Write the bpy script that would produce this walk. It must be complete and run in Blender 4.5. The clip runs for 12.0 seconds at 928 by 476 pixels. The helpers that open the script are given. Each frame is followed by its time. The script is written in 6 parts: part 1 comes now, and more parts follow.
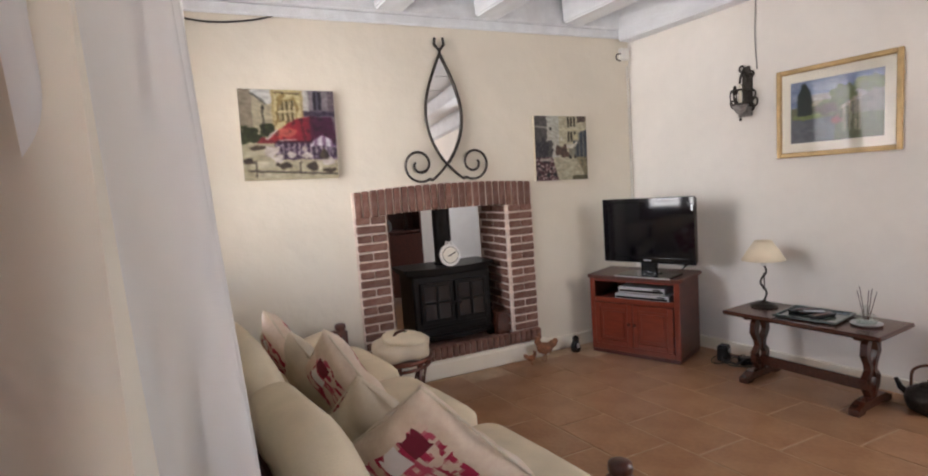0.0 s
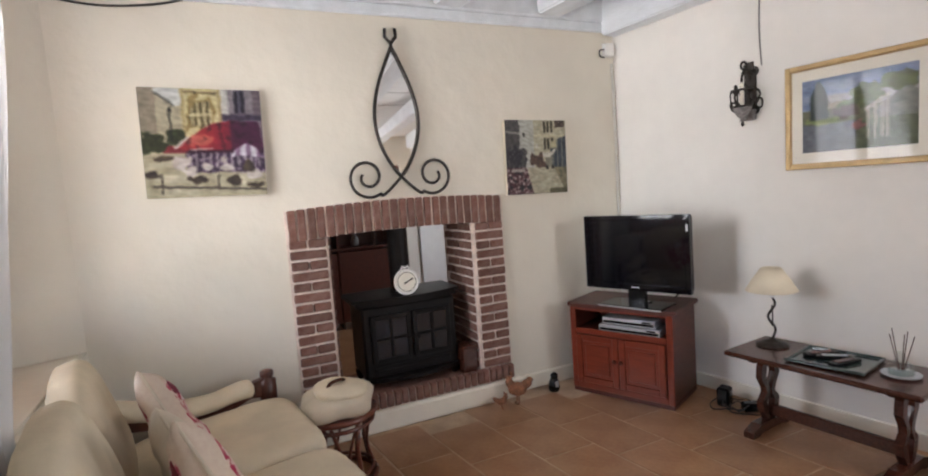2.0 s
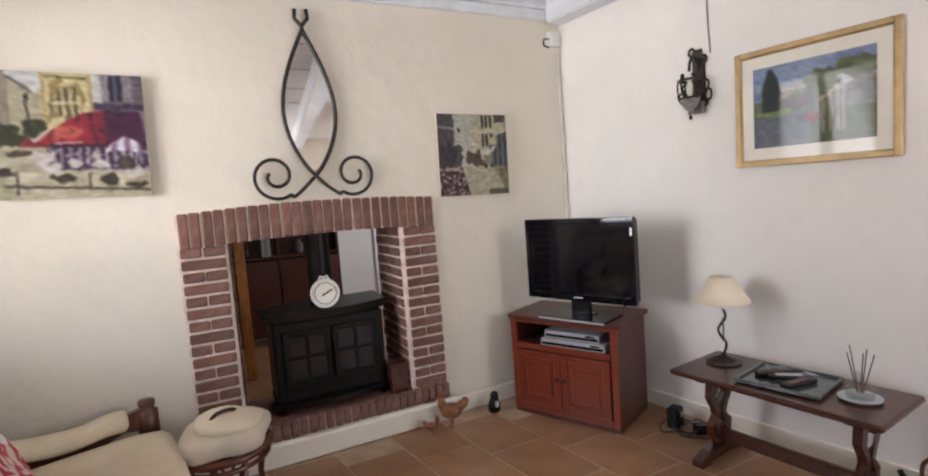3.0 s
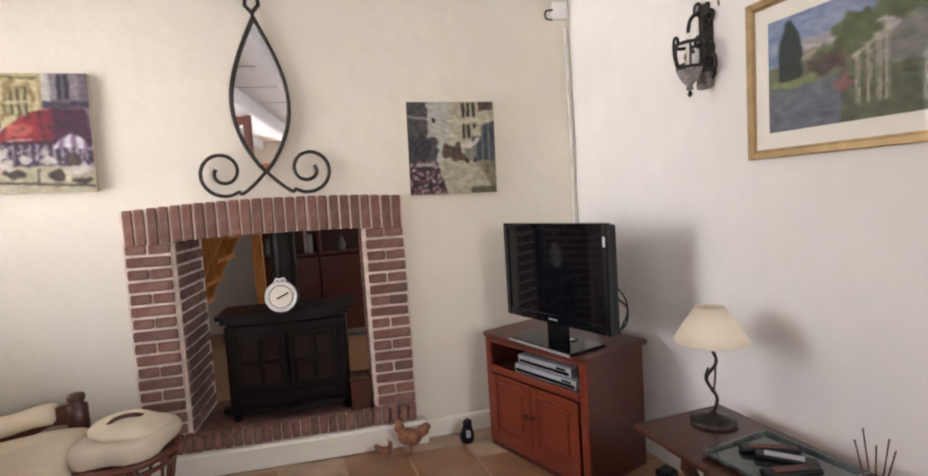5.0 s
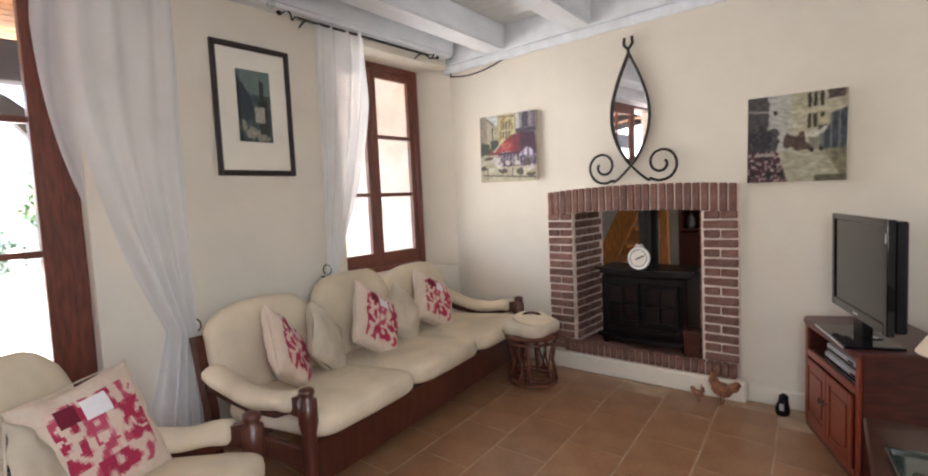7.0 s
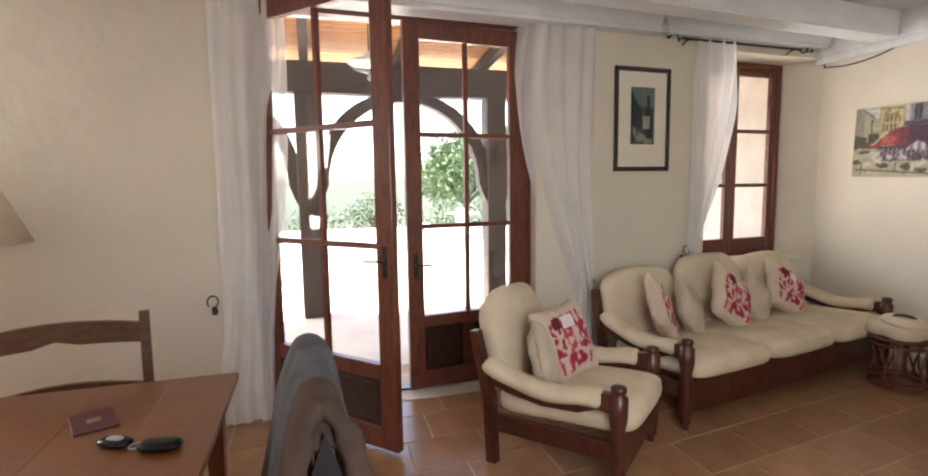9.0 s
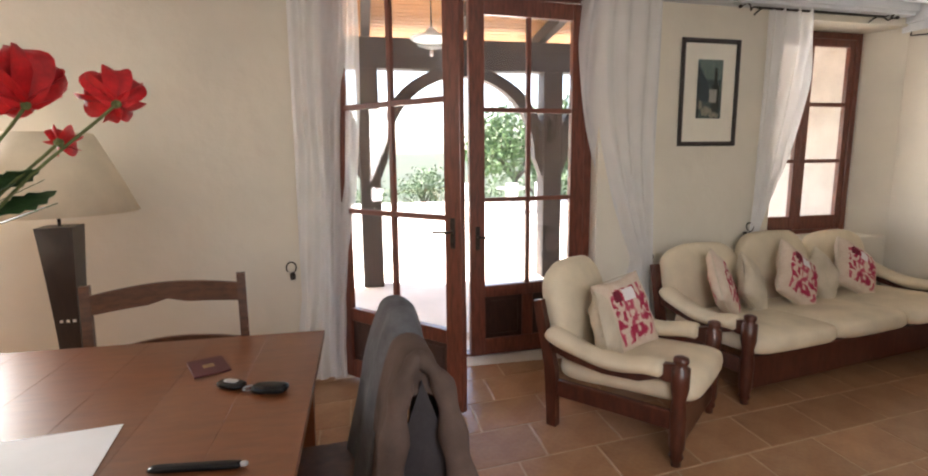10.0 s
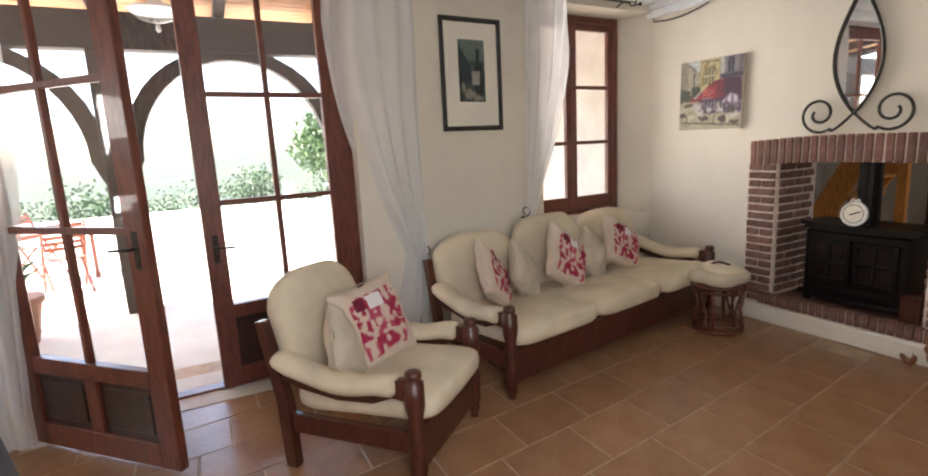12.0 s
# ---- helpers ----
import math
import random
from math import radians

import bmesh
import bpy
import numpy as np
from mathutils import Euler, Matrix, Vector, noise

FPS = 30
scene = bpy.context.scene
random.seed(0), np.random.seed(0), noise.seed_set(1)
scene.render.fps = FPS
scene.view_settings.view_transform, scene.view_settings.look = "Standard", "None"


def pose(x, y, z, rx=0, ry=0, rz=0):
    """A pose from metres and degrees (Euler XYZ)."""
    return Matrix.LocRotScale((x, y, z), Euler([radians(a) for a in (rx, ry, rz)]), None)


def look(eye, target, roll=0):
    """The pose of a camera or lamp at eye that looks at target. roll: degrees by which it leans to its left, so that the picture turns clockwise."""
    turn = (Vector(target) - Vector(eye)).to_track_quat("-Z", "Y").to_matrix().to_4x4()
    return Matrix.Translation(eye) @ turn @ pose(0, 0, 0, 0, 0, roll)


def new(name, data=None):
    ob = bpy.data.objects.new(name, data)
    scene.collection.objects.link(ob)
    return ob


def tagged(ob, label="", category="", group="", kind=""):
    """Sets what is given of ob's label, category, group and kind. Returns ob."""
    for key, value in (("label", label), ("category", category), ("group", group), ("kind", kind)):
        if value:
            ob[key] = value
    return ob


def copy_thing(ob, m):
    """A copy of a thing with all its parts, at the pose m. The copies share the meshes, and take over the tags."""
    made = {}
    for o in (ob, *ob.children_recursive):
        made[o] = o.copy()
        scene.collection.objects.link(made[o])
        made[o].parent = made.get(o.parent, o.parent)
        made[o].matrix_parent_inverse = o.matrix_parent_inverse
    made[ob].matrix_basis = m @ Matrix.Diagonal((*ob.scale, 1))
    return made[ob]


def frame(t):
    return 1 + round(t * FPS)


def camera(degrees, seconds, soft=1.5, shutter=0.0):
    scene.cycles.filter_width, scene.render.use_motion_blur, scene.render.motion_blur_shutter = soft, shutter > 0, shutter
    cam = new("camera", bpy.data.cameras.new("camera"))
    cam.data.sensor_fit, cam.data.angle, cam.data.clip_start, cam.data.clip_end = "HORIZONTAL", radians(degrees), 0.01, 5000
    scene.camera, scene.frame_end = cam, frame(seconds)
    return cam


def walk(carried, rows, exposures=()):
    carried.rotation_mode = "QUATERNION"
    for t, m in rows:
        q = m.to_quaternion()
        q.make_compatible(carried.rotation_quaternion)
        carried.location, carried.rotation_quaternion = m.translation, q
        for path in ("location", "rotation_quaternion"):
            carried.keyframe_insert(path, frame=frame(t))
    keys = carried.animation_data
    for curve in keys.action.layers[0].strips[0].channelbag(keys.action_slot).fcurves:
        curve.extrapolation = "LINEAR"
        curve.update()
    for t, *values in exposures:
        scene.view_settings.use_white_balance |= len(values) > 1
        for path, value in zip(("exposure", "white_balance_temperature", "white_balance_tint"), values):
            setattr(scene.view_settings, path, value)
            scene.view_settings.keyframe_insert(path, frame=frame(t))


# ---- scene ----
cam = camera(84.0, 12.0, soft=2.0)
PATH = [
    (0, (1.283, -3.674, 1.416), (2.081, -1.849, 1.231), -4.1),
    (0.5, (1.343, -3.582, 1.416), (2.12, -1.748, 1.233), -4.1),
    (1, (1.469, -3.399, 1.47), (2.262, -1.572, 1.291), -4.2),
    (1.5, (1.58, -3.323, 1.48), (2.375, -1.496, 1.311), -4.2),
    (2, (1.739, -3.244, 1.481), (2.561, -1.429, 1.309), -4.2),
    (2.5, (1.992, -3.17, 1.468), (2.861, -1.376, 1.301), -4.2),
    (3, (2.196, -3.08, 1.438), (3.079, -1.293, 1.276), -4.3),
    (5, (3.221, -3.007, 1.382), (3.638, -1.055, 1.246), -3.7),
    (5.5, (3.415, -3.088, 1.403), (3.504, -1.095, 1.262), -3.5),
    (6, (3.731, -3.296, 1.428), (3.333, -1.342, 1.278), -3.1),
    (6.5, (4.028, -3.565, 1.45), (3.16, -1.771, 1.283), -3.0),
    (7, (4.372, -3.759, 1.421), (3.058, -2.258, 1.275), -2.7),
    (7.5, (4.532, -4.107, 1.446), (2.974, -2.86, 1.303), -2.3),
    (9.3, (4.873, -4.793, 1.572), (2.948, -4.309, 1.33), -0.6),
    (9.5, (4.881, -4.84, 1.572), (2.951, -4.389, 1.308), -0.5),
    (10, (4.934, -4.843, 1.564), (2.995, -4.458, 1.259), -0.6),
    (10.5, (4.944, -4.764, 1.565), (3.01, -4.39, 1.22), -0.8),
    (11, (4.886, -4.624, 1.567), (2.972, -4.178, 1.194), -1.1),
    (11.5, (4.778, -4.349, 1.564), (2.91, -3.735, 1.196), -2.2),
    (12, (4.739, -4.053, 1.523), (2.986, -3.154, 1.175), -2.9),
]
walk(cam, [(t, look(eye, target, roll)) for t, eye, target, roll in PATH],
     exposures=[(0, 3.1, 6250, 15), (1.5, 3.14, 6000, 12), (3, 3.3, 6000, 14), (5, 3.44, 6150, 15), (6.5, 3.32, 5950, 14), (7.5, 3.18, 6450, 12), (9.3, 2.97, 6700, 12), (10.5, 2.97, 6700, 12), (12, 3.02, 6500, 11)])

# ---- light ----
world = bpy.data.worlds.new("world")
scene.world = world
world.use_nodes = True
sky = world.node_tree.nodes.new("ShaderNodeTexSky")
sky.sky_type, sky.sun_disc = "NISHITA", False
sky.sun_elevation, sky.sun_rotation = radians(58), radians(205)
sky.air_density, sky.dust_density = 1.0, 2.5
world.node_tree.nodes["Background"].inputs[1].default_value = 0.14
world.node_tree.links.new(sky.outputs[0], world.node_tree.nodes["Background"].inputs[0])

sun_data = bpy.data.lights.new("sun", "SUN")
sun_data.energy, sun_data.angle, sun_data.color = 4.4, radians(0.6), (1.0, 0.95, 0.87)
sun = new("sun", sun_data)
sun.matrix_world = look((20 * math.sin(radians(205)), 20 * math.cos(radians(205)), 20 * math.tan(radians(58))), (0, 0, 0))


def area(name, m, w, h, watts, colour, spread=180):
    data = bpy.data.lights.new(name, "AREA")
    data.spread = radians(spread)
    data.shape, data.size, data.size_y, data.energy, data.color = "RECTANGLE", w, h, watts, colour
    ob = new(name, data)
    ob.matrix_world = m
    return ob


# Two added fill lamps, set in made-up openings in the west and east walls.
area("west_fill", look((1.40, -7.55, 1.6), (4.8, -6.4, 1.1)), 0.7, 1.1, 9, (1.0, 0.98, 0.95))
area("east_fill", look((5.10, -3.85, 1.65), (2.5, -1.7, 0.8)), 0.8, 1.1, 4.0, (1.0, 0.97, 0.93))
area("window_light", look((0.72, -0.76, 1.75), (4.7, -0.35, 1.72)), 0.9, 1.5, 2.0, (1.0, 0.96, 0.91), 88)
# Added fill that brightens the back room; no fixture or opening stands there.
area("next_room_fill", look((4.9, 2.2, 1.9), (2.6, 2.6, 1.3)), 0.8, 1.0, 2.2, (1.0, 0.97, 0.92))


# ---- materials ----
def material(name, colour, rough=0.6, metal=0.0, vary=0.12, scale=8.0, bump=0.15, grain=60.0, stretch=(1, 1, 1),
             second=None, spread=0.0, coat=0.0, alpha=1.0, spec=0.5, distance=0.01):
    m = bpy.data.materials.new(name)
    m.use_nodes = True
    t = m.node_tree
    b = t.nodes["Principled BSDF"]
    L = t.links.new
    co = t.nodes.new("ShaderNodeTexCoord")
    mp = t.nodes.new("ShaderNodeMapping")
    mp.inputs["Scale"].default_value = stretch
    L(co.outputs["Object"], mp.inputs[0])
    n1 = t.nodes.new("ShaderNodeTexNoise")
    n1.inputs["Scale"].default_value, n1.inputs["Detail"].default_value = scale, 5
    n2 = t.nodes.new("ShaderNodeTexNoise")
    n2.inputs["Scale"].default_value, n2.inputs["Detail"].default_value = grain, 3
    L(mp.outputs[0], n1.inputs[0]); L(mp.outputs[0], n2.inputs[0])
    mix = t.nodes.new("ShaderNodeMix")
    mix.data_type = "RGBA"
    ramp = t.nodes.new("ShaderNodeMapRange")
    ramp.inputs[1].default_value, ramp.inputs[2].default_value = 0.35, 0.65
    L(n1.outputs[0], ramp.inputs[0]); L(ramp.outputs[0], mix.inputs[0])
    if second is None:
        mix.inputs[6].default_value = (*[c * (1 - vary) for c in colour], 1)
        mix.inputs[7].default_value = (*[min(1, c * (1 + vary)) for c in colour], 1)
    else:
        mix.inputs[6].default_value, mix.inputs[7].default_value = (*colour, 1), (*second, 1)
    out = mix.outputs[2]
    hsv = t.nodes.new("ShaderNodeHueSaturation")
    info = t.nodes.new("ShaderNodeObjectInfo")
    v = t.nodes.new("ShaderNodeMath")
    v.operation = "MULTIPLY_ADD"
    v.inputs[1].default_value, v.inputs[2].default_value = spread, 1 - spread / 2
    L(info.outputs["Random"], v.inputs[0]); L(v.outputs[0], hsv.inputs["Value"]); L(out, hsv.inputs["Color"])
    mg = t.nodes.new("ShaderNodeMix")
    mg.data_type, mg.blend_type = "RGBA", "MULTIPLY"
    mg.inputs[0].default_value = min(1.0, vary * 1.5)
    L(hsv.outputs[0], mg.inputs[6]); L(n2.outputs[0], mg.inputs[7])
    L(mg.outputs[2], b.inputs["Base Color"])
    b.inputs["Roughness"].default_value, b.inputs["Metallic"].default_value = rough, metal
    b.inputs["Coat Weight"].default_value, b.inputs["Alpha"].default_value = coat, alpha
    b.inputs["Specular IOR Level"].default_value = spec
    if bump:
        bp = t.nodes.new("ShaderNodeBump")
        bp.inputs["Strength"].default_value, bp.inputs["Distance"].default_value = bump, distance
        add = t.nodes.new("ShaderNodeMath")
        L(n1.outputs[0], add.inputs[0]); L(n2.outputs[0], add.inputs[1])
        L(add.outputs[0], bp.inputs["Height"]); L(bp.outputs[0], b.inputs["Normal"])
    return m


def wood(name, colour, rough=0.4, along=(1, 1, 1), vary=0.3, coat=0.15):
    return material(name, colour, rough, vary=vary, scale=9, grain=70, stretch=along, bump=0.12, coat=coat, distance=0.003)


PLASTER = material("cream_plaster", (0.74, 0.69, 0.59), 0.85, vary=0.04, scale=1.3, grain=7, bump=0.42, distance=0.02)
PLASTER_E = material("pale_plaster", (0.82, 0.785, 0.735), 0.85, vary=0.04, scale=1.5, grain=13, bump=0.25, distance=0.01)
CEILING = material("painted_planks", (0.78, 0.79, 0.78), 0.6, vary=0.05, scale=4, grain=40, stretch=(1, 8, 1), bump=0.3)
BEAM = material("white_painted_beam", (0.76, 0.79, 0.82), 0.55, vary=0.06, scale=3, grain=30, stretch=(3, 1, 3), bump=0.4)
TILE = material("terracotta_tile", (0.33, 0.158, 0.075), 0.32, vary=0.18, scale=5, grain=40, bump=0.25, spread=0.18, second=(0.41, 0.225, 0.115), distance=0.006, coat=0.06)
GROUT = material("tile_grout", (0.52, 0.38, 0.26), 0.9, vary=0.15)
BRICK = material("red_brown_brick", (0.20, 0.085, 0.06), 0.85, vary=0.3, scale=22, grain=120, bump=0.6, spread=0.4, second=(0.27, 0.15, 0.115), distance=0.008)
BRICK_IN = material("shaded_brick", (0.19, 0.085, 0.06), 0.9, vary=0.3, scale=22, grain=120, bump=0.6, spread=0.4, second=(0.25, 0.14, 0.11), distance=0.008)
MORTAR = material("pale_mortar", (0.76, 0.64, 0.56), 0.95, vary=0.15, scale=15, bump=0.5)
IRON = material("black_cast_iron", (0.0075, 0.0055, 0.0050), 0.38, vary=0.3, scale=18, bump=0.3, distance=0.004, spec=0.22)
WROUGHT = material("wrought_iron", (0.05, 0.042, 0.036), 0.45, 0.7, vary=0.3, scale=30, bump=0.4, distance=0.003)
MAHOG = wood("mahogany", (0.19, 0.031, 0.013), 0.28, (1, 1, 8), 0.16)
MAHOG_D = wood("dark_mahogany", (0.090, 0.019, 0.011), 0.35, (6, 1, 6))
SOFA_WOOD = wood("dark_stained_wood", (0.092, 0.025, 0.014), 0.33, (3, 3, 1))
OAK_DARK = wood("dark_oak", (0.080, 0.025, 0.015), 0.27, (8, 1, 8))
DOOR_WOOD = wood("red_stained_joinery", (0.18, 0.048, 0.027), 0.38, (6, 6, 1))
# Joinery wood darkened to imitate shade and dark reflection in the recessed panels.
PANEL_SHADED = wood("shaded_panel_wood", (0.045, 0.018, 0.014), 0.30, (6, 6, 1))
TABLE_WOOD = wood("cherry_table_wood", (0.21, 0.068, 0.022), 0.38, (4, 1, 4), 0.10, 0.3)
CHAIR_WOOD = wood("brown_chair_wood", (0.14, 0.056, 0.026), 0.38, (2, 2, 6))
BLACK_WOOD = wood("black_stained_frame_wood", (0.022, 0.012, 0.010), 0.35, (4, 4, 1))
PINE = wood("orange_pine", (0.62, 0.25, 0.055), 0.4, (6, 6, 1))
RATTAN = wood("red_rattan", (0.16, 0.045, 0.025), 0.3, (1, 1, 4))
CREAM = material("cream_cloth", (0.72, 0.62, 0.46), 0.95, vary=0.08, scale=5, grain=260, bump=0.35, spec=0.1, distance=0.004)
OAT = material("oatmeal_cloth", (0.62, 0.54, 0.42), 0.95, vary=0.1, scale=6, grain=260, bump=0.35, spec=0.1, distance=0.004)
GREY_CLOTH = material("taupe_wool", (0.125, 0.086, 0.070), 0.95, vary=0.18, scale=8, grain=300, bump=0.4, spec=0.1, distance=0.004)
SHADE = material("parchment_shade", (0.74, 0.64, 0.48), 0.8, vary=0.04, bump=0.05)
BLACK = material("black_plastic", (0.007, 0.007, 0.008), 0.25, vary=0.1, bump=0, spec=0.3)
SCREEN = material("glossy_screen", (0.004, 0.004, 0.006), 0.06, vary=0.0, bump=0, coat=0.1, spec=0.4)
SILVER = material("silver_plastic", (0.55, 0.56, 0.58), 0.35, 0.5, vary=0.05, bump=0)
WHITE = material("white_enamel", (0.8, 0.79, 0.76), 0.3, vary=0.03, bump=0.02)
PAPER = material("white_paper", (0.85, 0.85, 0.85), 0.7, vary=0.02, bump=0.02)
GOLD = material("gilt_frame", (0.40, 0.27, 0.12), 0.4, 0.5, vary=0.15, scale=20, bump=0.2)
MOUNT = material("cream_mount", (0.80, 0.76, 0.66), 0.9, vary=0.02, bump=0)
CERAMIC = material("terracotta_pot", (0.42, 0.18, 0.09), 0.7, vary=0.15)
CABLE = material("dark_cable", (0.03, 0.025, 0.022), 0.5, bump=0)
GREY_CABLE = material("grey_cable", (0.20, 0.19, 0.18), 0.5, bump=0)
WCABLE = material("white_cable", (0.75, 0.73, 0.68), 0.5, bump=0)
RED = material("red_petal", (0.72, 0.012, 0.02), 0.55, vary=0.25, scale=25, bump=0.2)
GREEN = material("green_leaf", (0.05, 0.13, 0.04), 0.55, vary=0.3, scale=20, bump=0.2)
STEM = material("green_stem", (0.16, 0.20, 0.07), 0.6, bump=0)
FOLIAGE = material("tree_foliage", (0.055, 0.115, 0.032), 0.6, vary=0.3, scale=2, bump=0, second=(0.09, 0.16, 0.055))
TERRACE = material("pale_terrace", (0.68, 0.62, 0.54), 0.85, vary=0.1, scale=1.5, grain=30)
GRASS = material("dry_grass", (0.022, 0.034, 0.018), 0.95, vary=0.3, scale=0.04, grain=2, second=(0.055, 0.064, 0.036))
POST = wood("weathered_timber", (0.062, 0.047, 0.042), 0.7, (3, 3, 1), 0.3, 0)
PORCH = wood("pine_lining", (0.58, 0.28, 0.11), 0.6, (1, 8, 8), 0.2, 0)
STONE = material("stone_render", (0.60, 0.56, 0.51), 0.9, vary=0.1, scale=3, bump=0.4)
STOVE_GLASS = material("sooty_glass", (0.012, 0.006, 0.005), 0.25, vary=0.4, scale=14, bump=0)
MIRROR = material("mirror_glass", (0.92, 0.92, 0.92), 0.02, 1.0, vary=0, bump=0)


def glass(name, tint=(1, 1, 1), rough=0.0, base=0.035):
    m = bpy.data.materials.new(name)
    m.use_nodes = True
    t = m.node_tree
    t.nodes.remove(t.nodes["Principled BSDF"])
    a, g, x = t.nodes.new("ShaderNodeBsdfTransparent"), t.nodes.new("ShaderNodeBsdfGlossy"), t.nodes.new("ShaderNodeMixShader")
    fr = t.nodes.new("ShaderNodeLayerWeight")
    pw, sc_ = t.nodes.new("ShaderNodeMath"), t.nodes.new("ShaderNodeMath")
    pw.operation, pw.inputs[1].default_value = "POWER", 5
    sc_.operation, sc_.inputs[1].default_value, sc_.inputs[2].default_value = "MULTIPLY_ADD", 0.75, base
    t.links.new(fr.outputs["Facing"], pw.inputs[0]); t.links.new(pw.outputs[0], sc_.inputs[0])
    a.inputs[0].default_value = (*tint, 1)
    g.inputs["Roughness"].default_value = rough
    t.links.new(sc_.outputs[0], x.inputs[0]); t.links.new(a.outputs[0], x.inputs[1]); t.links.new(g.outputs[0], x.inputs[2])
    t.links.new(x.outputs[0], t.nodes["Material Output"].inputs[0])
    return m


def sheer(name, colour, clear):
    m = bpy.data.materials.new(name)
    m.use_nodes = True
    t = m.node_tree
    t.nodes.remove(t.nodes["Principled BSDF"])
    L = t.links.new
    d, tr, cl = t.nodes.new("ShaderNodeBsdfDiffuse"), t.nodes.new("ShaderNodeBsdfTranslucent"), t.nodes.new("ShaderNodeBsdfTransparent")
    d.inputs[0].default_value = tr.inputs[0].default_value = (*colour, 1)
    a, b = t.nodes.new("ShaderNodeMixShader"), t.nodes.new("ShaderNodeMixShader")
    a.inputs[0].default_value = 0.32
    L(d.outputs[0], a.inputs[1]); L(tr.outputs[0], a.inputs[2])
    nz = t.nodes.new("ShaderNodeTexNoise")
    co = t.nodes.new("ShaderNodeTexCoord")
    nz.inputs["Scale"].default_value = 3
    L(co.outputs["Object"], nz.inputs[0])
    r = t.nodes.new("ShaderNodeMapRange")
    r.inputs[3].default_value, r.inputs[4].default_value = clear * 0.7, clear * 1.3
    L(nz.outputs[0], r.inputs[0]); L(r.outputs[0], b.inputs[0])
    L(a.outputs[0], b.inputs[1]); L(cl.outputs[0], b.inputs[2]); L(b.outputs[0], t.nodes["Material Output"].inputs[0])
    return m


PANE = glass("window_glass")
PRINT_GLASS = glass("coated_picture_glass", base=0.010)
CLEAR = glass("clear_glass", (0.9, 0.93, 0.92))
VOILE = sheer("white_voile", (0.94, 0.94, 0.95), 0.30)


def painted(name, gloss=0.6):
    m = bpy.data.materials.new(name)
    m.use_nodes = True
    t = m.node_tree
    b = t.nodes["Principled BSDF"]
    at = t.nodes.new("ShaderNodeVertexColor")
    at.layer_name = "paint"
    n = t.nodes.new("ShaderNodeTexNoise")
    n.inputs["Scale"].default_value = 60
    co = t.nodes.new("ShaderNodeTexCoord")
    t.links.new(co.outputs["Object"], n.inputs[0])
    mx = t.nodes.new("ShaderNodeMix")
    mx.data_type, mx.blend_type = "RGBA", "OVERLAY"
    mx.inputs[0].default_value = 0.15
    t.links.new(at.outputs[0], mx.inputs[6]); t.links.new(n.outputs[0], mx.inputs[7])
    t.links.new(mx.outputs[2], b.inputs["Base Color"])
    b.inputs["Roughness"].default_value = gloss
    return m


PAINT = painted("picture_paint")
PRINT = painted("printed_cloth", 0.95)


# ---- shaping ----
def part(name, bm, mat, parent=None, label="", smooth=False, kind=""):
    me = bpy.data.meshes.new(name)
    bmesh.ops.recalc_face_normals(bm, faces=bm.faces[:])
    bm.to_mesh(me)
    bm.free()
    me.materials.append(mat)
    if smooth:
        for p in me.polygons:
            p.use_smooth = True
    ob = new(name, me)
    ob.parent = parent
    return tagged(ob, label=label, kind=kind)


def thing(name, m, label, category, group=""):
    ob = new(name)
    ob.matrix_world = m
    ob.empty_display_size = 0.1
    return tagged(ob, label, category, group)


def box(bm, x0, x1, y0, y1, z0, z1, bevel=0.0, m=None, seg=1):
    vs = [bm.verts.new((x, y, z)) for x in (x0, x1) for y in (y0, y1) for z in (z0, z1)]
    fs = [bm.faces.new([vs[i] for i in f]) for f in ((0, 1, 3, 2), (4, 6, 7, 5), (0, 4, 5, 1), (2, 3, 7, 6), (0, 2, 6, 4), (1, 5, 7, 3))]
    if bevel:
        es = list({e for f in fs for e in f.edges})
        r = bmesh.ops.bevel(bm, geom=es, offset=bevel, segments=seg, profile=0.5, affect="EDGES")
        vs = list({v for f in r["faces"] for v in f.verts} | {v for v in vs if v.is_valid})
    if m is not None:
        bmesh.ops.transform(bm, matrix=m, verts=vs)
    return bm


def boxes(*args, bevel=0.004):
    bm = bmesh.new()
    for a in args:
        box(bm, *a, bevel=bevel)
    return bm


def prism(bm, pts, z0, z1, axis="z"):
    """A straight extrusion of an outline: pts are (a, b); axis is the one that it goes along."""
    def p(a, b, c):
        return {"z": (a, b, c), "y": (a, c, b), "x": (c, a, b)}[axis]
    lo = [bm.verts.new(p(a, b, z0)) for a, b in pts]
    hi = [bm.verts.new(p(a, b, z1)) for a, b in pts]
    bm.faces.new(lo[::-1])
    bm.faces.new(hi)
    for i in range(len(pts)):
        j = (i + 1) % len(pts)
        bm.faces.new((lo[i], lo[j], hi[j], hi[i]))
    return bm


def lathe(profile, n=20, bm=None, at=(0, 0, 0)):
    bm = bm or bmesh.new()
    rings = []
    for r, z in profile:
        rings.append([bm.verts.new((at[0] + r * math.cos(2 * math.pi * i / n), at[1] + r * math.sin(2 * math.pi * i / n), at[2] + z)) for i in range(n)])
    for a, b in zip(rings, rings[1:]):
        for i in range(n):
            j = (i + 1) % n
            bm.faces.new((a[i], a[j], b[j], b[i]))
    bm.faces.new(rings[0][::-1])
    bm.faces.new(rings[-1])
    return bm


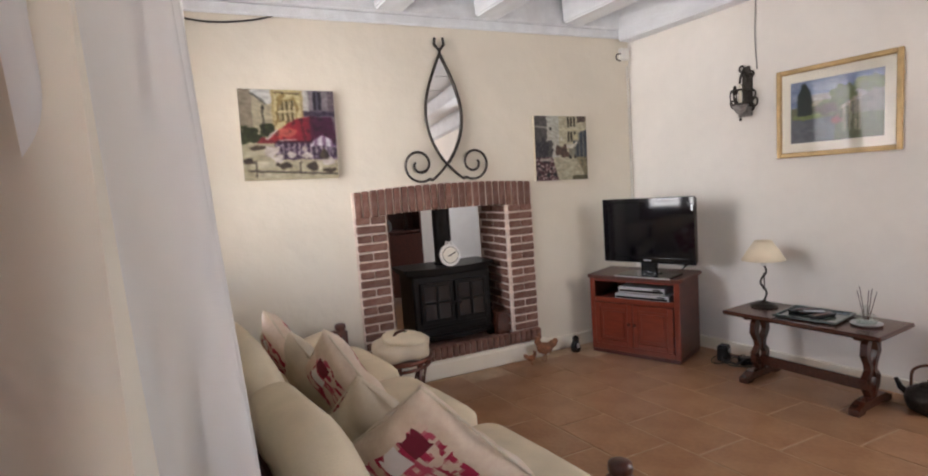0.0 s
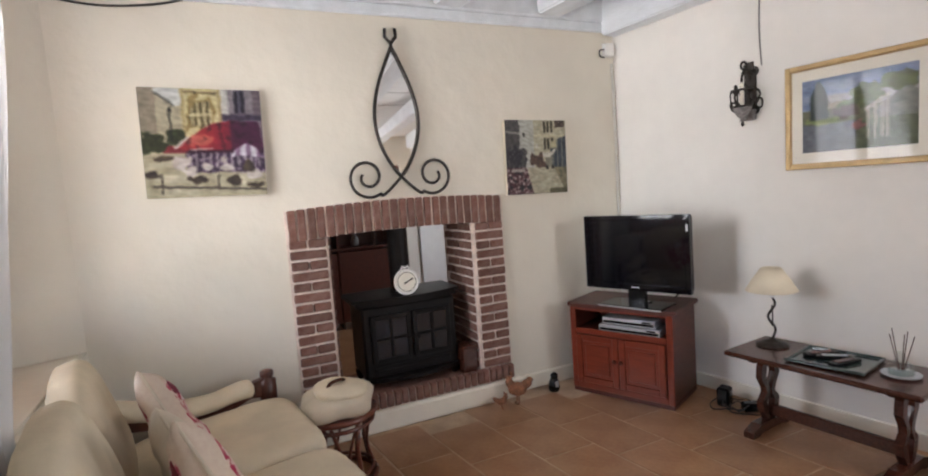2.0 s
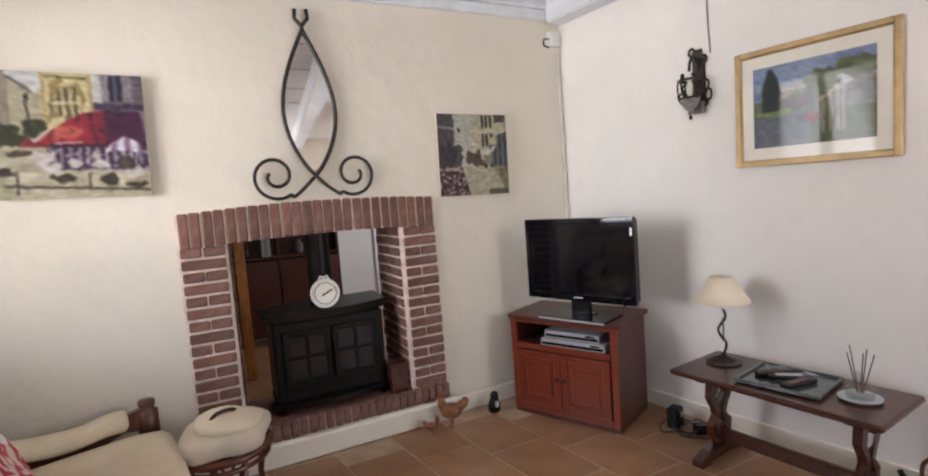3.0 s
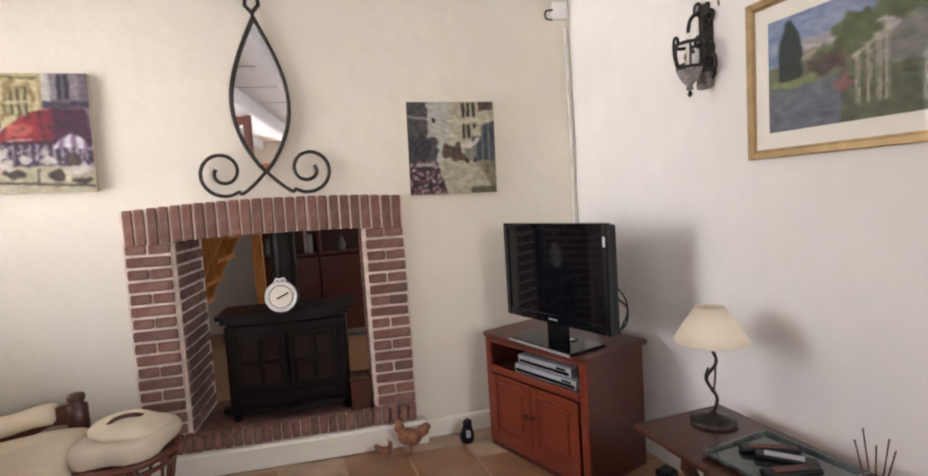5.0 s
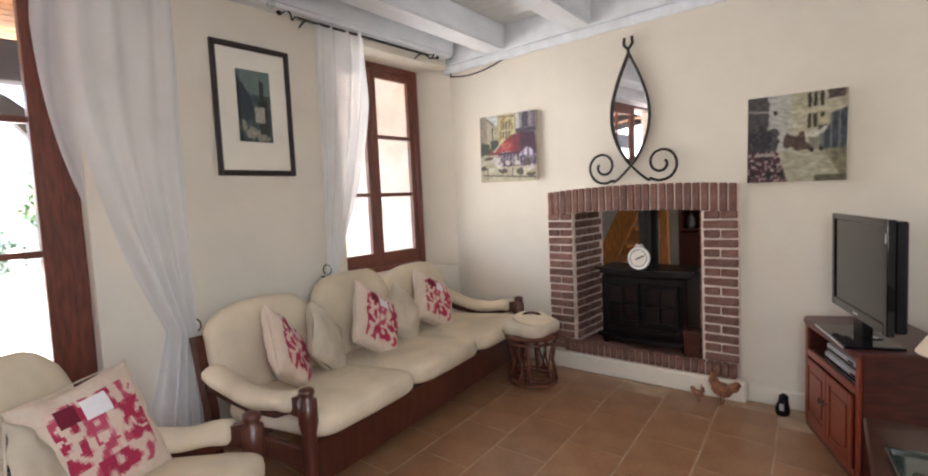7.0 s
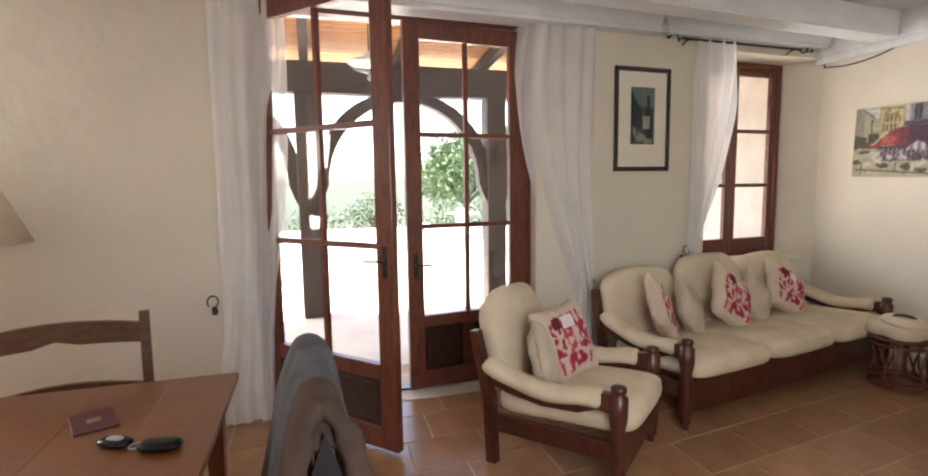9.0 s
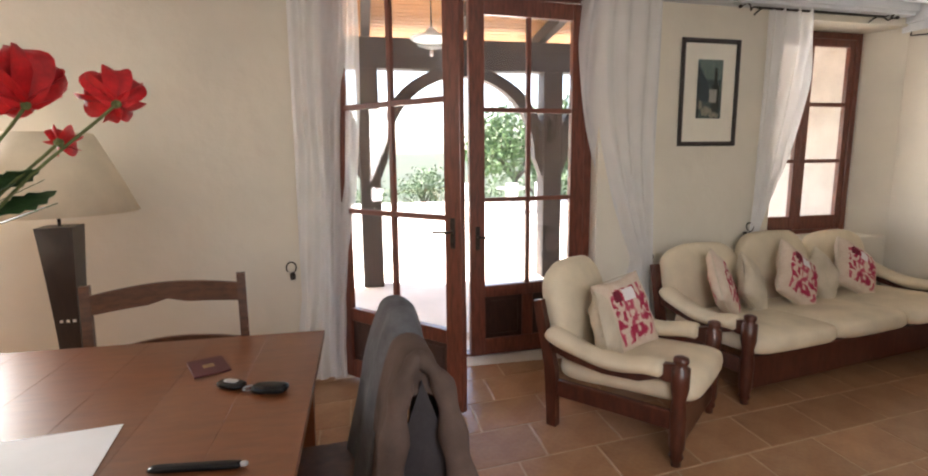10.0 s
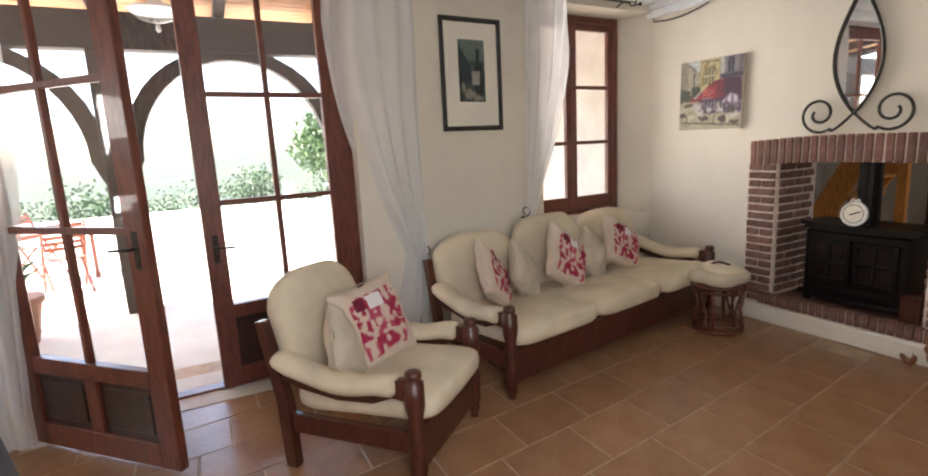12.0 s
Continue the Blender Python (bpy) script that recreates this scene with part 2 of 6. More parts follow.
def tube(pts, r, n=8, bm=None):
    bm = bm or bmesh.new()
    pts = [Vector(p) for p in pts]
    rr = r if isinstance(r, (list, tuple)) else [r] * len(pts)
    rings, up = [], None
    for i, p in enumerate(pts):
        d = (pts[min(i + 1, len(pts) - 1)] - pts[max(i - 1, 0)]).normalized()
        if up is None:
            up = d.orthogonal().normalized()
        up = (up - d * up.dot(d)).normalized()
        side = d.cross(up)
        rings.append([bm.verts.new(p + (up * math.cos(2 * math.pi * k / n) + side * math.sin(2 * math.pi * k / n)) * rr[i]) for k in range(n)])
    for a, b in zip(rings, rings[1:]):
        for i in range(n):
            j = (i + 1) % n
            bm.faces.new((a[i], a[j], b[j], b[i]))
    bm.faces.new(rings[0][::-1])
    bm.faces.new(rings[-1])
    return bm


def curve_points(pts, n=8):
    """A smooth line through the points."""
    P = [Vector(p) for p in pts]
    P = [2 * P[0] - P[1]] + P + [2 * P[-1] - P[-2]]
    out = []
    for i in range(1, len(P) - 2):
        for k in range(n):
            t = k / n
            out.append(0.5 * ((2 * P[i]) + (P[i + 1] - P[i - 1]) * t + (2 * P[i - 1] - 5 * P[i] + 4 * P[i + 1] - P[i + 2]) * t * t + (3 * P[i] - P[i - 1] - 3 * P[i + 1] + P[i + 2]) * t ** 3))
    out.append(P[-2])
    return out


def soft(w, d, h, ex=0.35, ez=0.7, n=28, lump=0.0, seed=0.0, bm=None, m=None):
    """A padded block: a superellipsoid w by d by h, uneven by lump."""
    bm = bm or bmesh.new()
    def s(v, e):
        return math.copysign(abs(v) ** e, v)
    rings = []
    rows = n // 2
    for j in range(1, rows):
        a = -math.pi / 2 + math.pi * j / rows
        ring = []
        for i in range(n):
            b = 2 * math.pi * i / n
            v = Vector((w / 2 * s(math.cos(a), ez) * s(math.cos(b), ex), d / 2 * s(math.cos(a), ez) * s(math.sin(b), ex), h / 2 * s(math.sin(a), ez)))
            if lump:
                v += v.normalized() * lump * noise.noise(v * 7 + Vector((seed, seed, 0)))
            ring.append(bm.verts.new(v))
        rings.append(ring)
    for a, b in zip(rings, rings[1:]):
        for i in range(n):
            j = (i + 1) % n
            bm.faces.new((a[i], a[j], b[j], b[i]))
    bot, top = bm.verts.new((0, 0, -h / 2)), bm.verts.new((0, 0, h / 2))
    for i in range(n):
        j = (i + 1) % n
        bm.faces.new((rings[0][j], rings[0][i], bot))
        bm.faces.new((rings[-1][i], rings[-1][j], top))
    if m is not None:
        bmesh.ops.transform(bm, matrix=m, verts=[v for r in rings for v in r] + [bot, top])
    return bm


SKEW_W, SKEW_E = 0.05, 0.14


def wx(y, off=0.0):
    return 1.0 - SKEW_W * y + off


def exw(y, off=0.0):
    return 4.60 - SKEW_E * y - off


def west(y, off=0.0, z=0.0):
    """A pose on the west wall: x along the wall to the north, y into the wall, z up."""
    return pose(wx(y, off), y, z, 0, 0, 90 + math.degrees(math.atan(SKEW_W)))


def east(y, off=0.0, z=0.0):
    """A pose on the east wall: x along the wall to the south, y into the wall."""
    return pose(exw(y, off), y, z, 0, 0, -90 + math.degrees(math.atan(SKEW_E)))


SOUTH = -8.4
TOP = 2.92

# ---- walls, floor, ceiling ----
def quad_prism(bm, x0, x1, y0, y1, z0, z1, slope, back):
    """A piece of a slanting wall: its face runs along x = x0 - slope * y, and it goes back by `back`."""
    f = lambda y: x0 - slope * y
    return prism(bm, [(f(y0), y0), (f(y1), y1), (f(y1) + back, y1), (f(y0) + back, y0)], z0, z1)


WIN = (-1.37, -0.15, 0.80, 2.68)
DOOR = (-5.08, -3.02, 0.0, 2.79)
bm = bmesh.new()
for y0, y1, z0, z1 in ((SOUTH, -7.95, 0, TOP), (-7.95, -7.15, 0, 1.0), (-7.95, -7.15, 2.2, TOP), (-7.15, DOOR[0], 0, TOP), (DOOR[0], DOOR[1], DOOR[3], TOP), (DOOR[1], WIN[0], 0, TOP), (WIN[0], WIN[1], 0, WIN[2]), (WIN[0], WIN[1], WIN[3], TOP)):
    quad_prism(bm, 1.0, 0, y0, y1, z0, z1, SKEW_W, -0.42)
quad_prism(bm, 1.0, 0, WIN[1], 0, 0, WIN[2], SKEW_W, -0.42)
quad_prism(bm, 1.0, 0, WIN[1], 0, WIN[3], TOP, SKEW_W, -0.42)
prism(bm, [(0.58, WIN[1] + 0.001), (wx(WIN[1], -0.30), WIN[1] + 0.001), (0.999, -0.001), (0.58, -0.001)], WIN[2], WIN[3])
box(bm, 0.4, 1.0, 0.0, 0.55, 0, TOP)
part("wall_west", bm, PLASTER, kind="structure")
bm = bmesh.new()
for y0, y1, z0, z1 in ((SOUTH, -4.35, 0, TOP), (-4.35, -3.45, 0, 1.0), (-4.35, -3.45, 2.3, TOP), (-3.45, 0.0, 0, TOP)):
    quad_prism(bm, 4.60, 0, y0, y1, z0, z1, SKEW_E, 0.3)
part("wall_east", bm, PLASTER_E, kind="structure")
bm = bmesh.new()
OX0, OX1 = 2.27, 3.28
for x0, x1, z0, z1 in ((1.0, OX0, 0, TOP), (OX1, 4.9, 0, TOP), (OX0, OX1, 1.30, TOP), (OX0, OX1, 0, 0.14)):
    box(bm, x0, x1, 0, 0.5, z0, z1)
part("wall_north", bm, PLASTER, kind="structure")
bm = bmesh.new()
for b in ((1.0, 4.4, 0, TOP), (5.5, 6.2, 0, TOP), (4.4, 5.5, 0, 0.95), (4.4, 5.5, 2.25, TOP)):
    box(bm, b[0], b[1], SOUTH - 0.3, SOUTH, b[2], b[3])
part("wall_south", bm, PLASTER, kind="structure")
ceiling = part("ceiling", boxes((0.3, 6.3, SOUTH - 0.3, 0.55, TOP, TOP + 0.12), bevel=0), CEILING, kind="structure")
bm = bmesh.new()
y = SOUTH
while y < -0.05:
    box(bm, 0.7, 6.0, y, y + 0.135, TOP - 0.016, TOP - 0.001, 0.003)
    y += 0.142
part("ceiling_boards", bm, CEILING, kind="structure")
bm = bmesh.new()
for y in (-0.9, -1.8, -2.7, -3.6, -4.5):
    box(bm, 1.0, 4.6 - SKEW_E * y, y - 0.004, y + 0.004, TOP - 0.02, TOP - 0.0165)
part("ceiling_seam", bm, CABLE, kind="structure")

beam_bm = bmesh.new()
w = 0.21
prism(beam_bm, [(-w / 2, 2.70), (w / 2, 2.70), (w / 2 + 0.012, 2.9), (-w / 2 - 0.012, 2.9)], SOUTH + 0.02, -0.07, "y")
bmesh.ops.bevel(beam_bm, geom=beam_bm.edges[:], offset=0.012, segments=2, affect="EDGES")
beam = part("ceiling_beam", beam_bm, BEAM)
tagged(beam, "white-painted rough timber ceiling beam under pale boards", "beam", "ceiling beams")
beam.matrix_world = pose(1.59, 0, 0, 0, 0, 5)
for k, x in enumerate((2.40, 3.17, 3.96)):
    copy_thing(beam, pose(x, 0, 0, 0, 0, 5.5 + 0.6 * k))
bm = bmesh.new()
prism(bm, [(-0.14, 2.60), (0.0, 2.60), (0.0, 2.9), (-0.14, 2.9)], SOUTH * 1.01 + 0.3, -0.02, "y")
bmesh.ops.bevel(bm, geom=bm.edges[:], offset=0.01, segments=2, affect="EDGES")
ob = part("wall_beam", bm, BEAM)
ob.matrix_world = pose(4.597, 0, 0, 0, 0, math.degrees(math.atan(SKEW_E)))
tagged(ob, "white-painted timber beam along the pale side wall", "beam")
bm = bmesh.new()
prism(bm, [(-0.10, 2.74), (0.15, 2.74), (0.16, 2.91), (-0.10, 2.91)], SOUTH * 1.0 + 0.1, -0.1, "y")
bmesh.ops.bevel(bm, geom=bm.edges[:], offset=0.025, segments=2, affect="EDGES")
ob = part("rounded_beam", bm, BEAM)
ob.matrix_world = pose(1.0, 0, 0, 0, 0, math.degrees(math.atan(SKEW_W)))
tagged(ob, "white-painted rough beam above window and glazed door", "beam")
part("trim", boxes((0.95, 4.55, -0.035, -0.002, 2.63, 2.70), (0.95, 4.57, -0.06, -0.002, 2.70, 2.915), bevel=0.008), BEAM, kind="structure")
bm = boxes((1.05, 2.0, -0.03, -0.002, 0.0, 0.11), (3.52, 4.56, -0.03, -0.002, 0.0, 0.11), bevel=0.006)
box(bm, 1.95, 3.56, -0.10, -0.002, 0.0, 0.135, 0.012)
part("baseboard", bm, MOUNT, kind="structure")
bm = bmesh.new()
quad_prism(bm, 4.597, 0, SOUTH, -0.12, 0.0, 0.09, SKEW_E, -0.02)
part("baseboard_east", bm, MOUNT, kind="structure")
bm = bmesh.new()
quad_prism(bm, 1.003, 0, DOOR[1] + 0.05, WIN[0], 0.0, 0.09, SKEW_W, 0.015)
quad_prism(bm, 1.003, 0, SOUTH, DOOR[0] - 0.05, 0.0, 0.09, SKEW_W, 0.015)
part("baseboard_west", bm, MOUNT, kind="structure")

floor = part("floor", boxes((0.5, 6.4, SOUTH - 0.3, 0.5, -0.1, -0.004), bevel=0), GROUT, kind="structure")

# ---- the room behind the stove ----
bm = bmesh.new()
for b in ((0.4, 0.7, 0.5, 3.9, 0, TOP), (5.2, 5.5, 0.5, 3.9, 0, TOP), (0.4, 5.5, 3.6, 3.9, 0, TOP)):
    box(bm, *b)
part("wall_back_room", bm, PLASTER_E, kind="structure")
part("ceiling_back_room", boxes((0.4, 5.5, 0.55, 3.9, TOP, TOP + 0.12), bevel=0), CEILING, kind="structure")
part("floor_back_room", boxes((0.4, 5.5, 0.5, 3.9, -0.1, 0.0), bevel=0), TILE, kind="structure")

# ---- glazed door and window ----
def glazed_leaf(parent_m, name, w, h, rows, panel, label, th=0.05, stile=0.10, parent=None, cols=2):
    leaf = parent if parent is not None else new(name)
    if parent is None:
        leaf.matrix_world = parent_m
        tagged(leaf, label, "door")
    base = 0.13
    part("leaf_frame", boxes((0, stile, -th / 2, th / 2, 0, h), (w - stile, w, -th / 2, th / 2, 0, h), (stile, w - stile, -th / 2, th / 2, h - stile, h),
                             (stile, w - stile, -th / 2, th / 2, 0, base), *(((stile, w - stile, -th / 2, th / 2, panel, panel + 0.09),) if panel else ())), DOOR_WOOD, leaf)
    if panel:
        part("middle_stile", boxes((w / 2 - 0.045, w / 2 + 0.045, -th / 2 + 0.001, th / 2 - 0.001, base, panel)), DOOR_WOOD, leaf)
        for xa, xb in ((stile, w / 2 - 0.045), (w / 2 + 0.045, w - stile)):
            part("lower_panel", boxes((xa - 0.005, xb + 0.005, -0.006, 0.006, base - 0.005, panel + 0.005), (xa + 0.035, xb - 0.035, -0.012, 0.012, base + 0.035, panel - 0.035)), PANEL_SHADED, leaf, "recessed panel with its shade painted into the wood colour")
    z0 = panel + 0.09 if panel else base
    z1 = h - stile
    xs = [stile + (w - 2 * stile) * i / cols for i in range(cols + 1)]
    zs = [z0 + (z1 - z0) * i / rows for i in range(rows + 1)]
    for x in xs[1:-1]:
        part("glazing_bar", boxes((x - 0.017, x + 0.017, -0.018, 0.018, z0, z1)), DOOR_WOOD, leaf)
    for z in zs[1:-1]:
        part("glazing_bar", boxes((stile, w - stile, -0.0195, 0.0195, z - 0.017, z + 0.017)), DOOR_WOOD, leaf)
    for i in range(cols):
        for j in range(rows):
            p = part("pane", boxes((xs[i] + 0.002, xs[i + 1] - 0.002, -0.003, 0.003, zs[j] + 0.002, zs[j + 1] - 0.002), bevel=0), PANE, leaf)
            p.visible_shadow = False
    return leaf


def handle(parent, x, z, side, th=0.05, way=1):
    h = part("handle", tube([(x, side * th / 2, z), (x, side * (th / 2 + 0.045), z), (x + way * 0.02, side * (th / 2 + 0.05), z), (x + way * 0.11, side * (th / 2 + 0.05), z - 0.005)], 0.008), WROUGHT, parent, "dark metal lever handle", True)
    part("plate", boxes((x - 0.018, x + 0.018, side * th / 2 - 0.003, side * th / 2 + 0.003, z - 0.10, z + 0.08)), WROUGHT, h)
    return h


ANG = 90 + math.degrees(math.atan(SKEW_W))
d1 = new("door_1")
tagged(d1, kind="structure")
d1.matrix_world = pose(wx(DOOR[0], -0.16), DOOR[0], 0, 0, 0, ANG)
WD = DOOR[1] - DOOR[0]
part("door_frame", boxes((0, 0.07, -0.045, 0.045, 0, 2.79), (WD - 0.07, WD, -0.045, 0.045, 0, 2.79), (0.07, WD - 0.07, -0.045, 0.045, 2.72, 2.79), (0.07, WD - 0.07, -0.05, 0.05, 0.0, 0.02)), DOOR_WOOD, d1)
LW = (WD - 0.14) / 2
leaf_r = new("glazed_door_leaf")
leaf_r.matrix_world = pose(wx(DOOR[1] - 0.07, -0.13), DOOR[1] - 0.07, 0.02, 0, 0, ANG + 180 + 3)
glazed_leaf(None, "glazed_door_leaf", LW, 2.69, 3, 0.47, "", stile=0.12, parent=leaf_r)
tagged(leaf_r, "closed red-brown glazed door leaf with six panes", "door", "glazed door leaves")
leaf_l = new("glazed_door_leaf")
leaf_l.matrix_world = pose(wx(DOOR[0] + 0.07, -0.03), DOOR[0] + 0.07, 0.02, 0, 0, 43)
glazed_leaf(None, "glazed_door_leaf", LW + 0.13, 2.69, 3, 0.42, "", stile=0.12, parent=leaf_l)
tagged(leaf_l, "red-brown glazed door leaf standing open into the room", "door", "glazed door leaves")
handle(leaf_l, LW + 0.07, 1.12, -1, way=-1)
handle(leaf_r, LW - 0.06, 0.95, 1, way=-1)

w1 = new("window_1")
tagged(w1, kind="structure")
w1.matrix_world = pose(wx(WIN[0], -0.34), WIN[0], WIN[2], 0, 0, ANG)
WW = WIN[1] - WIN[0] - 0.015
part("window_frame", boxes((0, 0.06, -0.04, 0.04, 0, 1.88), (WW - 0.06, WW, -0.04, 0.04, 0, 1.88), (0.06, WW - 0.06, -0.04, 0.04, 1.82, 1.88), (0.06, WW - 0.06, -0.045, 0.045, 0, 0.05)), DOOR_WOOD, w1)
for k in range(2):
    lw = (WW - 0.12) / 2
    s = new("casement")
    s.parent = w1
    s.matrix_local = Matrix.Translation((0.06 + k * lw, -0.005 - 0.002 * k, 0.05))
    glazed_leaf(None, "casement", lw, 1.77, 3, 0, "", th=0.045, stile=0.065, parent=s, cols=1)
part("window_sill", boxes((0.0, WW, -0.32, -0.045, -0.015, 0.012)), MOUNT, w1)


# ---- curtains ----
def curtain(name, y0, y1, ytie, ztie, off, label, bulge=0.06, w_tie=0.10, bottom=(0, 0), ztop=2.74, zend=0.03, seed=1, folds=4.6, offtie=0.05):
    """A voile panel hung from a rod between y0 and y1, caught at ytie and falling to the floor."""
    bm = bmesh.new()
    nz, nu = 60, 84
    grid = []
    for j in range(nz + 1):
        z = ztop + (zend - ztop) * j / nz
        if z > ztie:
            t = (ztop - z) / (ztop - ztie)
            e = t ** 1.5
            a, b = y0 + (ytie - w_tie / 2 - y0) * e, y1 + (ytie + w_tie / 2 - y1) * e
            sag = bulge * math.sin(math.pi * t) ** 1.2 * (1 if y0 < ytie and (ytie - y0) > (y1 - ytie) else -1)
            a, b = a - (sag if sag > 0 else 0), b - (sag if sag < 0 else 0)
            o = off + (offtie - off) * e
        else:
            t = (ztie - z) / (ztie - zend)
            e = min(1, t * 1.6)
            a, b = ytie - w_tie / 2 + (bottom[0] - w_tie / 2) * e * 0.0 + bottom[0] * e, ytie + w_tie / 2 + bottom[1] * e
            o = offtie + 0.03 * e
        row = []
        for i in range(nu + 1):
            u = i / nu
            y = a + (b - a) * u
            amp = 0.024 + 0.03 * noise.noise(Vector((u * 3, z * 0.7, seed)))
            wrap = -0.16 * max(0.0, 1 - u * 4) * (seed == 2)
            d = wrap + amp * math.sin(2 * math.pi * folds * (u + 0.12 * noise.noise(Vector((z * 0.8, seed, u * 2)))) + 0.5 * math.sin(z * 1.5))
            row.append(bm.verts.new((wx(y, o + d), y, z)))
        grid.append(row)
    for r, s in zip(grid, grid[1:]):
        for i in range(nu):
            bm.faces.new((r[i], r[i + 1], s[i + 1], s[i]))
    ob = part(name, bm, VOILE, smooth=True)
    tagged(ob, label, "curtain", "voile curtains")
    return ob


curtain("curtain", -3.15, -2.54, -2.64, 0.74, 0.055, "white voile curtain tied back beside the glazed door", seed=2, bulge=0.10, bottom=(-0.12, 0.04), offtie=0.11, w_tie=0.14)
curtain("curtain", -5.26, -4.82, -5.12, 0.62, 0.08, "white voile curtain hanging beside the open door leaf", seed=5, w_tie=0.3, bulge=0.03, bottom=(-0.05, -0.02))
curtain("curtain", -1.58, -1.12, -1.56, 0.92, 0.075, "white voile curtain drawn aside at the window", seed=8, folds=4, w_tie=0.08, bulge=0.05, zend=0.35, bottom=(-0.02, 0.06))


def rod(y0, y1, z, label, name="curtain_rod"):
    r = thing(name, pose(wx(y0, 0.085), y0, z, 0, 0, ANG), label, "curtain rod", "curtain rods")
    L = (y1 - y0) * 1.00125
    part("pole", tube([(0, 0, 0), (L, 0, 0)], 0.010), WROUGHT, r, smooth=True)
    for s, x in ((-1, 0), (1, L)):
        pts = [(x + s * 0.14 * t, 0.028 * math.sin(t * 9) * (0.2 + t), 0.03 * math.cos(t * 9) * math.sin(t * 3.1)) for t in [k / 16 for k in range(17)]]
        bm = tube(pts, 0.006)
        lathe([(0.004, -0.014), (0.016, -0.006), (0.016, 0.006), (0.004, 0.014)], 10, bm, (x + s * 0.15, 0, 0))
        part("finial", bm, WROUGHT, r, smooth=True)
    for x in (0.06, L - 0.06):
        part("bracket", tube([(x, 0, 0), (x, 0.04, -0.01), (x, 0.084, -0.03)], 0.007), WROUGHT, r, smooth=True)
    n = int(L / 0.15)
    return r


rod(-1.72, -0.42, 2.72, "dark wrought-iron curtain rod with scrolled ends above window")
rod(-5.6, -2.42, 2.80, "long dark wrought-iron curtain rod above glazed door")


def tieback(y, z, label):
    t = thing("curtain_hook", pose(wx(y, 0.0), y, z, 0, 0, 0) @ Matrix.Scale(0.8, 4), label, "curtain hook", "curtain hooks")
    pts = [(0.0, 0, -0.09), (0.05, 0, -0.09), (0.07, 0, -0.05)] + [(0.07 + 0.01 * math.cos(a), 0.04 * math.sin(a) , 0.0 - 0.045 * math.cos(a)) for a in [k * 0.4 for k in range(15)]]
    part("hook", tube(curve_points(pts, 3), 0.006), WROUGHT, t, smooth=True)
    part("backplate", lathe([(0.02, -0.12), (0.025, -0.09), (0.02, -0.06)], 10), WROUGHT, t)


tieback(-5.33, 0.84, "scrolled dark iron curtain hook on cream wall")
tieback(-2.56, 0.76, "scrolled dark iron curtain hook behind gathered voile")
tieback(-1.60, 0.96, "scrolled dark iron curtain hook above the sofa back")


# ---- fireplace ----
def brick_mesh(w, h, d, name="brick"):
    bm = bmesh.new()
    box(bm, -w / 2, w / 2, -d / 2, d / 2, -h / 2, h / 2, 0.006)
    me = bpy.data.meshes.new(name)
    bmesh.ops.recalc_face_normals(bm, faces=bm.faces[:])
    bm.to_mesh(me)
    bm.free()
    return me


BM = {}


def brick(parent, x, y, z, w, h, d, mat, roll=0.0):
    key = (round(w, 3), round(h, 3), round(d, 3), mat.name)
    if key not in BM:
        BM[key] = brick_mesh(w, h, d)
        BM[key].materials.append(mat)
    o = new("brick", BM[key])
    o.parent = parent
    o.matrix_local = pose(x + random.uniform(-0.002, 0.002), y + random.uniform(-0.003, 0.003), z, random.uniform(-1, 1), roll + random.uniform(-0.8, 0.8), random.uniform(-0.6, 0.6))
    return o


fire = thing("fireplace", pose(0, 0, 0), "red-brown brick fireplace surround with pale mortar, open through the wall", "fireplace")
FX0, FX1 = 2.05, 3.50


def arch(x):
    return 0.035 * (1 - ((x - 2.78) / 0.73) ** 2)


bm = bmesh.new()
prism(bm, [(FX0 - 0.01, 1.24)] + [(x, 1.25 + (0.03 if OX0 < x < OX1 else 0)) for x in (OX0,)] + [(OX0 + (OX1 - OX0) * k / 6, 1.265 + arch(OX0 + (OX1 - OX0) * k / 6) * 0.6) for k in range(7)] + [(OX1, 1.25), (FX1 + 0.01, 1.24)] + [(FX1 + 0.01 - (FX1 - FX0 + 0.02) * k / 8, 1.45 + arch(FX1 + 0.01 - (FX1 - FX0 + 0.02) * k / 8)) for k in range(9)], -0.016, 0.0, "y")
part("arch_mortar", bm, MORTAR, fire)
for b in ((FX0 - 0.01, OX0, -0.016, 0.0, 0.14, 1.24), (OX1, FX1 + 0.01, -0.016, 0.0, 0.14, 1.24), (OX0 - 0.05, OX1 + 0.05, -0.06, -0.017, 0.137, 0.225), (OX0, OX0 + 0.014, 0.001, 0.5, 0.14, 1.27), (OX1 - 0.014, OX1, 0.001, 0.5, 0.14, 1.27)):
    part("mortar_bed", boxes(b, bevel=0), MORTAR, fire)
part("hearth", boxes((OX0 + 0.02, OX1 - 0.02, 0.0, 0.5, 0.14, 0.215)), BRICK_IN, fire)
n = 25
for i in range(n):
    x = FX0 + (FX1 - FX0) * (i + 0.5) / n
    brick(fire, x, -0.017, 1.355 + arch(x) * 0.8, 0.047, 0.19, 0.024, BRICK)
course = 0.0655
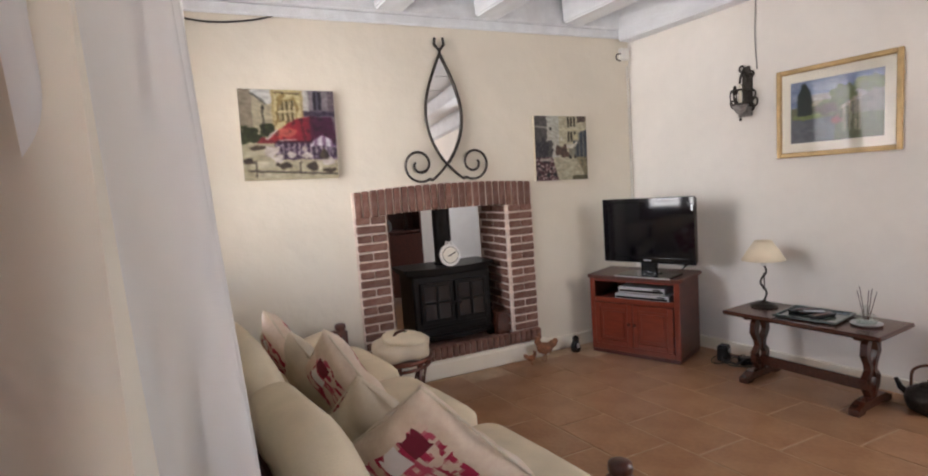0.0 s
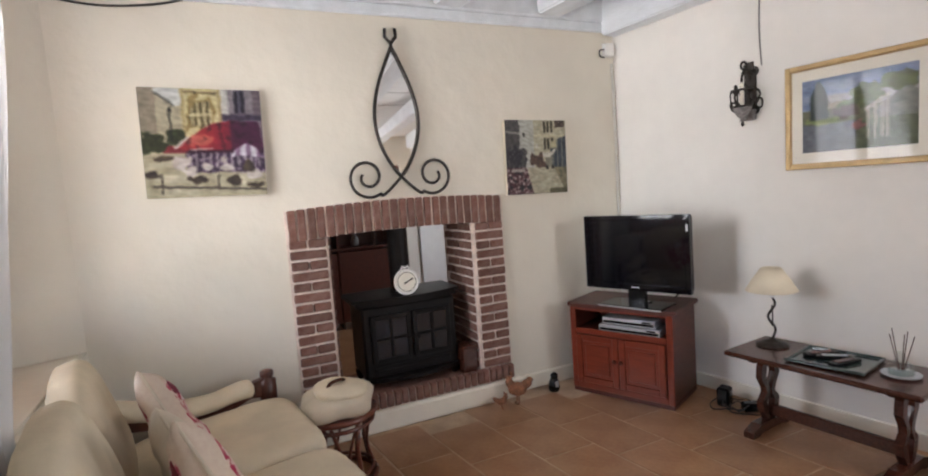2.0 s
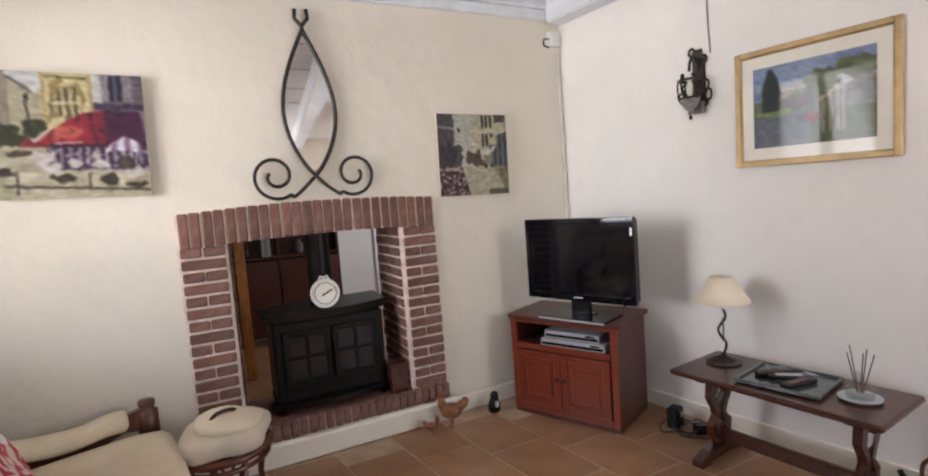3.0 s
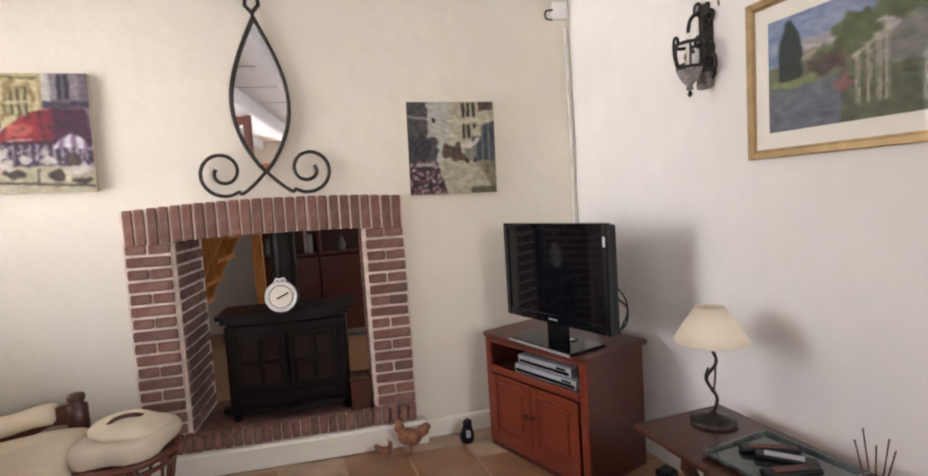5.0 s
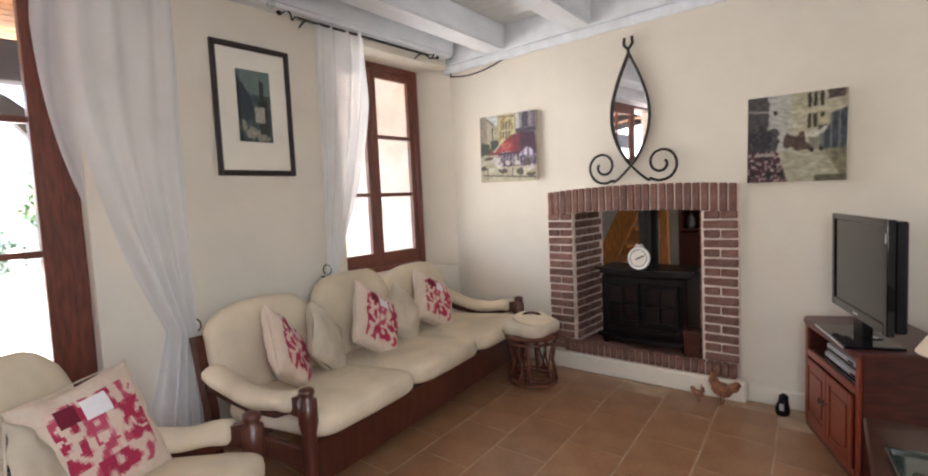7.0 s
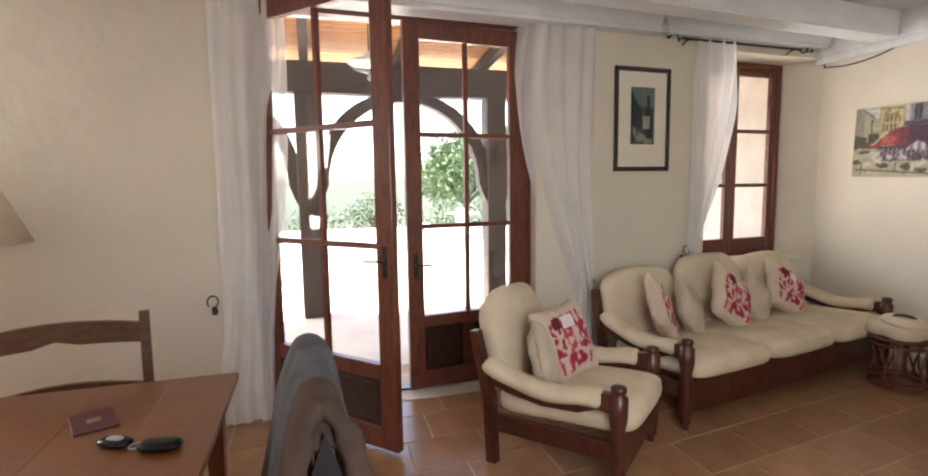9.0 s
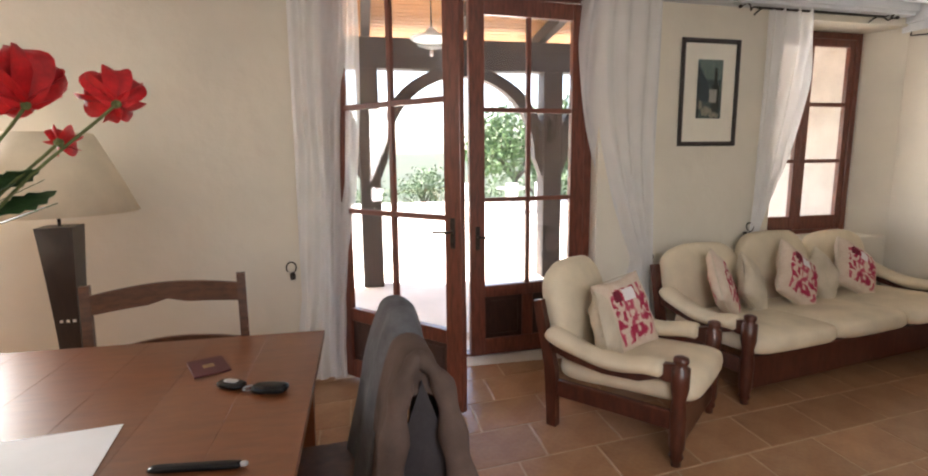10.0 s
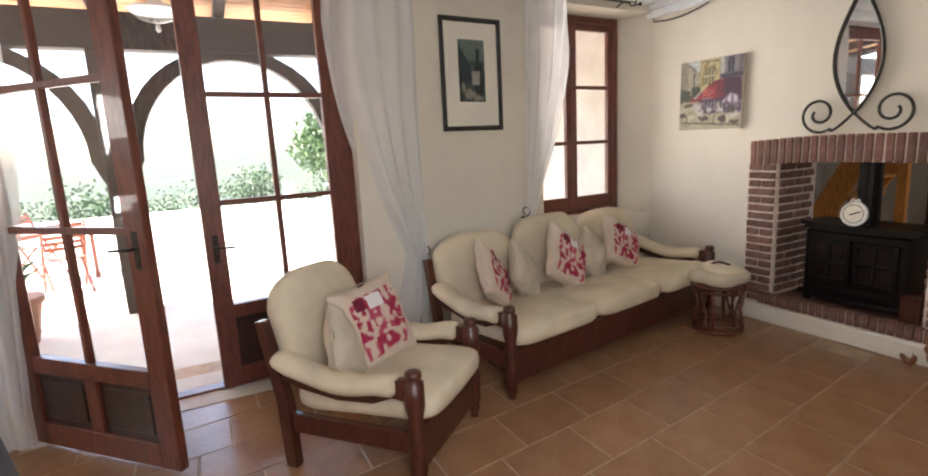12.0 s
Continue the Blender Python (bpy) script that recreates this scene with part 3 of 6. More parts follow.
for k in range(16):
    z = 0.262 + course * k
    for x0 in (FX0, OX1 + 0.004):
        if k % 2 == 0:
            brick(fire, x0 + 0.1095, -0.017, z, 0.214, 0.051, 0.024, BRICK)
        else:
            brick(fire, x0 + 0.054, -0.017, z, 0.100, 0.051, 0.024, BRICK)
            brick(fire, x0 + 0.165, -0.017, z, 0.104, 0.051, 0.024, BRICK)
    for x, s in ((OX0 + 0.021, 1), (OX1 - 0.021, -1)):
        y = 0.024 if k % 2 else -0.083
        while y < 0.47:
            L = min(0.205, 0.485 - y)
            if y < 0:
                brick(fire, x, 0.056, z, 0.016, 0.051, 0.098, BRICK_IN)
                y += 0.215
                continue
            if L > 0.05:
                brick(fire, x, y + L / 2 - 0.02, z, 0.016, 0.051, L - 0.012, BRICK_IN)
            y += 0.215
n = 26
for i in range(n):
    x = FX0 + 0.15 + (FX1 - FX0 - 0.15) * (i + 0.5) / n
    brick(fire, x, -0.05, 0.19, 0.043, 0.095, 0.05, BRICK)
for k in range(2):
    for x in (FX0 + 0.03,):
        brick(fire, x + 0.05, -0.017, 0.165 + 0.05 * k, 0.11, 0.042, 0.024, BRICK)

stove = thing("wood_stove", pose(2.80, 0.24, 0.215), "black cast-iron wood stove with twin glazed doors in the brick opening", "stove")
part("body", boxes((-0.335, 0.335, -0.16, 0.19, 0.07, 0.56), bevel=0.015), IRON, stove)
bm = bmesh.new()
bow = [k / 8 - 1 for k in range(17)]
prism(bm, [(0.385 * t, -0.13 - 0.09 * (1 - t * t)) for t in bow] + [(0.385, 0.2), (-0.385, 0.2)], 0.587, 0.612)
prism(bm, [(0.362 * t, -0.12 - 0.085 * (1 - t * t)) for t in bow] + [(0.362, 0.19), (-0.362, 0.19)], 0.56, 0.586)
part("top_plate", bm, IRON, stove)
part("flue_pipe", lathe([(0.085, 0.61), (0.085, 0.63), (0.072, 0.635), (0.072, 1.25)], 20), IRON, stove)
bm = bmesh.new()
prism(bm, [(0.375 * t, -0.15 - 0.095 * (1 - t * t)) for t in bow] + [(0.375, -0.1), (-0.375, -0.1)], 0.055, 0.08)
part("ash_shelf", bm, IRON, stove)
for x in (-0.31, 0.31):
    for y in (-0.13, 0.15):
        part("foot", lathe([(0.02, 0.0), (0.026, 0.02), (0.032, 0.07)], 8, None, (x, y, 0)), IRON, stove)
for s in (-1, 1):
    door = new("stove_door")
    door.parent = stove
    door.matrix_local = pose(s * 0.145, -0.172, 0.33, 0, 0, 0)
    bm = boxes((-0.137, -0.107, -0.015, 0.012, -0.15, 0.17), (0.107, 0.137, -0.015, 0.012, -0.15, 0.17), (-0.107, 0.107, -0.015, 0.012, 0.14, 0.17), (-0.107, 0.107, -0.015, 0.012, -0.15, -0.12))
    part("door_frame", bm, IRON, door)
    part("glazing_cross", boxes((-0.01, 0.01, -0.014, 0.0, -0.12, 0.14), (-0.107, 0.107, -0.013, 0.001, 0.0, 0.02)), IRON, door)
    part("glass", boxes((-0.108, 0.108, -0.004, 0.004, -0.121, 0.141), bevel=0), STOVE_GLASS, door)
    part("knob", lathe([(0.006, 0.0), (0.006, 0.03), (0.014, 0.034), (0.012, 0.05)], 10), IRON, door).matrix_local = pose(-s * 0.12, -0.015, -0.0, 90, 0, 0)
part("air_vent", boxes((-0.27, 0.27, -0.172, -0.158, 0.105, 0.15), (-0.26, 0.26, -0.178, -0.168, 0.122, 0.132)), IRON, stove)

clock = thing("round_thermometer", pose(2.79, 0.06, 0.826, -6, 0, 0), "round white-rimmed dial thermometer standing on the stove top", "thermometer")
bm = lathe([(0.03, -0.012), (0.082, -0.012), (0.09, 0.0), (0.084, 0.012), (0.072, 0.006), (0.03, 0.006)], 32)
bmesh.ops.transform(bm, matrix=pose(0, 0, 0.09, 90), verts=bm.verts[:])
part("rim", bm, WHITE, clock, smooth=False)
bm = lathe([(0.01, 0.0), (0.07, 0.0), (0.07, 0.009), (0.01, 0.009)], 28)
bmesh.ops.transform(bm, matrix=pose(0, 0, 0.09, 90), verts=bm.verts[:])
part("dial", bm, MOUNT, clock)
bm = lathe([(0.062, 0.009), (0.066, 0.009), (0.066, 0.0105), (0.062, 0.0105)], 28)
bmesh.ops.delete(bm, geom=[f for f in bm.faces if len(f.verts) > 4], context="FACES")
bmesh.ops.transform(bm, matrix=pose(0, 0, 0.09, 90), verts=bm.verts[:])
part("dial_ring", bm, WROUGHT, clock)
part("needle", boxes((-0.035, 0.035, -0.014, -0.0115, 0.086, 0.093), bevel=0), BLACK, clock).matrix_local = pose(0, 0, 0.0895, 0, -25, 0) @ Matrix.Translation((0.012, 0, -0.0895))
part("crest", tube([(-0.03, 0, 0.175), (-0.02, 0, 0.195), (0, 0, 0.185), (0.02, 0, 0.195), (0.03, 0, 0.175)], 0.007), WHITE, clock, smooth=True)

bk = thing("fireside_box", pose(3.19, 0.06, 0.215), "small dark box standing beside the stove", "box")
part("body", boxes((-0.055, 0.055, -0.06, 0.08, 0, 0.18)), OAK_DARK, bk)
part("lid", boxes((-0.06, 0.06, -0.065, 0.085, 0.18, 0.195)), OAK_DARK, bk)

# mirror
mir = thing("scroll_mirror", pose(2.785, -0.022, 1.62), "almond-shaped mirror in a wrought-iron frame with scrolled feet", "mirror")


def almond(t):
    z = t * 0.82
    return 0.145 * math.sin(math.pi * min(1, t) ** 0.85), z


left = [(-almond(k / 24)[0], -0.005, almond(k / 24)[1]) for k in range(25)]
right = [(-x, y, z) for x, y, z in left]


def spiral(s):
    pts = [(0.0, -0.005, 0.0), (s * 0.065, -0.005, -0.065), (s * 0.13, -0.005, -0.115)]
    c = (s * 0.222, 0.0)
    for k in range(26):
        a = -2.2 + k * 0.36
        r = 0.133 * (1 - k / 34)
        pts.append((c[0] + s * r * math.cos(a), -0.005, 0.005 + r * math.sin(a)))
    return curve_points(pts, 3)


bm = tube(left + [(0.0, -0.012, 0.84), (0.035, -0.012, 0.88), (0.03, -0.012, 0.93)], 0.011)
part("frame_side", bm, WROUGHT, mir, smooth=True)
bm = tube(right + [(0.0, -0.002, 0.84), (-0.035, -0.002, 0.88), (-0.03, -0.002, 0.93)], 0.011)
part("frame_side", bm, WROUGHT, mir, smooth=True)
for s in (-1, 1):
    part("scroll", tube(spiral(s), 0.0095), WROUGHT, mir, smooth=True)
bm = bmesh.new()
pts = [(x, z) for x, y, z in left] + [(x, z) for x, y, z in right[::-1][1:-1]]
prism(bm, pts, 0.002, 0.007, "y")
part("mirror_plate", bm, MIRROR, mir)


# ---- pictures ----
def canvas(w, h, paint, nx=165, nz=165, mat=None):
    """A flat picture, w by h, facing -y, whose colours come from paint(u, v)."""
    bm = bmesh.new()
    lay = bm.loops.layers.float_color.new("paint")
    g = [[bm.verts.new((w * (i / nx - 0.5), 0, h * (j / nz - 0.5))) for j in range(nz + 1)] for i in range(nx + 1)]
    for i in range(nx):
        for j in range(nz):
            f = bm.faces.new((g[i][j], g[i + 1][j], g[i + 1][j + 1], g[i][j + 1]))
            uu, vv = (i + 0.5) / nx, (j + 0.5) / nz
            du, dv = 0.012 * noise.noise(Vector((uu * 14, vv * 14, 3))), 0.012 * noise.noise(Vector((uu * 14, vv * 14, 8)))
            tap = [paint(uu + du + a, vv + dv + b) for a, b in ((-0.009, -0.004), (0.009, 0.004), (-0.004, 0.009), (0.004, -0.009))]
            c = [sum(q[k] for q in tap) / 4 for k in range(3)]
            dab = 0.90 + 0.30 * noise.noise(Vector((uu * 16 + vv * 6, vv * 28, 5)))
            for l in f.loops:
                l[lay] = (*[(0.84 * q) ** 1.85 * dab for q in c], 1)
    return bm


def mixc(a, b, t):
    return tuple(x + (y - x) * t for x, y in zip(a, b))


def rnd(u, v, s, k=0):
    return noise.noise(Vector((u * s, v * s, k))) * 0.5 + 0.5


def inside(u, v, x0, x1, z0, z1):
    return x0 < u < x1 and z0 < v < z1


def blob(u, v, x, z, rx, rz):
    """1 within a soft-edged ellipse, 0 outside."""
    return max(0.0, min(1.0, 3.0 * (1.15 - math.hypot((u - x) / rx, (v - z) / rz) + 0.55 * noise.noise(Vector((u * 17, v * 17, x * 9))))))


def poly(u, v, pts):
    """Whether a place lies within an outline."""
    hit, n = False, len(pts)
    for k in range(n):
        (x0, z0), (x1, z1) = pts[k], pts[(k + 1) % n]
        if (z0 > v) != (z1 > v) and u < (x1 - x0) * (v - z0) / (z1 - z0) + x0:
            hit = not hit
    return hit


def stroke(u, v, x0, z0, x1, z1, w):
    dx, dz = x1 - x0, z1 - z0
    t = max(0.0, min(1.0, ((u - x0) * dx + (v - z0) * dz) / (dx * dx + dz * dz)))
    return math.hypot(u - x0 - t * dx, v - z0 - t * dz) < w


def cafe(u, v):
    n1, n2, n3 = rnd(u, v, 6), rnd(u, v, 15, 2), rnd(u, v, 30, 4)
    c = mixc((0.60, 0.54, 0.42), (0.78, 0.73, 0.60), n1)
    if v > 0.45:
        if u < 0.13:
            c = mixc((0.46, 0.42, 0.35), (0.62, 0.57, 0.48), n2)
        elif u < 0.33:
            c = mixc((0.62, 0.58, 0.48), (0.78, 0.74, 0.60), n2)
            if poly(u, v, [(0.10, 1.0), (0.34, 1.0), (0.34, 0.86), (0.28, 0.83), (0.20, 0.90)]):
                c = (0.83, 0.84, 0.83)
            if stroke(u, v, 0.12, 0.97, 0.27, 0.84, 0.012):
                c = (0.30, 0.30, 0.28)
        elif u < 0.66:
            c = mixc((0.74, 0.67, 0.43), (0.92, 0.87, 0.66), n2)
            if blob(u, v, 0.49, 0.76, 0.145, 0.16) > 0.5 and v > 0.60:
                c = (0.56, 0.47, 0.26)
            if blob(u, v, 0.49, 0.745, 0.10, 0.13) > 0.5 and v > 0.60:
                c = mixc((0.24, 0.22, 0.13), (0.44, 0.38, 0.22), n3)
                if abs((u - 0.49) % 0.05 - 0.025) < 0.008 or abs(v - 0.76) < 0.009:
                    c = (0.88, 0.82, 0.62)
            if 0.955 < v < 0.975 and u > 0.36:
                c = (0.46, 0.38, 0.24) if n3 > 0.42 else (0.16, 0.13, 0.08)
            if abs(u - 0.345) < 0.012 or abs(u - 0.645) < 0.012:
                c = (0.66, 0.58, 0.38)
        else:
            c = mixc((0.42, 0.39, 0.42), (0.60, 0.56, 0.58), n2)
            if u < 0.72:
                c = mixc((0.70, 0.70, 0.68), (0.86, 0.85, 0.82), n2)
            if inside(u, v, 0.77, 0.86, 0.78, 0.99):
                c = (0.10, 0.09, 0.14) if abs(u - 0.815) > 0.009 else (0.36, 0.34, 0.40)
            if u > 0.93 and v > 0.76:
                c = mixc((0.26, 0.22, 0.26), (0.5, 0.44, 0.46), n3)
            if 0.71 < v < 0.77:
                c = mixc((0.10, 0.08, 0.14), (0.30, 0.26, 0.34), n3)
    if v < 0.45:
        c = mixc((0.60, 0.57, 0.43), (0.86, 0.82, 0.70), rnd(u, v * 2, 7, 7))
    green = max(blob(u, v, 0.07, 0.50, 0.12, 0.10), blob(u, v, 0.26, 0.56, 0.08, 0.07), blob(u, v, 0.16, 0.46, 0.10, 0.05))
    if green * (0.6 + 0.8 * n3) > 0.5:
        c = mixc((0.07, 0.08, 0.04), (0.24, 0.27, 0.13), n3)
    if stroke(u, v, 0.235, 0.52, 0.235, 0.80, 0.007) or blob(u, v, 0.235, 0.81, 0.016, 0.025) > 0.5:
        c = (0.07, 0.07, 0.06)
    if v < 0.46 and u > 0.34 and v > 0.20 + 0.05 * n1:
        c = mixc((0.08, 0.05, 0.12), (0.30, 0.20, 0.32), n2)
        if n3 > 0.62:
            c = (0.60, 0.54, 0.60)
        if (u * 17) % 1 < 0.22 and 0.28 < v < 0.42:
            c = (0.70, 0.66, 0.68)
    if poly(u, v, [(0.15, 0.41), (0.20, 0.47), (0.36, 0.48), (0.36, 0.41)]):
        c = mixc((0.40, 0.06, 0.10), (0.56, 0.16, 0.18), n2)
    if poly(u, v, [(0.27, 0.46), (0.42, 0.58), (0.56, 0.68), (0.72, 0.71), (0.97, 0.70), (1.0, 0.44), (0.72, 0.41), (0.50, 0.42)]):
        c = mixc((0.62, 0.10, 0.13), (0.34, 0.05, 0.15), max(0.0, min(1.0, (u - 0.45) * 2.6)))
        c = mixc(c, (0.80, 0.38, 0.30), 0.8 * blob(u, v, 0.44, 0.53, 0.12, 0.06))
        if u > 0.72:
            c = mixc(c, (0.14, 0.05, 0.18), 0.6)
        if stroke(u, v, 0.62, 0.68, 0.66, 0.44, 0.005):
            c = (0.20, 0.03, 0.08)
        c = mixc(c, (0.08, 0.02, 0.06), 0.5 * (n2 > 0.62))
    if stroke(u, v, 0.26, 0.46, 0.36, 0.55, 0.012) or stroke(u, v, 0.38, 0.44, 0.56, 0.45, 0.006):
        c = (0.82, 0.76, 0.72)
    if stroke(u, v, 0.36, 0.42, 1.0, 0.42, 0.012):
        c = (0.16, 0.04, 0.12)
    if poly(u, v, [(0.70, 0.37), (0.76, 0.45), (0.85, 0.50), (0.93, 0.45), (0.98, 0.36), (0.84, 0.38)]):
        c = (0.88, 0.86, 0.90) if (u * 11 + 0.3) % 1 < 0.55 else (0.52, 0.40, 0.52)
    for x, z, rx, rz in ((0.50, 0.28, 0.055, 0.032), (0.66, 0.27, 0.065, 0.034), (0.90, 0.20, 0.085, 0.055), (0.30, 0.33, 0.07, 0.08), (0.38, 0.24, 0.055, 0.05), (0.64, 0.35, 0.02, 0.04)):
        if blob(u, v, x, z, rx, rz) * (0.7 + 0.6 * n3) > 0.55:
            c = mixc((0.70, 0.64, 0.58), (0.90, 0.87, 0.86), n2)
    for x, z, rx, rz in ((0.42, 0.16, 0.08, 0.035), (0.72, 0.15, 0.06, 0.06), (0.90, 0.10, 0.08, 0.03), (0.05, 0.22, 0.07, 0.04), (0.15, 0.36, 0.08, 0.03), (0.85, 0.28, 0.05, 0.06)):
        if blob(u, v, x, z, rx, rz) * (0.5 + n3) > 0.55:
            c = mixc((0.10, 0.07, 0.08), (0.34, 0.28, 0.20), n2)
    if stroke(u, v, 0.06, 0.11, 1.0, 0.05, 0.009) or stroke(u, v, 0.13, 0.04, 0.13, 0.22, 0.007) or stroke(u, v, 0.58, 0.07, 0.59, 0.20, 0.007):
        c = (0.17, 0.14, 0.13)
    return c


def street(u, v):
    n1, n2, n3 = rnd(u, v, 6), rnd(u, v, 15, 2), rnd(u, v, 32, 4)
    c = mixc((0.66, 0.66, 0.60), (0.82, 0.82, 0.78), n1)
    if u < 0.20 + 0.05 * n2 + 0.10 * (v < 0.62):
        c = mixc((0.10, 0.09, 0.10), (0.42, 0.40, 0.38), n2 * 0.6 + n3 * 0.4)
        if stroke(u, v, 0.0, 0.84, 0.25, 0.82, 0.012):
            c = (0.62, 0.60, 0.56)
    if blob(u, v, 0.12, 0.50, 0.17, 0.13) > 0.5 and n3 < 0.66:
        c = mixc((0.03, 0.03, 0.05), (0.24, 0.22, 0.26), n3)
    if u > 0.46:
        c = mixc((0.60, 0.57, 0.44), (0.86, 0.83, 0.71), n2)
        if abs(v - 0.79) < 0.012:
            c = (0.84, 0.80, 0.64)
    for z0, z1 in ((0.83, 0.99), (0.60, 0.76)):
        for x in (0.645, 0.70, 0.765):
            if inside(u, v, x - 0.02, x + 0.015, z0, z1):
                c = mixc((0.05, 0.05, 0.03), (0.20, 0.18, 0.10), n3)
    if inside(u, v, 0.82, 0.98, 0.90, 1.0):
        c = mixc((0.08, 0.07, 0.07), (0.44, 0.34, 0.28), n3)
    if u > 0.73 and 0.16 + 0.2 * (u - 0.73) < v < 0.70 + 0.4 * (u - 0.75):
        c = mixc((0.08, 0.10, 0.13), (0.30, 0.34, 0.38), n2)
        if (u * 13) % 1 < 0.16 and v > 0.25:
            c = (0.56, 0.56, 0.50)
        if u < 0.84 and v > 0.62:
            c = (0.74, 0.70, 0.54)
    if inside(u, v, 0.64, 0.76, 0.24, 0.52):
        c = mixc((0.40, 0.40, 0.36), (0.60, 0.58, 0.48), n3)
    if poly(u, v, [(0.56, 0.50), (0.60, 0.56), (0.72, 0.56), (0.84, 0.63), (0.80, 0.56), (0.72, 0.49)]):
        c = (0.86, 0.84, 0.76) if n3 > 0.35 else (0.60, 0.57, 0.50)
    if max(blob(u, v, 0.50, 0.46, 0.12, 0.09), blob(u, v, 0.56, 0.40, 0.09, 0.09)) * (0.6 + 0.8 * n3) > 0.5:
        c = mixc((0.13, 0.09, 0.08), (0.44, 0.32, 0.26), n3)
    if v < 0.36:
        w = 0.10 + (0.36 - v) * 0.55
        if u > 0.34 - (0.36 - v) * 0.1 and abs(u - 0.54) < w + 0.14:
            c = mixc((0.56, 0.53, 0.42), (0.84, 0.82, 0.70), rnd(u, v * 2, 8, 8))
        elif u > 0.6:
            c = mixc((0.32, 0.30, 0.22), (0.60, 0.56, 0.42), n2)
        if u < 0.40 - 0.3 * (v - 0.1):
            c = mixc((0.13, 0.05, 0.07), (0.30, 0.14, 0.16), n2)
            if n3 > 0.58:
                c = (0.70, 0.62, 0.60)
            if n2 < 0.36:
                c = (0.04, 0.03, 0.05)
    if inside(u, v, 0.08, 0.30, 0.30, 0.34):
        c = (0.64, 0.60, 0.56)
    for x, z in ((0.66, 0.36), (0.76, 0.36), (0.30, 0.80), (0.50, 0.65)):
        if blob(u, v, x, z, 0.02, 0.03) > 0.5:
            c = (0.08, 0.07, 0.06) if x != 0.5 else (0.86, 0.84, 0.76)
    if v < 0.07 and u > 0.7:
        c = mixc((0.20, 0.19, 0.12), (0.40, 0.38, 0.26), n3)
    return c


def garden(u, v):
    n1, n2, n3 = rnd(u, v * 2, 5), rnd(u, v, 13, 2), rnd(u, v, 26, 4)
    c = mixc((0.36, 0.44, 0.62), (0.70, 0.74, 0.84), n1)
    if v < 0.76 and u > 0.1:
        c = mixc((0.62, 0.60, 0.60), (0.78, 0.75, 0.72), n2)
    if blob(u, v, 0.32, 0.60, 0.10, 0.07) > 0.5:
        c = (0.60, 0.56, 0.46)
    if v < 0.58:
        c = mixc((0.30, 0.31, 0.24), (0.48, 0.48, 0.34), n2)
    if max(blob(u, v, 0.58, 0.72, 0.14, 0.16), blob(u, v, 0.86, 0.80, 0.18, 0.13), blob(u, v, 0.42, 0.58, 0.10, 0.09)) * (0.7 + 0.6 * n2) > 0.5:
        c = mixc((0.20, 0.24, 0.14), (0.46, 0.50, 0.28), n2)
    if blob(u, v, 0.42, 0.52, 0.12, 0.10) > 0.6:
        c = mixc((0.22, 0.18, 0.15), (0.36, 0.30, 0.24), n2)
    if u > 0.68 and 0.22 < v < 0.74 - 0.9 * abs(u - 0.92):
        c = mixc((0.40, 0.40, 0.37), (0.54, 0.53, 0.48), n2)
    if v < 0.38:
        c = mixc((0.30, 0.32, 0.36), (0.46, 0.47, 0.50), n2) if u < 0.50 else mixc((0.26, 0.29, 0.20), (0.40, 0.42, 0.30), n2)
    if blob(u, v, 0.18, 0.42, 0.16, 0.05) > 0.5:
        c = mixc((0.40, 0.45, 0.24), (0.54, 0.58, 0.34), n3)
    if blob(u, v, 0.52, 0.32, 0.06, 0.07) * (0.5 + n3) > 0.5:
        c = mixc((0.42, 0.22, 0.22), (0.62, 0.44, 0.40), n3)
    for x in (0.60, 0.66, 0.72, 0.76):
        if stroke(u, v, x, 0.14, x, 0.52 + (x - 0.6) * 0.7, 0.009):
            c = (0.72, 0.68, 0.58)
    if stroke(u, v, 0.58, 0.50, 0.77, 0.66, 0.013):
        c = (0.76, 0.70, 0.60)
    if 0.08 < u < 0.25 and 0.44 < v < 0.97 - abs(u - 0.16) ** 1.5 * 9:
        c = mixc((0.05, 0.09, 0.09), (0.15, 0.21, 0.17), n3)
    return c


def still(u, v):
    n2, n3 = rnd(u, v, 9, 2), rnd(u, v, 20, 4)
    c = mixc((0.12, 0.18, 0.19), (0.30, 0.38, 0.36), n2)
    if v > 0.66:
        c = mixc((0.30, 0.40, 0.38), (0.48, 0.54, 0.50), n2)
    if poly(u, v, [(0.0, 0.95), (0.12, 0.85), (0.45, 0.60), (0.50, 0.30), (0.0, 0.30)]):
        c = mixc((0.06, 0.09, 0.12), (0.20, 0.28, 0.32), n3)
    if inside(u, v, 0.60, 0.90, 0.12, 0.58) or inside(u, v, 0.68, 0.80, 0.5, 0.86):
        c = mixc((0.05, 0.07, 0.06), (0.13, 0.16, 0.13), n3)
    if inside(u, v, 0.50, 0.80, 0.27, 0.50):
        c = mixc((0.62, 0.60, 0.56), (0.76, 0.74, 0.70), n2)
    for x, z, rx, rz in ((0.42, 0.12, 0.20, 0.09), (0.12, 0.22, 0.12, 0.10), (0.70, 0.06, 0.2, 0.05)):
        if blob(u, v, x, z, rx, rz) > 0.5:
            c = mixc((0.50, 0.47, 0.40), (0.72, 0.70, 0.62), n3)
    if stroke(u, v, 0.08, 0.0, 0.06, 0.8, 0.03):
        c = (0.05, 0.06, 0.06)
    return c


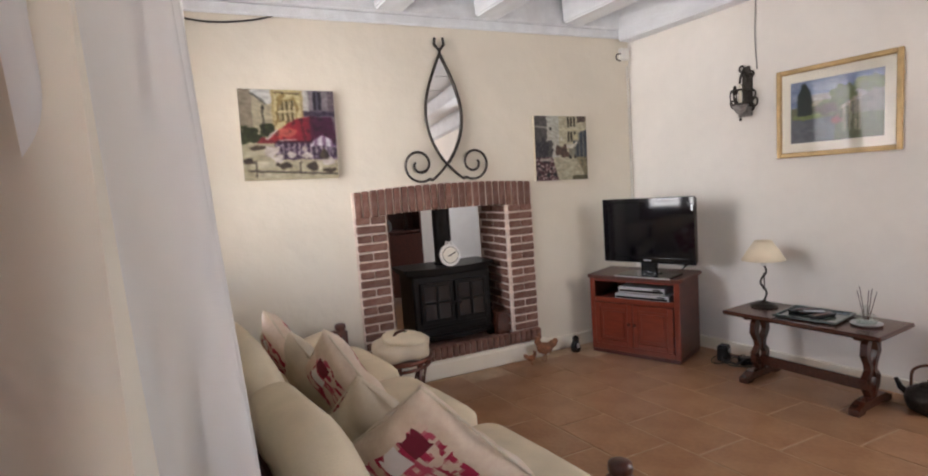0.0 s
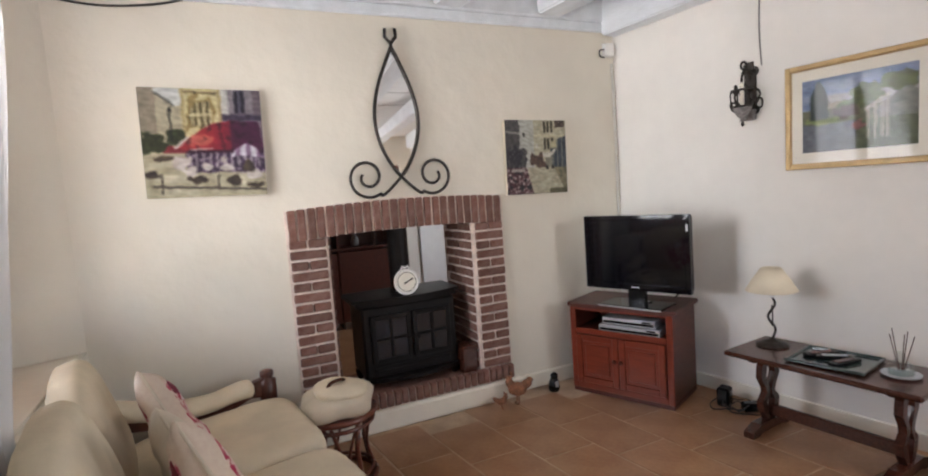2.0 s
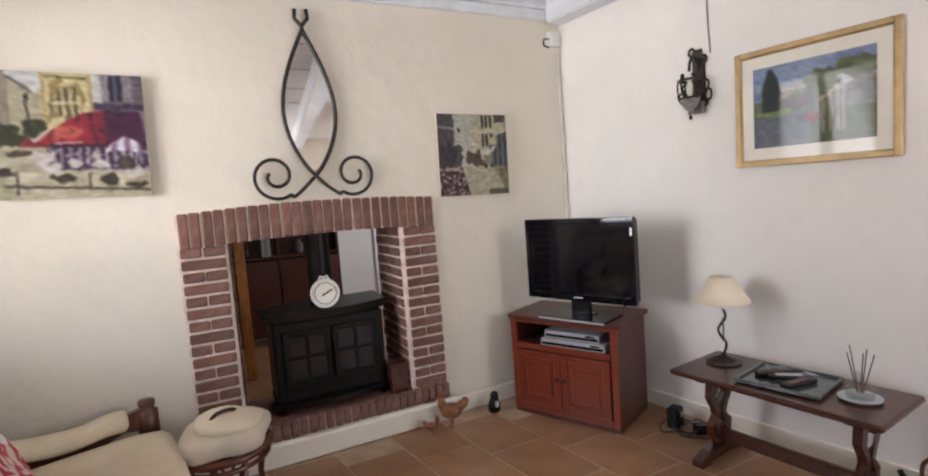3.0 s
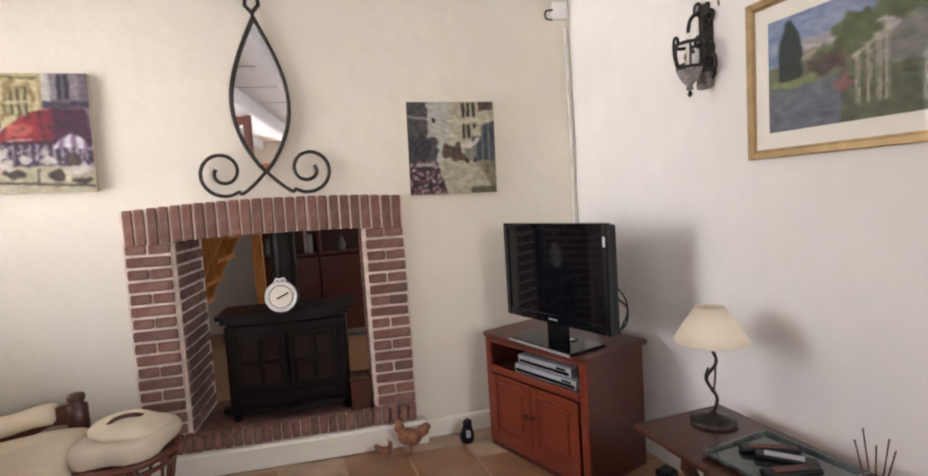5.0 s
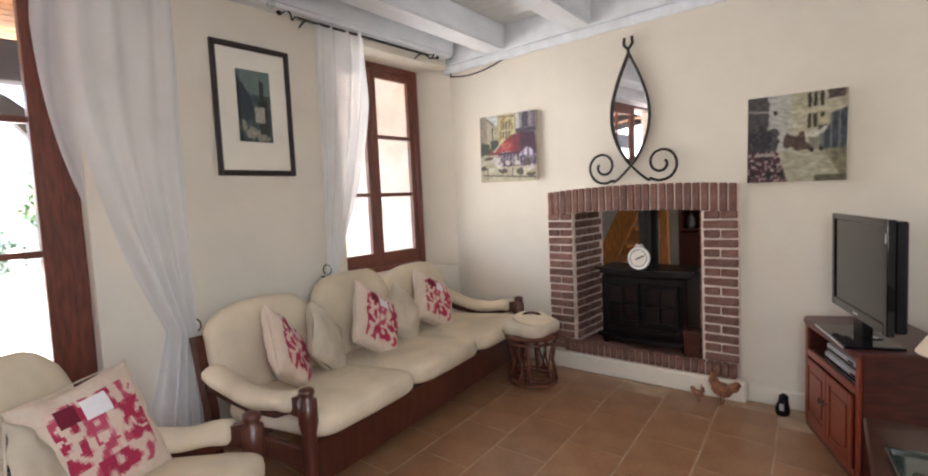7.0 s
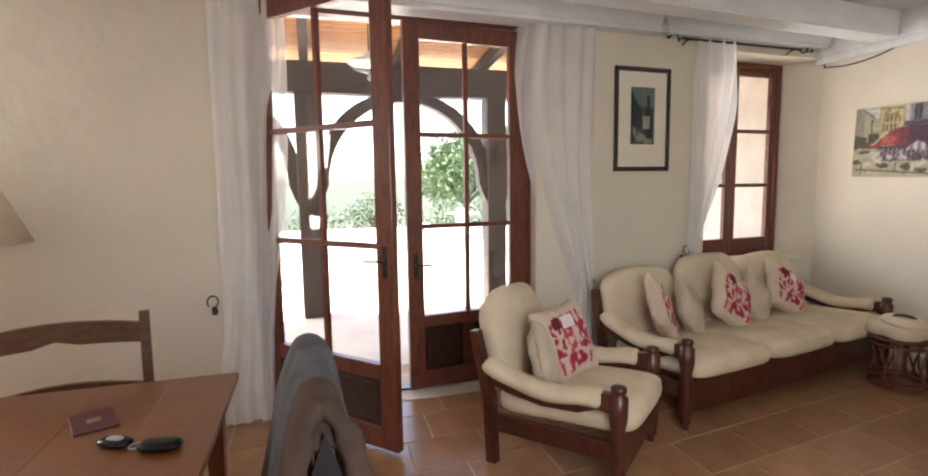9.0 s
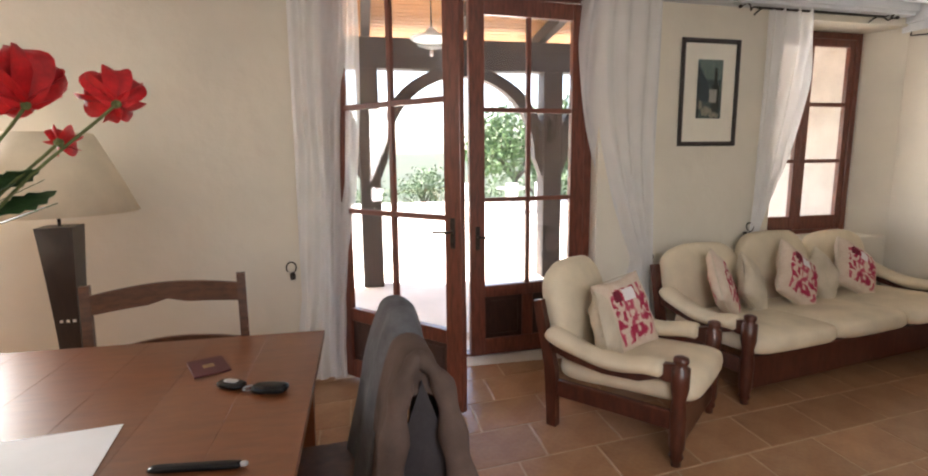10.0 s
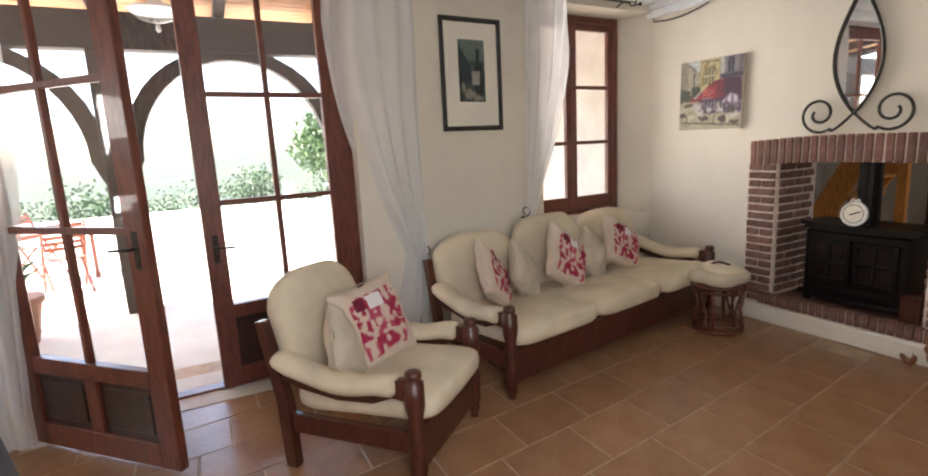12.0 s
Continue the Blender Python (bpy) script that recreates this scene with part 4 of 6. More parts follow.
def canvas_picture(m, w, h, paint, label):
    t = thing("canvas_picture", m, label, "picture")
    part("stretcher", boxes((-w / 2, w / 2, 0.0, 0.028, -h / 2, h / 2), bevel=0.003), OAT, t)
    c = part("painted_face", canvas(w, h, paint), PAINT, t)
    c.location = (0, -0.004, 0)
    return t


canvas_picture(pose(1.667, -0.03, 1.862, 0, 1.2, 0), 0.605, 0.59, cafe, "square unframed canvas of a red cafe awning on cream wall")
canvas_picture(pose(3.822, -0.03, 1.705, 0, 1.0, 0), 0.515, 0.53, street, "square unframed canvas of a narrow town street on cream wall")


def framed_picture(m, w, h, rim, mount, paint, wood_mat, label, iw, ih, dz=0.0):
    t = thing("framed_picture", m, label, "picture")
    part("frame", boxes((-w / 2, -w / 2 + rim, -0.022, 0, -h / 2, h / 2), (w / 2 - rim, w / 2, -0.022, 0, -h / 2, h / 2), (-w / 2 + rim, w / 2 - rim, -0.022, 0, h / 2 - rim, h / 2), (-w / 2 + rim, w / 2 - rim, -0.022, 0, -h / 2, -h / 2 + rim)), wood_mat, t)
    part("mount", boxes((-w / 2 + rim, w / 2 - rim, -0.008, -0.001, -h / 2 + rim, h / 2 - rim), bevel=0), mount, t)
    c = part("print", canvas(iw, ih, paint, 60, 60), PAINT, t)
    c.location = (0, -0.011, dz)
    e = rim + 0.006
    part("inner_slip", boxes((-w / 2 + rim, -w / 2 + e, -0.0145, -0.0085, -h / 2 + rim, h / 2 - rim), (w / 2 - e, w / 2 - rim, -0.0145, -0.0085, -h / 2 + rim, h / 2 - rim), (-w / 2 + e, w / 2 - e, -0.0145, -0.0085, h / 2 - e, h / 2 - rim), (-w / 2 + e, w / 2 - e, -0.0145, -0.0085, -h / 2 + rim, -h / 2 + e), bevel=0.001), wood_mat, t)
    g = part("glass", boxes((-w / 2 + rim, w / 2 - rim, -0.017, -0.015, -h / 2 + rim, h / 2 - rim), bevel=0), PRINT_GLASS, t)
    g.visible_shadow = False
    return t


framed_picture(east(-1.60, 0.003, 1.765) @ pose(0, 0, 0, 0, 0.5, 0), 0.70, 0.585, 0.028, MOUNT, garden, GOLD, "gilt-framed landscape print behind glass on pale wall", 0.52, 0.40)
framed_picture(west(-2.055, 0.003, 2.065), 0.545, 0.84, 0.03, MOUNT, still, BLACK_WOOD, "dark-framed still-life print with wide mount on cream wall", 0.235, 0.46, 0.03)

# wall lamp
sc = thing("wall_lamp", east(-1.05, 0.0, 1.95) @ Matrix.Diagonal((0.92, 0.76, 0.97, 1)), "black wrought-iron lantern wall lamp with scrolled bracket on pale wall", "wall lamp")
part("backplate", boxes((-0.04, 0.04, -0.015, 0.0, -0.12, 0.16), (-0.025, 0.025, -0.02, 0.0, 0.16, 0.21)), WROUGHT, sc)
for s in (-1, 1):
    pts = [(0.0, -0.015, -0.02), (s * 0.05, -0.04, -0.05), (s * 0.085, -0.06, 0.0), (s * 0.06, -0.05, 0.03), (s * 0.045, -0.045, 0.01)]
    part("scroll", tube(curve_points(pts, 6), 0.007), WROUGHT, sc, smooth=True)
pts = [(0, -0.01, 0.10), (0, -0.06, 0.16), (0, -0.12, 0.13), (0, -0.14, 0.05)]
part("arm", tube(curve_points(pts, 6), 0.009), WROUGHT, sc, smooth=True)
CUP = material("grey_ceramic", (0.24, 0.22, 0.21), 0.45, vary=0.35, scale=30)
part("cup", lathe([(0.006, -0.165), (0.018, -0.16), (0.014, -0.145), (0.034, -0.125), (0.050, -0.10), (0.060, -0.078), (0.054, -0.068)], 18, None, (0, -0.135, 0)), CUP, sc, "mottled grey ceramic cup", True)
part("wall_block", boxes((-0.038, 0.038, -0.05, -0.0, -0.155, -0.085), bevel=0.008), CUP, sc, "mottled grey ceramic block")
part("candle", lathe([(0.013, -0.065), (0.013, 0.075), (0.005, 0.08)], 12, None, (0, -0.135, 0)), MOUNT, sc)
for z, s in ((0.15, 1), (-0.09, 1), (0.06, -1), (0.20, -1)):
    part("curl", tube([(s * (0.035 + 0.026 * (1 - k / 30) * math.cos(a)), -0.02, z + 0.028 * (1 - k / 30) * math.sin(a)) for k, a in enumerate([q * 0.45 - 2.6 for q in range(17)])], 0.0075), WROUGHT, sc, smooth=True)
for s in (-1, 1):
    part("side_curl", tube(curve_points([(s * 0.02, -0.03, -0.08), (s * 0.09, -0.06, -0.085), (s * 0.105, -0.08, -0.04), (s * 0.075, -0.08, -0.03)], 6), 0.007), WROUGHT, sc, smooth=True)
part("front_curl", tube(curve_points([(0, -0.20, -0.07), (0, -0.235, -0.03), (0, -0.235, 0.04), (0, -0.215, 0.055), (0, -0.205, 0.035)], 6), 0.007), WROUGHT, sc, smooth=True)
part("drop_finial", lathe([(0.004, -0.193), (0.013, -0.18), (0.006, -0.165)], 10, None, (0, -0.135, 0)), WROUGHT, sc)
for k in range(6):
    a = k * 2 * math.pi / 6 + 0.3
    part("cage_bar", tube([(r * math.cos(a), -0.135 + r * math.sin(a), z) for r, z in ((0.056, -0.07), (0.070, -0.03), (0.072, 0.01), (0.064, 0.03))], 0.0055), WROUGHT, sc)
for z, r in ((0.03, 0.066), (-0.07, 0.056)):
    part("cage_ring", tube([(r * math.cos(a), -0.135 + r * math.sin(a), z) for a in [k * 2 * math.pi / 18 for k in range(19)]], 0.0075), WROUGHT, sc)


def wire(pts, r, mat, label, name="cable"):
    ob = part(name, tube(curve_points(pts, 6), r, 6), mat, smooth=True)
    tagged(ob, label, "cable")
    return ob


wire([(exw(-1.12, 0.006), -1.12, 2.12), (exw(-1.11, 0.006), -1.11, 2.35), (exw(-1.12, 0.006), -1.12, 2.60)], 0.004, GREY_CABLE, "grey lamp cable running up pale wall")
wire([(1.02, -0.012, 2.60), (1.25, -0.012, 2.575), (1.5, -0.012, 2.60), (1.72, -0.012, 2.66)], 0.006, CABLE, "dark cable sagging along top of cream wall")
wire([(1.08, -0.40, 2.72), (1.10, -0.15, 2.80), (1.05, -0.03, 2.72), (1.02, -0.012, 2.60)], 0.006, CABLE, "dark cable looping round the beam end")
wire([(4.57, -0.012, 2.40), (4.575, -0.012, 1.8), (4.57, -0.012, 1.1), (4.57, -0.02, 0.12)], 0.008, WCABLE, "white cable conduit in the wall corner")
jb = thing("junction_box", pose(4.535, -0.02, 2.50), "small white junction box in the wall corner", "junction box")
part("body", boxes((-0.045, 0.045, -0.025, 0.02, -0.05, 0.05), bevel=0.006), WHITE, jb)
part("lead", tube(curve_points([(-0.045, -0.01, 0.0), (-0.09, -0.012, -0.01), (-0.09, -0.012, -0.05), (-0.05, -0.012, -0.06)], 5), 0.006), CABLE, jb)


# ---- sofa and armchair ----
def turned(h, r=0.036):
    return [(r * 0.6, 0), (r * 0.62, 0.03), (r * 0.95, 0.05), (r * 0.75, 0.075), (r, 0.10), (r * 1.05, h * 0.45), (r * 0.85, h * 0.62), (r * 1.15, h * 0.72), (r * 1.15, h * 0.90), (r * 0.7, h * 0.92), (r * 0.95, h * 0.95), (r * 0.9, h - 0.008), (r * 0.5, h)]


def seating(name, m, width, seats, label, category, D=0.80, backs=(0.57, 0.62, 0.58)):
    """A wooden-framed seat: x along its front, y to its back."""
    t = thing(name, m, label, category)
    for x in (0.0, width):
        bm = lathe(turned(0.585, 0.040), 14, None, (x, 0, 0))
        part("front_post", bm, SOFA_WOOD, t, smooth=True)
        bm = bmesh.new()
        prism(bm, [(D - 0.03, 0.0), (D + 0.03, 0.0), (D + 0.05, 0.35), (D + 0.13, 0.74), (D + 0.08, 0.75), (D - 0.02, 0.35)], x - 0.025, x + 0.025, "x")
        part("back_leg", bm, SOFA_WOOD, t)
        bm = bmesh.new()
        top = [(0.02, 0.545), (0.14, 0.52), (0.30, 0.485), (0.46, 0.49), (0.62, 0.53), (D, 0.57)]
        low = [(D, 0.46), (0.60, 0.43), (0.40, 0.40), (0.20, 0.41), (0.10, 0.45), (0.02, 0.44)]
        prism(bm, top + low, x - 0.022, x + 0.022, "x")
        part("armrest", bm, SOFA_WOOD, t)
        rings = [(x, 0.08, 0.545), (x, 0.16, 0.545), (x, 0.30, 0.52), (x, 0.46, 0.53), (x, 0.62, 0.575), (x, 0.73, 0.62)]
        bm = tube(curve_points(rings, 5), [0.030] + [0.050 + 0.002 * math.sin(0.7 * k) for k in range(24)] + [0.04], 16)
        bmesh.ops.scale(bm, vec=(1.5, 1, 0.92), space=Matrix.Translation((-x, 0, 0)), verts=bm.verts[:])
        part("arm_pad", bm, CREAM, t, smooth=True)
    part("front_rail", boxes((0.03, width - 0.03, -0.02, 0.02, 0.10, 0.31)), SOFA_WOOD, t)
    part("back_rail", boxes((0.0, width, D + 0.04, D + 0.08, 0.42, 0.50)), SOFA_WOOD, t)
    for x in (0.0, width):
        part("side_rail", boxes((x - 0.018, x + 0.018, 0.03, D - 0.03, 0.19, 0.29)), SOFA_WOOD, t)
    sw = (width - 0.03) / seats
    for k in range(seats):
        x = 0.015 + sw * (k + 0.5)
        bm = soft(sw * 0.99, 0.80, 0.17, 0.30, 0.55, 32, 0.012, k + 3, None, pose(x, 0.31, 0.365, -3, 0, 0))
        part("seat_cushion", bm, CREAM, t, smooth=True)
        bm = soft(sw * 1.0, backs[k], 0.18, 0.66, 0.62, 32, 0.014, k + 13, None, pose(x, D + 0.02, 0.33 + backs[k] / 2, 90 - 15, 0, 0))
        part("back_cushion", bm, CREAM, t, smooth=True)
    return t


SOFA_M = pose(2.25, -2.50, 0, 0, 0, 100)
CHAIR_M = pose(2.76, -3.32, 0, 0, 0, 131)
seating("sofa", SOFA_M, 2.33, 3, "three-seat dark wood sofa with cream covers below window", "sofa", 0.75)
seating("armchair", CHAIR_M, 0.70, 1, "dark wood armchair with cream covers beside the glazed door", "armchair", 0.70, (0.62,))


def pattern(u, v):
    n1, n2 = rnd(u, v, 7, 2), rnd(u, v, 11, 5)
    if min(u, v, 1 - u, 1 - v) < 0.12 + 0.02 * n1:
        return mixc((0.68, 0.57, 0.47), (0.76, 0.68, 0.60), n1)
    k = int(u * 3.1) + 3 * int(v * 2.9)
    red = (0.50, 0.07, 0.15) if k % 2 else (0.58, 0.15, 0.22)
    pale = (0.74, 0.62, 0.54)
    c = mixc(red, pale, max(0.0, min(1.0, (n2 - (0.58 if k % 2 else 0.44)) * 9 + 0.5)))
    ring = abs(math.hypot((u * 3.1) % 1 - 0.5, (v * 2.9) % 1 - 0.5) - 0.27)
    if ring < 0.035 and n1 > 0.55:
        c = pale if k % 2 else red
    if inside(u, v, 0.2, 0.38, 0.70, 0.85):
        c = (0.28, 0.04, 0.08)
    if inside(u, v, 0.42, 0.60, 0.68, 0.85):
        c = (0.82, 0.80, 0.80)
    return c


def plain(u, v):
    return (0.68, 0.60, 0.49)


def pillow(m, size, paint, label, seed, thick=0.13):
    t = thing("cushion", m, label, "cushion", "scatter cushions")
    n = 46
    size *= 1.08
    bm = bmesh.new()
    lay = bm.loops.layers.float_color.new("paint")
    for side in (-1, 1):
        g = []
        for i in range(n + 1):
            row = []
            for j in range(n + 1):
                u, v = 2 * i / n - 1, 2 * j / n - 1
                k = 1 - 0.10 * (1 - abs(u)) * (abs(v) ** 2)
                l = 1 - 0.10 * (1 - abs(v)) * (abs(u) ** 2)
                d = thick / 2 * (max(0, (1 - u ** 4) * (1 - v ** 4)) ** 0.6) + 0.004
                w = 0.018 * noise.noise(Vector((u * 2.2, v * 2.2, seed)))
                row.append(bm.verts.new((u * size / 2 * l, side * d + w, v * size / 2 * k)))
            g.append(row)
        for i in range(n):
            for j in range(n):
                q = (g[i][j], g[i + 1][j], g[i + 1][j + 1], g[i][j + 1])
                f = bm.faces.new(q if side < 0 else q[::-1])
                c = paint((i + 0.5) / n, (j + 0.5) / n)
                for lp in f.loops:
                    lp[lay] = (*[x ** 1.45 for x in c], 1)
    bmesh.ops.remove_doubles(bm, verts=bm.verts[:], dist=0.009)
    part("cover", bm, PRINT if paint is pattern else OAT, t, smooth=True)
    bm = tube([(size / 2 * a, 0, size / 2 * b) for a, b in ((-.97, -.97), (.97, -.97), (.97, .97), (-.97, .97), (-.97, -.97))], 0.005, 6)
    part("piping", bm, OAT, t)
    return t


for k, (x, y, z, rx, ry, rz, p, s) in enumerate(((0.32, 0.52, 0.62, -26, 38, 24, 1, 0.40), (0.64, 0.55, 0.59, -26, 42, 12, 0, 0.36), (1.05, 0.50, 0.63, -24, 32, -4, 1, 0.42), (1.40, 0.54, 0.59, -26, 46, -12, 0, 0.34), (1.80, 0.54, 0.62, -26, 28, -10, 1, 0.40))):
    lab = "red and pink patterned cushion with pale border on the sofa" if p else "plain oatmeal cushion leaning on the sofa back"
    pillow(SOFA_M @ pose(x - 0.03, y - 0.05, z, rx, ry, rz), s, pattern if p else plain, lab, k * 3.1)
pillow(CHAIR_M @ pose(0.42, 0.44, 0.62, -22, -4, -14), 0.42, pattern, "red and pink patterned cushion on the armchair seat", 21)
pillow(CHAIR_M @ pose(0.19, 0.47, 0.57, -22, 42, 8), 0.32, plain, "plain oatmeal cushion on the armchair seat", 24)

# ---- rattan stool ----
st = thing("rattan_stool", pose(2.165, -0.50, 0) @ Matrix.Diagonal((1, 1, 0.93, 1)), "round red-brown rattan stool between sofa and fireplace", "stool")
part("top_ring", tube([(0.195 * math.cos(a), 0.195 * math.sin(a), 0.40) for a in [k * math.pi / 12 for k in range(25)]], 0.018), RATTAN, st, smooth=True)
part("seat", lathe([(0.05, 0.38), (0.19, 0.385), (0.19, 0.405), (0.05, 0.41)], 24), RATTAN, st)
part("lower_ring", tube([(0.185 * math.cos(a), 0.185 * math.sin(a), 0.35) for a in [k * math.pi / 12 for k in range(25)]], 0.012), RATTAN, st, smooth=True)
part("base_ring", tube([(0.18 * math.cos(a), 0.18 * math.sin(a), 0.018) for a in [k * math.pi / 12 for k in range(25)]], 0.016), RATTAN, st, smooth=True)
part("foot_ring", tube([(0.165 * math.cos(a), 0.165 * math.sin(a), 0.06) for a in [k * math.pi / 12 for k in range(25)]], 0.010), RATTAN, st, smooth=True)
for k in range(4):
    a = k * math.pi / 2 + 0.4
    c, s = math.cos(a), math.sin(a)
    part("leg", tube([(0.18 * c, 0.18 * s, 0.02), (0.155 * c, 0.155 * s, 0.2), (0.185 * c, 0.185 * s, 0.395)], 0.014), RATTAN, st, smooth=True)
for k in range(8):
    a = k * math.pi / 4 + 0.4
    b = a + (0.5 if k % 2 else -0.5)
    part("brace", tube(curve_points([(0.17 * math.cos(b), 0.17 * math.sin(b), 0.05), (0.14 * math.cos((a + b) / 2), 0.14 * math.sin((a + b) / 2), 0.20), (0.17 * math.cos(a), 0.17 * math.sin(a), 0.37)], 5), 0.008, 6), RATTAN, st, smooth=True)
bag = thing("folded_cloth_bag", pose(2.165, -0.50, 0.386, 4, 0, 20), "crumpled cream cloth bag with dark handle on the rattan stool", "bag")
part("body", soft(0.40, 0.34, 0.11, 0.85, 0.6, 32, 0.05, 5.5, None, pose(0, 0, 0.05)), OAT, bag, smooth=True)
part("flap", soft(0.30, 0.24, 0.05, 0.8, 0.6, 28, 0.045, 8.5, None, pose(0.03, -0.01, 0.105, 6, 5, 20)), CREAM, bag, smooth=True)
part("strap", tube(curve_points([(-0.07, -0.02, 0.125), (-0.03, 0.0, 0.15), (0.03, 0.01, 0.15), (0.07, 0.03, 0.128)], 5), 0.010), OAK_DARK, bag, smooth=True)

# ---- television unit ----
TV_M = pose(3.915, -0.215, 0, 0, 0, -66)
W, DP, H = 0.72, 0.42, 0.65
cab = thing("television_cabinet", TV_M, "red mahogany television cabinet with panelled doors in the corner", "cabinet")
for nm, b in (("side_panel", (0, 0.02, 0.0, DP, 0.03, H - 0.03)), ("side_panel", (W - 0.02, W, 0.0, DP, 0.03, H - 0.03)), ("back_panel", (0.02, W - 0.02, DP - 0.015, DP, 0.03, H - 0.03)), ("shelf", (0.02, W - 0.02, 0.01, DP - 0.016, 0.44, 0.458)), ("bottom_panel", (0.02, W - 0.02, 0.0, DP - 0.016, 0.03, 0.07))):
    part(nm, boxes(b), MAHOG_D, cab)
part("front_frame", boxes((-0.003, 0.04, -0.015, 0.0, 0.03, H - 0.03), (W - 0.04, W + 0.003, -0.015, 0.0, 0.03, H - 0.03), (0.04, W - 0.04, -0.0145, 0.0, 0.43, 0.47), (0.04, W - 0.04, -0.0145, 0.0, 0.03, 0.075), (0.04, W - 0.04, -0.0145, 0.0, H - 0.05, H - 0.03)), MAHOG, cab)
bm = bmesh.new()
prism(bm, [(-0.025, -0.01), (0.04, -0.035), (W - 0.04, -0.035), (W + 0.025, -0.01), (W + 0.025, DP + 0.01), (-0.025, DP + 0.01)], H - 0.03, H)
bmesh.ops.bevel(bm, geom=bm.edges[:], offset=0.006, segments=2, affect="EDGES")
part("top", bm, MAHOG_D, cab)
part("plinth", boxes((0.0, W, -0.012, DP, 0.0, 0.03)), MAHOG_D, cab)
for s in (0, 1):
    x0 = 0.042 + s * (W - 0.084) / 2
    x1 = x0 + (W - 0.084) / 2 - 0.003
    dr = new("cabinet_door")
    dr.parent = cab
    part("door_frame", boxes((x0, x0 + 0.045, -0.028, -0.016, 0.078, 0.427), (x1 - 0.045, x1, -0.028, -0.016, 0.078, 0.427), (x0 + 0.045, x1 - 0.045, -0.0275, -0.016, 0.382, 0.427), (x0 + 0.045, x1 - 0.045, -0.0275, -0.016, 0.078, 0.123)), MAHOG, dr)
    bm = bmesh.new()
    box(bm, x0 + 0.046, x1 - 0.046, -0.020, -0.012, 0.124, 0.381)
    box(bm, x0 + 0.066, x1 - 0.066, -0.0265, -0.018, 0.144, 0.361, 0.006)
    part("door_panel", bm, MAHOG, dr)
    kb = lathe([(0.006, 0.0), (0.006, 0.015), (0.015, 0.02), (0.012, 0.03)], 12)
    part("knob", kb, MAHOG_D, dr).matrix_local = pose((x1 - 0.022) if s == 0 else (x0 + 0.022), -0.027, 0.27, 90, 0, 0)
for k, (z, mat, w, lab, nm) in enumerate(((0.46, SILVER, 0.43, "silver disc player in the cabinet shelf", "disc_player"), (0.515, SILVER, 0.37, "slim silver receiver on top of the disc player", "receiver"))):
    d = thing(nm, TV_M @ pose(0.20 + 0.03 * k, 0.02, z), lab, "player")
    part("case", boxes((0, w, 0, 0.28, 0, 0.045), bevel=0.003), mat, d)
    part("front_panel", boxes((0.01, w - 0.01, -0.003, 0.0, 0.008, 0.024), bevel=0.001), BLACK, d)
    part("display", boxes((w - 0.09, w - 0.03, -0.004, 0.0, 0.028, 0.038), bevel=0), SCREEN, d)
tv = thing("television", pose(4.18, -0.60, H, 0, 0, -69.5), "black flat-screen television on a glossy stand on the cabinet", "television")
TW, TH = 0.74, 0.505
part("bezel", boxes((-TW / 2, -TW / 2 + 0.035, -0.02, 0.012, 0.10, 0.10 + TH), (TW / 2 - 0.035, TW / 2, -0.02, 0.012, 0.10, 0.10 + TH), (-TW / 2 + 0.035, TW / 2 - 0.035, -0.02, 0.012, 0.10 + TH - 0.032, 0.10 + TH), (-TW / 2 + 0.035, TW / 2 - 0.035, -0.02, 0.012, 0.10, 0.145)), SCREEN, tv)
part("screen", boxes((-TW / 2 + 0.034, TW / 2 - 0.034, -0.012, 0.01, 0.144, 0.10 + TH - 0.031), bevel=0), SCREEN, tv)
part("back_shell", boxes((-TW / 2 + 0.01, TW / 2 - 0.01, 0.012, 0.06, 0.11, 0.09 + TH), (-0.22, 0.22, 0.06, 0.085, 0.16, 0.45), bevel=0.008), BLACK, tv)
part("neck", boxes((-0.06, 0.06, -0.01, 0.035, 0.014, 0.12)), BLACK, tv)
part("base", boxes((-0.22, 0.22, -0.13, 0.11, 0.0, 0.014), bevel=0.005), SCREEN, tv)
# Silver strip imitates the glint along the glossy base's front edge.
part("base_trim", boxes((-0.222, 0.222, -0.136, -0.1305, 0.001, 0.011), bevel=0.001), SILVER, tv, "silver strip for the lit front edge of the stand")
part("badge", boxes((-0.03, 0.03, -0.0215, -0.0195, 0.118, 0.126), bevel=0), SILVER, tv)
part("sticker", boxes((TW / 2 - 0.022, TW / 2 - 0.010, -0.0215, -0.0195, 0.50, 0.545), bevel=0), SILVER, tv)
rc = thing("remote_control", TV_M @ pose(0.40, 0.07, H, 0, 0, 15), "black remote control in front of television on cabinet", "remote control")
part("body", boxes((0, 0.16, 0, 0.045, 0, 0.018), bevel=0.005), BLACK, rc)
part("button_row", boxes((0.02, 0.14, 0.012, 0.033, 0.018, 0.021), bevel=0), SILVER, rc)
for k, pts in enumerate(([(4.43, -0.74, 0.95), (4.48, -0.76, 0.86), (4.50, -0.72, 0.74), (4.46, -0.66, 0.668)], [(4.44, -0.72, 0.88), (4.52, -0.70, 0.80), (4.50, -0.64, 0.668)],)):
    wire(pts, 0.005, CABLE, "dark cable hanging behind the television")

